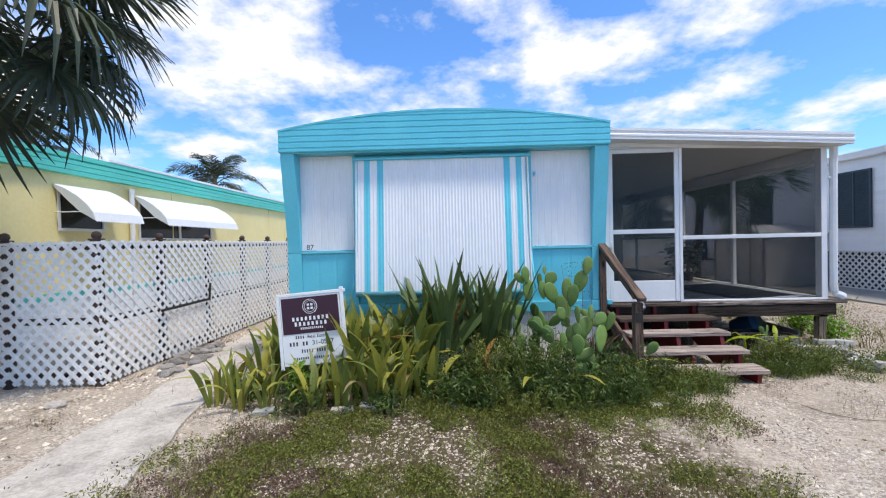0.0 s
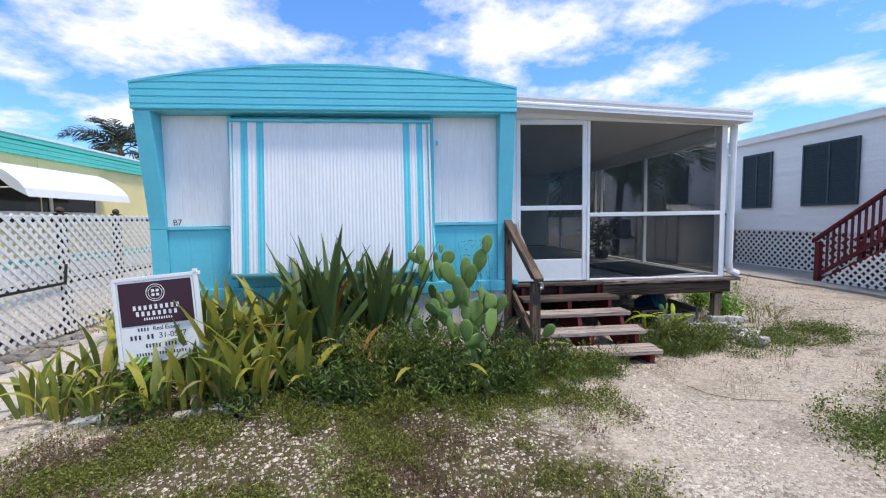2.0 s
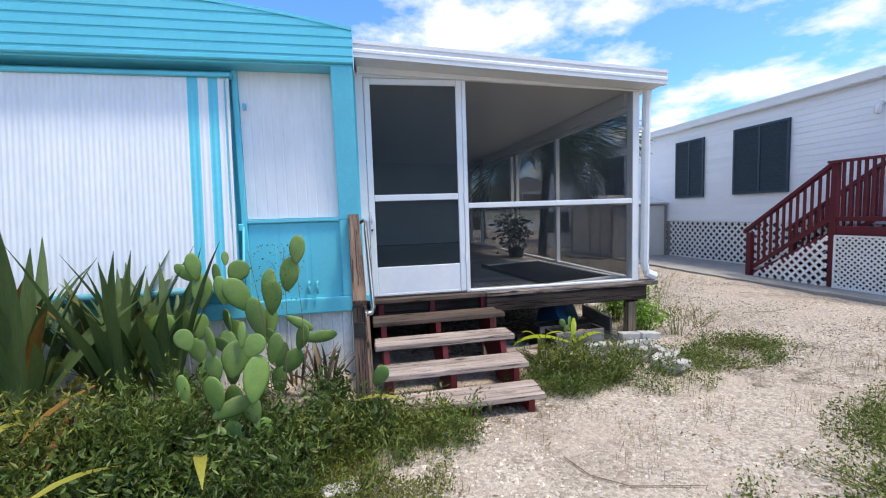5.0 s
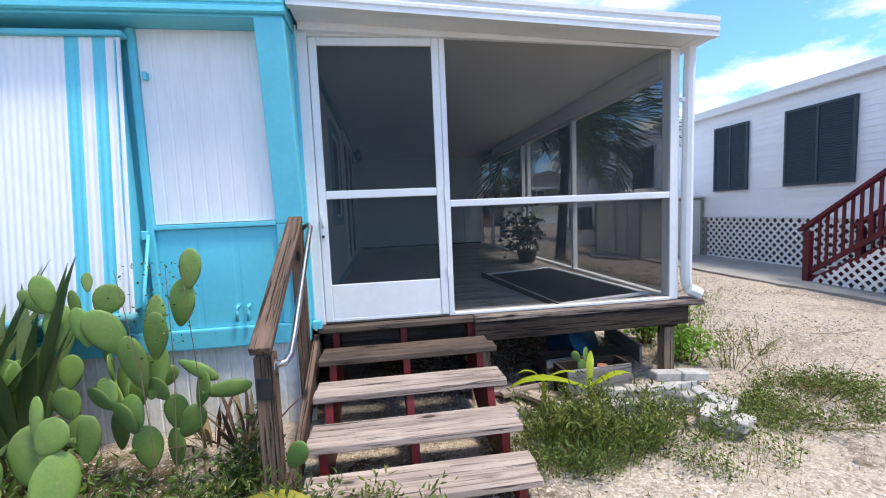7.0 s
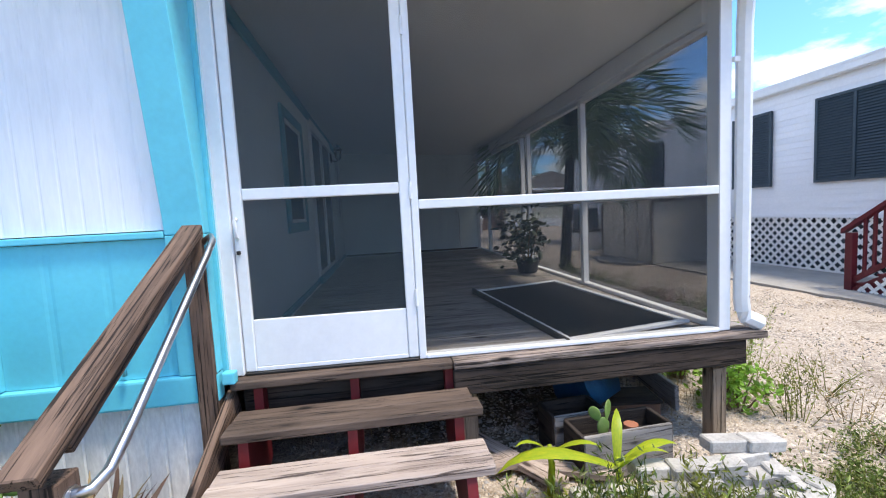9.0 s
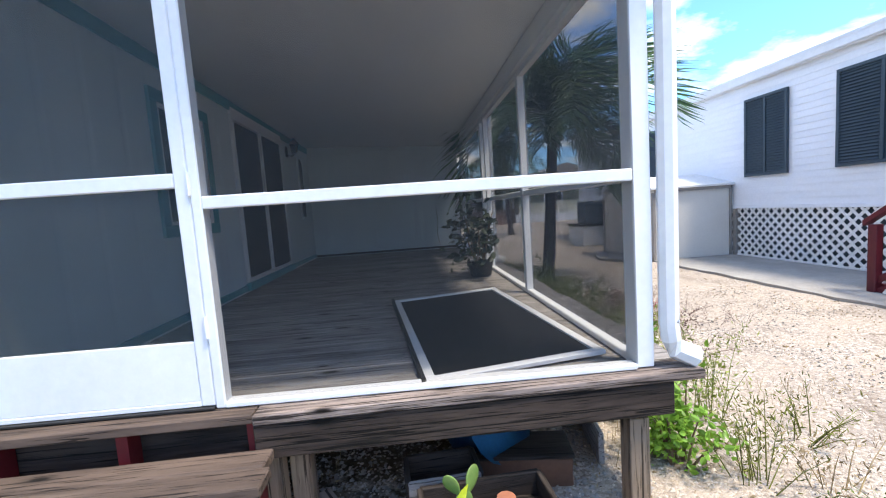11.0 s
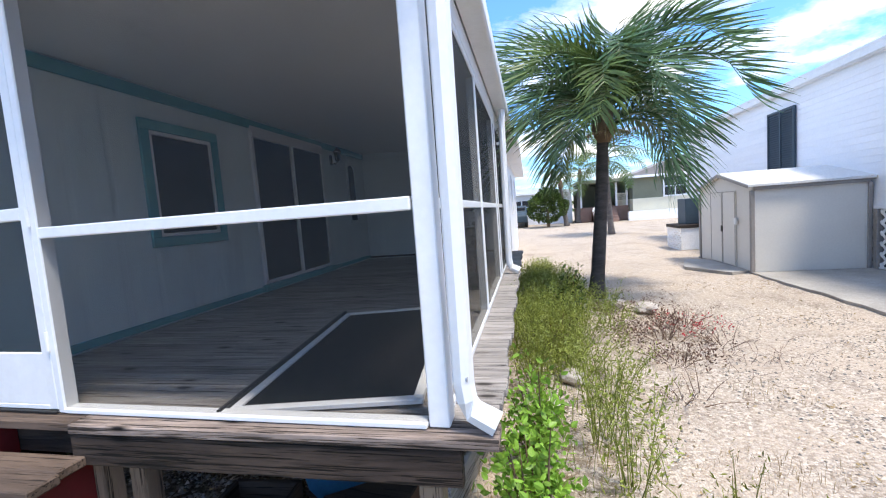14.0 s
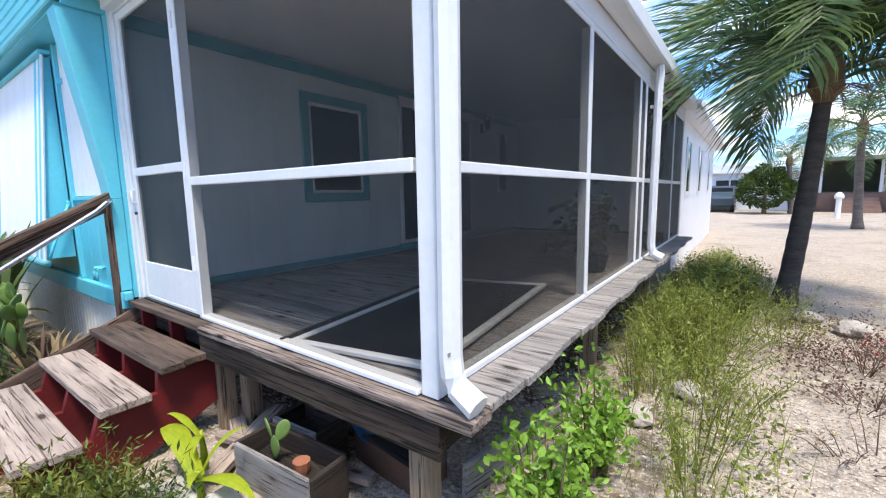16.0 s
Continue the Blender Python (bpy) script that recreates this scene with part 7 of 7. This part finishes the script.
weeds("leaf_litter", scatter(2600, 2.2, 8.8, 1.6, 11.5, lambda x, y: patchy(x, y, 0.9, -0.2, 0.4, 44.0)), STRAW, "brown leaf litter scattered on the drive", (0.012, 0.035), 0.012, 2, "leaf litter", 0.4)
weeds("fence_litter", scatter(1500, -5.6, -2.2, 1.5, 7.5, lambda x, y: off_path(x, y) * patchy(x, y, 1.1, -0.1, 0.4, 46.0)), REDDISH, "dry brown litter along the fence", (0.012, 0.035), 0.02, 3, "leaf litter", 0.35)
# thin dead stalks on the drive
for cx, cy, n, h in ((6.1, 4.2, 26, 0.34), (6.9, 7.9, 26, 0.16), (6.4, 8.6, 14, 0.26), (4.0, 2.2, 14, 0.2)):
    bm = bmesh.new()
    for i in range(n):
        a = NR.uniform(0, 2 * math.pi)
        x, y = cx + NR.normal(0, 0.22), cy + NR.normal(0, 0.22)
        hh = h * NR.uniform(0.5, 1.1)
        tube([(x, y, -0.01), (x + 0.05 * math.cos(a), y + 0.05 * math.sin(a), hh * 0.6), (x + 0.18 * math.cos(a), y + 0.14 * math.sin(a), hh)], [0.0018, 0.0014, 0.0008], 4, bm, cap=False)
        if i % 2:
            tube([(x + 0.04 * math.cos(a), y + 0.04 * math.sin(a), hh * 0.5), (x + 0.10 * math.cos(a + 1), y + 0.10 * math.sin(a + 1), hh * 0.85)], [0.002, 0.001], 4, bm, cap=False)
    whole("dead_stalks", bm, STRAW if cy < 5 else REDDISH, "thin dead brown weed stalks standing on gravel", "dead weed", "dead stalks on the drive", kind="stuff")
for k, pts in enumerate((((3.05, 3.75), (3.10, 3.55), (3.25, 3.42), (3.5, 3.35), (3.62, 3.32)), ((7.3, 5.0), (7.55, 4.95), (7.8, 5.05)), ((6.9, 6.2), (7.2, 6.1), (7.6, 6.15)), ((3.9, 1.9), (4.2, 1.8), (4.4, 1.95)), ((7.9, 7.2), (8.2, 7.05)))):
    bm = tube([(x, y, ground_z(x, y) + 0.010) for x, y in pts], [0.003] + [0.0028] * (len(pts) - 2) + [0.001], 5)
    for x, y in pts[1:-1]:
        tube([(x, y, ground_z(x, y) + 0.01), (x + 0.05, y - 0.03, ground_z(x, y) + 0.02)], [0.002, 0.001], 4, bm)
    whole("dead_twig", bm, FIBRE, "dry dead twig lying on the sand", "twig", "twigs on the sand")


def stone_field(name, n, x0, x1, y0, y1, keep, size, mat, label):
    b = scatter(n, x0, x1, y0, y1, keep)
    n = len(b)
    octa = np.array([(1, 0, 0), (0, 1, 0), (-1, 0, 0), (0, -1, 0), (0, 0, 0.75), (0, 0, -0.6)], float)
    fc = ((0, 1, 4), (1, 2, 4), (2, 3, 4), (3, 0, 4), (1, 0, 5), (2, 1, 5), (3, 2, 5), (0, 3, 5))
    s = size[0] + (size[1] - size[0]) * NR.rand(n) ** 3
    a = NR.uniform(0, 2 * math.pi, n)
    v = octa[None] * (1 + 0.45 * NR.uniform(-1, 1, (n, 6, 3))) * s[:, None, None]
    x = v[:, :, 0] * np.cos(a)[:, None] - v[:, :, 1] * np.sin(a)[:, None]
    y = v[:, :, 0] * np.sin(a)[:, None] + v[:, :, 1] * np.cos(a)[:, None]
    v = np.stack([x, y, v[:, :, 2]], 2) + b[:, None, :]
    f = [tuple(i * 6 + k for k in q) for i in range(n) for q in fc]
    return from_lists(name, v.reshape(-1, 3).tolist(), f, mat, label, "gravel")


stone_field("yard_gravel", 10000, -2.6, 3.0, 1.2, 4.4, lambda x, y: 0.35 + 0.65 * patchy(x, y, 1.4, -0.1, 0.3, 30.0), (0.005, 0.018), STONE, "loose white shell gravel in the front yard")
stone_field("fence_gravel", 5000, -5.6, -2.2, 1.5, 7.5, lambda x, y: off_path(x, y) * (0.2 + 0.8 * patchy(x, y, 1.2, -0.2, 0.3, 31.0)), (0.006, 0.030), STONE, "loose rubble gravel along the lattice fence")
stone_field("drive_gravel", 11000, 2.2, 8.9, 1.6, 11.5, lambda x, y: (0.25 + 0.75 * patchy(x, y, 0.8, -0.2, 0.3, 33.0)) * (1.0 if y < 7 else 0.5), (0.005, 0.017), STONE, "loose shell gravel on the drive")
stone_field("dark_gravel", 5000, 4.9, 8.6, 4.0, 9.5, lambda x, y: patchy(x, y, 0.9, -0.2, 0.4, 52.0), (0.005, 0.014), ROCK, "darker stones mixed into the drive gravel")
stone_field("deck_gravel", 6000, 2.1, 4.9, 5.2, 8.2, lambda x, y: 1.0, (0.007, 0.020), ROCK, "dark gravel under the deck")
rock_me = []
for k in range(4):
    bm = bmesh.new()
    bmesh.ops.create_icosphere(bm, subdivisions=2, radius=1.0)
    for v in bm.verts:
        v.co *= 1 + 0.38 * noise.noise(v.co * 1.3 + Vector((k * 7, 0, 0))) + 0.18 * noise.noise(v.co * 3.5 + Vector((0, k * 5, 0)))
        v.co.z *= 0.62
    rock_me.append(to_mesh("rock", bm, ROCK))
for i in range(34):
    u = rg2.random()
    x, y = -3.62 + rg2.uniform(-0.16, 0.28), 4.75 + 1.6 * u
    s = rg2.uniform(0.03, 0.085)
    whole("rock", rock_me[i % 4], None, "rough dark coral rock beside the fence", "rock", "rocks along the fence", m=Matrix.Translation((x, y, s * 0.25)) @ pose(0, 0, 0, rg2.uniform(-15, 15), rg2.uniform(-15, 15), rg2.uniform(0, 360)) @ Matrix.Diagonal((s * 1.3, s, s, 1)))
pale = rock_me[0].copy()
pale.materials.clear()
pale.materials.append(SLAB)
for x, y, s in ((-3.86, 3.94, 0.07), (6.55, 9.75, 0.13), (6.25, 10.05, 0.10), (-4.6, 3.9, 0.05), (5.42, 7.5, 0.10), (5.2, 7.0, 0.09)):
    whole("pale_rock", pale, None, "pale limestone rock lying on gravel", "rock", m=Matrix.Translation((x, y, s * 0.3)) @ pose(0, 0, 0, 5, -8, x * 90) @ Matrix.Diagonal((s * 1.3, s, s, 1)))

# young banana plants before the deck
def banana(x, y, z0, leaves, label):
    t = thing("banana_plant", (x, y, z0), label, "banana plant")
    part("stem", tube([(x, y, z0 - 0.02), (x + 0.01, y, z0 + 0.12), (x, y, z0 + 0.24)], [0.022, 0.018, 0.010], 8), BANANA, t, "", None, True)
    for az, tilt, L in leaves:
        part("leaf", to_mesh("leaf", strap_leaf(L, L * 0.17, 0.9, sections=8, channel=-0.3), BANANA, True), None, t, "", Matrix.Translation((x, y, z0 + 0.20)) @ pose(0, 0, 0, 0, 0, az) @ pose(0, 0, 0, 0, tilt, 0))


banana(3.83, 5.06, 0.0, ((172, 66, 0.62), (8, 62, 0.40), (330, 40, 0.26), (60, 22, 0.30)), "young yellow-green banana plant before the deck")
banana(3.55, 5.20, 0.02, ((200, 40, 0.25), (330, 50, 0.28)), "small yellow-green banana shoot beside the steps")

# ---- potted plant inside the porch ----
pp = thing("porch_plant", (4.53, 8.25, 0.655), "leafy green plant in a black pot beside the screen", "plant")
bm = bmesh.new()
stems = []
for i in range(7):
    a = i * 0.9
    tip = Vector((4.53 + 0.16 * math.cos(a), 8.25 + 0.2 * math.sin(a), 0.655 + 0.42 + 0.10 * (i % 4) + (0.26 if i == 0 else 0)))
    tube([(4.53, 8.25, 0.64), Vector((4.53, 8.25, 0.66)).lerp(tip, 0.5), tip], [0.012, 0.008, 0.004], 6, bm)
    stems.append(tip)
part("stem", bm, FIBRE, pp)
part("pot", tube([(4.53, 8.25, 0.656), (4.53, 8.25, 0.67), (4.53, 8.25, 0.80), (4.53, 8.25, 0.82)], [0.10, 0.115, 0.14, 0.15], 14), BLACK, pp, "black plastic pot", None, True)
b = np.array([(s.x + q[0], s.y + q[1], s.z - 0.12 + q[2]) for s in stems for q in NR.normal(0, 0.11, (46, 3))])
b[:, 2] = np.maximum(b[:, 2], 0.72)
b[:, 0] = np.minimum(b[:, 0], 4.66)
hd = up_ish(len(b), 0.2)
hd[:, 0] = -np.abs(hd[:, 0]) * 0.5
hd[:, 2] -= 0.4
v, f = leaf_cloud(b, hd, NR.uniform(0.07, 0.13, len(b)), 0.55)
me = bpy.data.meshes.new("foliage")
me.from_pydata(v, [], f)
me.materials.append(PALM_GREY)
part("foliage", me, None, pp)

# ---- palms ----
def fan_leaf(petiole, radius, count, droop, spread_deg, mat):
    """A palmate leaf along +x: petiole, then folded segments with hanging tips."""
    bm = bmesh.new()
    tube([(0, 0, 0), (petiole * 0.5, 0, 0.06 * petiole), (petiole, 0, 0)], [0.016, 0.012, 0.008], 5, bm)
    for i in range(count):
        a = radians(spread_deg) * (i / (count - 1) - 0.5)
        L = radius * (0.72 + 0.28 * math.cos(a * 0.6)) * (1 + 0.05 * math.sin(i * 5.3))
        d = Vector((math.cos(a), math.sin(a), 0))
        s = Vector((-math.sin(a), math.cos(a), 0))
        rows = []
        for t, w in ((0.0, 0.006), (0.45, 0.030), (0.75, 0.022), (1.0, 0.002)):
            p = Vector((petiole, 0, 0)) + d * L * (t - 0.25 * droop * t ** 3) + Vector((0, 0, -droop * L * t ** 2.4 * (0.55 + 0.25 * math.sin(i * 2.9)) + 0.10 * math.sin(a) ** 2 * t))
            rows.append([bm.verts.new(p - s * w + Vector((0, 0, 0.012 * (t > 0)))), bm.verts.new(p), bm.verts.new(p + s * w + Vector((0, 0, 0.012 * (t > 0))))])
        for r0, r1 in zip(rows, rows[1:]):
            for k in range(2):
                bm.faces.new((r0[k], r0[k + 1], r1[k + 1], r1[k]))
    return to_mesh("frond", bm, mat)


def feather_leaf(length, leaflets, leaf_len, droop, mat, wide=0.020, hang=0.42):
    """A pinnate leaf along +x, arching down, with hanging leaflets."""
    bm = bmesh.new()
    def at(t):
        return Vector((length * (t - 0.22 * t ** 3), 0, length * (0.30 * t - droop * t ** 2.3)))
    tube([at(t / 7) for t in range(8)], [0.025 - 0.003 * t for t in range(8)], 5, bm)
    for i in range(leaflets):
        t = 0.15 + 0.84 * i / leaflets
        p, q = at(t), (at(min(1, t + 0.03)) - at(t - 0.03)).normalized()
        for sgn in (-1, 1):
            L = leaf_len * math.sin(math.pi * (0.18 + 0.78 * t)) ** 0.7
            d = (q * (0.55 + 0.2 * math.sin(i * 4.1)) + Vector((0, sgn, 0)) * 0.75 + Vector((0, 0, 0.15 + 0.28 * math.sin(i * 2.3 + sgn)))).normalized()
            w = q * wide
            r = [(p, 0.5), (p + d * L * 0.45 - Vector((0, 0, hang * 0.14 * L)), 1.0), (p + d * L * 0.72 - Vector((0, 0, hang * 0.45 * L)), 0.8), (p + d * L * 0.86 - Vector((0, 0, hang * 0.9 * L)), 0.08)]
            rows = [(bm.verts.new(c - w * k), bm.verts.new(c + w * k)) for c, k in r]
            for a, b in zip(rows, rows[1:]):
                bm.faces.new((a[0], a[1], b[1], b[0]))
    return to_mesh("frond", bm, mat)


def palm(name, base, top, r0, r1, fronds, count, elev, label, trunk_mat, seed, frond_scale=1.0, boss=0.16):
    r = random.Random(seed)
    t = thing(name, base, label, "palm tree")
    base, top = Vector(base), Vector(top)
    pts, rad = [], []
    n = 22
    for i in range(n + 1):
        u = i / n
        p = base.lerp(top, u) + Vector((0.10 * (top - base).x * math.sin(u * math.pi), 0.06 * math.sin(u * 2.2), 0))
        pts.append(p)
        rad.append((r0 + (r1 - r0) * u) * (1 + 0.05 * (i % 2) + (0.35 * (1 - u * 8) if u < 0.125 else 0)))
    part("trunk", tube(pts, rad, 14), trunk_mat, t, "", None, True)
    part("crown_boss", tube([top - Vector((0, 0, 0.15)), top, top + Vector((0, 0, 0.25)), top + Vector((0, 0, 0.55))], [r1 * 1.05, boss, boss * 0.9, 0.03], 10), FIBRE, t, "fibrous leaf bases", None, True)
    for i in range(count):
        u = (i + 0.5) / count
        az = i * 137.5 + r.uniform(-12, 12)
        el = elev[0] + (elev[1] - elev[0]) * u + r.uniform(-7, 7)
        s = frond_scale * r.uniform(0.88, 1.1)
        m = Matrix.Translation(top + Vector((0, 0, 0.42 * (1 - u)))) @ pose(0, 0, 0, 0, 0, az) @ pose(0, 0, 0, r.uniform(-25, 25), -el, 0) @ Matrix.Diagonal((s, s, s, 1))
        part("frond", fronds[i % len(fronds)], None, t, "", m)
    return t


def arched_leaf(length, leaflets, leaf_len, rise, curl, mat, wide=0.028):
    """A pinnate leaf that leaves the crown at the angle rise and curls over until its end hangs; leaflets droop from both sides."""
    bm = bmesh.new()
    pts, p = [Vector((0, 0, 0))], Vector((0, 0, 0))
    n = 14
    for i in range(n):
        ang = rise - curl * ((i + 0.5) / n) ** 1.25
        p = p + Vector((math.cos(ang), 0, math.sin(ang))) * (length / n)
        pts.append(p.copy())
    tube(pts[::2], [0.024, 0.020, 0.016, 0.012, 0.009, 0.007, 0.005, 0.003], 5, bm)
    for i in range(leaflets):
        t = 0.14 + 0.85 * i / (leaflets - 1)
        k = min(n - 1, int(t * n))
        a = pts[k].lerp(pts[k + 1], t * n - k)
        q = (pts[k + 1] - pts[k]).normalized()
        up = Vector((-q.z, 0, q.x))
        for sgn in (-1, 1):
            L = leaf_len * (0.45 + 0.55 * math.sin(math.pi * min(1.0, 0.15 + 0.75 * t))) * (1 + 0.12 * math.sin(i * 3.7 + sgn))
            d = (q * (0.62 + 0.25 * t) + Vector((0, sgn * 0.72, 0)) + up * (0.28 + 0.22 * math.sin(i * 2.3 + sgn))).normalized()
            w = q * wide
            r = [(a, 0.45), (a + d * L * 0.40, 1.0), (a + d * L * 0.70 - Vector((0, 0, 0.16 * L)), 0.8), (a + d * L * 0.86 - Vector((0, 0, 0.46 * L)), 0.06)]
            rows = [(bm.verts.new(c - w * g), bm.verts.new(c + w * g)) for c, g in r]
            for lo, hi in zip(rows, rows[1:]):
                bm.faces.new((lo[0], lo[1], hi[1], hi[0]))
    return to_mesh("frond", bm, mat)


ARCH = [arched_leaf(L, 44, 0.72, 0.0, c, m, 0.023) for L, c, m in ((1.85, 2.1, PALM), (2.0, 2.4, PALM), (1.75, 2.7, PALM), (1.9, 2.3, PALM_LIGHT))]
palm("feather_palm", (6.08, 10.7, -0.03), (6.27, 10.65, 2.45), 0.105, 0.078, ARCH, 30, (90, 32), "tall palm with arching drooping leaves beside the porch", TRUNK_DARK, 4, 1.0)
bloom = thing("flower_stalk", (6.3, 10.6, 2.4), "dry brown branching flower stalk hanging under the palm crown", "flower stalk")
for k in range(5):
    a = radians(-150 + k * 52)
    bm = bmesh.new()
    end = Vector((6.29 + 0.36 * math.cos(a), 10.63 + 0.36 * math.sin(a), 2.36 + 0.05 * (k % 2)))
    tube([(6.28 + 0.07 * math.cos(a), 10.64 + 0.07 * math.sin(a), 2.36), end.lerp(Vector((6.28, 10.64, 2.55)), 0.45), end], [0.014, 0.010, 0.006], 5, bm)
    for i in range(14):
        q = Vector(NR.normal(0, 0.10, 3))
        tube([end.lerp(Vector((6.28, 10.64, 2.5)), NR.uniform(0, 0.5)), end + q * 0.6, end + q + Vector((0, 0, -0.05))], [0.004, 0.003, 0.002], 4, bm, cap=False)
    part("strand", bm, STRAW, bloom)
FANG = [fan_leaf(0.95, 1.0, 40, d, 260, PALM_GREY) for d in (0.6, 0.8, 0.95)]
palm("grey_thatch_palm", (-5.2, 4.15, -0.03), (-4.72, 4.15, 4.05), 0.13, 0.09, FANG, 36, (75, -42), "grey-green thatch palm standing by the fence", TRUNK_DARK, 9, 1.05)
COCO = [feather_leaf(2.3, 34, 0.62, d, m) for d, m in ((0.45, PALM_LIGHT), (0.62, PALM), (0.8, PALM_LIGHT))]
COCO_DARK = [feather_leaf(2.3, 36, 0.66, d, PALM_GREY, 0.03) for d in (0.45, 0.62, 0.8)]
palm("coconut_palm", (8.63, 23.4, -0.03), (8.5, 23.4, 3.1), 0.13, 0.10, COCO, 20, (70, -40), "young coconut palm with yellow leaf stalks across the drive", TRUNK, 12, 1.0)
palm("coconut_palm", (7.6, 33.0, -0.03), (7.3, 33.0, 2.6), 0.16, 0.10, COCO, 13, (70, -25), "small coconut palm beside the far house", TRUNK, 15, 0.9)
palm("coconut_palm", (8.6, 36.0, -0.03), (8.9, 36.0, 3.4), 0.16, 0.10, COCO, 13, (70, -25), "small coconut palm beside the far house", TRUNK, 18, 0.9)
palm("coconut_palm", (-14.4, 25.0, -0.03), (-14.2, 25.0, 5.1), 0.2, 0.12, COCO_DARK, 17, (65, -25), "coconut palm behind the yellow house", TRUNK_DARK, 22, 1.3)
palm("coconut_palm", (-17.0, 16.5, -0.03), (-16.7, 16.5, 5.6), 0.2, 0.12, COCO_DARK, 17, (65, -25), "coconut palm behind the yellow house", TRUNK_DARK, 25, 1.15)

hedge = thing("round_bush", (6.4, 33.0, 0), "dense rounded dark green bush by the road", "bush")
part("stem", tube([(6.4, 33.0, -0.02), (6.4, 33.0, 1.2)], [0.12, 0.05], 8), FIBRE, hedge)
n = 5200
d = NR.normal(size=(n, 3))
d /= np.linalg.norm(d, axis=1, keepdims=True)
d[:, 2] = np.abs(d[:, 2]) * NR.choice([1, -0.6], n, p=[0.75, 0.25])
rr = np.array([0.88 + 0.22 * noise.noise((a * 2.2, b * 2.2, c * 2.2)) for a, b, c in d]) * NR.uniform(0.8, 1.03, n)
b = np.array((6.4, 33.0, 1.15)) + d * rr[:, None] * np.array((1.35, 1.35, 1.45))
b[:, 2] = np.maximum(b[:, 2], 0.05)
v, f = leaf_cloud(b, d + NR.normal(0, 0.4, (n, 3)), NR.uniform(0.10, 0.2, n), 0.55)
me = bpy.data.meshes.new("foliage")
me.from_pydata(v, [], f)
me.materials.append(SHRUB)
part("foliage", me, None, hedge)

# distant tree line round the neighbourhood
def tree_line(n, r0, r1, a0, a1, h):
    a = NR.uniform(radians(a0), radians(a1), n)
    r = NR.uniform(r0, r1, n)
    hh = np.array([h * (0.55 + 0.6 * max(0, 0.5 + noise.noise((x * 9, 0, 2)))) for x in a])
    b = np.stack([r * np.sin(a), 8 + r * np.cos(a), NR.uniform(0.0, 1.0, n) ** 0.8 * hh], 1)
    return leaf_cloud(b, NR.normal(size=(n, 3)), NR.uniform(0.5, 1.2, n), 0.6)


v, f = tree_line(9000, 75, 95, 0, 360, 4.2)
from_lists("far_trees", v, f, SHRUB, "distant low green tree line", "trees")

# ---- yard sign ----
SM = Matrix.Translation((-1.43, 4.17, 0.655)) @ pose(0, 0, 0, -4, -4.5, 2)
sign = thing("yard_sign", (-1.43, 4.17, 0.0), "white framed yard sign with an aubergine upper panel", "sign")
part("sign_board", cuboid(-0.30, 0.30, -0.008, 0.008, -0.345, 0.345, 0.002), SIGN_WHITE, sign, "", SM)
part("upper_panel", cuboid(-0.285, 0.285, -0.0125, -0.0085, -0.03, 0.330), SIGN_DARK, sign, "aubergine panel", SM)
part("top_bar", cuboid(-0.33, 0.36, -0.014, 0.014, 0.348, 0.378, 0.003), SIGN_WHITE, sign, "", SM)
part("stake", cuboid(0.305, 0.340, -0.014, 0.014, -0.66, 0.40, 0.003), SIGN_WHITE, sign, "", SM)
part("stake", cuboid(-0.335, -0.304, -0.014, 0.014, -0.38, 0.347, 0.003), SIGN_WHITE, sign, "", SM)
seal = bmesh.new()
for r0, r1 in ((0.068, 0.074), (0.052, 0.056)):
    ring = [[seal.verts.new((r * math.cos(2 * math.pi * k / 28), -0.0142, 0.235 + r * math.sin(2 * math.pi * k / 28))) for k in range(28)] for r in (r0, r1)]
    for k in range(28):
        seal.faces.new((ring[0][k], ring[1][k], ring[1][(k + 1) % 28], ring[0][(k + 1) % 28]))
for dx, dz in ((-0.018, 0.252), (0.018, 0.252), (-0.018, 0.217), (0.018, 0.217)):
    box(seal, dx - 0.012, dx + 0.012, -0.0142, -0.0135, dz - 0.011, dz + 0.011)
part("seal", seal, SIGN_WHITE, sign, "round white emblem", SM)


def bars(name, z, h, x0, x1, mat, y, words):
    bm = bmesh.new()
    r = random.Random(int(z * 1000) + 77)
    x = x0
    for wlen in words:
        for k in range(wlen):
            w = (x1 - x0) / (sum(words) + len(words) - 1)
            box(bm, x + 0.1 * w, x + 0.62 * w, y, y + 0.001, z - h / 2, z + h / 2 * r.uniform(0.75, 1.0))
            x += w
        x += (x1 - x0) / (sum(words) + len(words) - 1)
    return part(name, bm, mat, sign, "", SM)


bars("text_bar", 0.118, 0.040, -0.19, 0.19, SIGN_WHITE, -0.0142, (9,))
bars("text_bar", 0.066, 0.040, -0.17, 0.17, SIGN_WHITE, -0.0142, (8,))
bars("text_bar", 0.020, 0.022, -0.11, 0.12, SIGN_WHITE, -0.0142, (12,))
bars("text_bar", -0.065, 0.030, -0.17, -0.075, INK, -0.0095, (4,))
lettering("sign_text", "Real Estate", 0.048, INK, SM @ Matrix.Translation((0.055, -0.0092, -0.065)) @ pose(0, 0, 0, 90, 0, 0), sign)
bars("text_bar", -0.130, 0.040, -0.235, -0.04, INK, -0.0095, (3, 2))
lettering("sign_text", "31-0577", 0.066, INK, SM @ Matrix.Translation((0.10, -0.0092, -0.130)) @ pose(0, 0, 0, 90, 0, 0), sign)
bars("text_bar", -0.205, 0.036, -0.12, 0.13, INK, -0.0095, (5, 4))
bars("text_bar", -0.275, 0.026, -0.20, 0.20, INK, -0.0095, (18,))
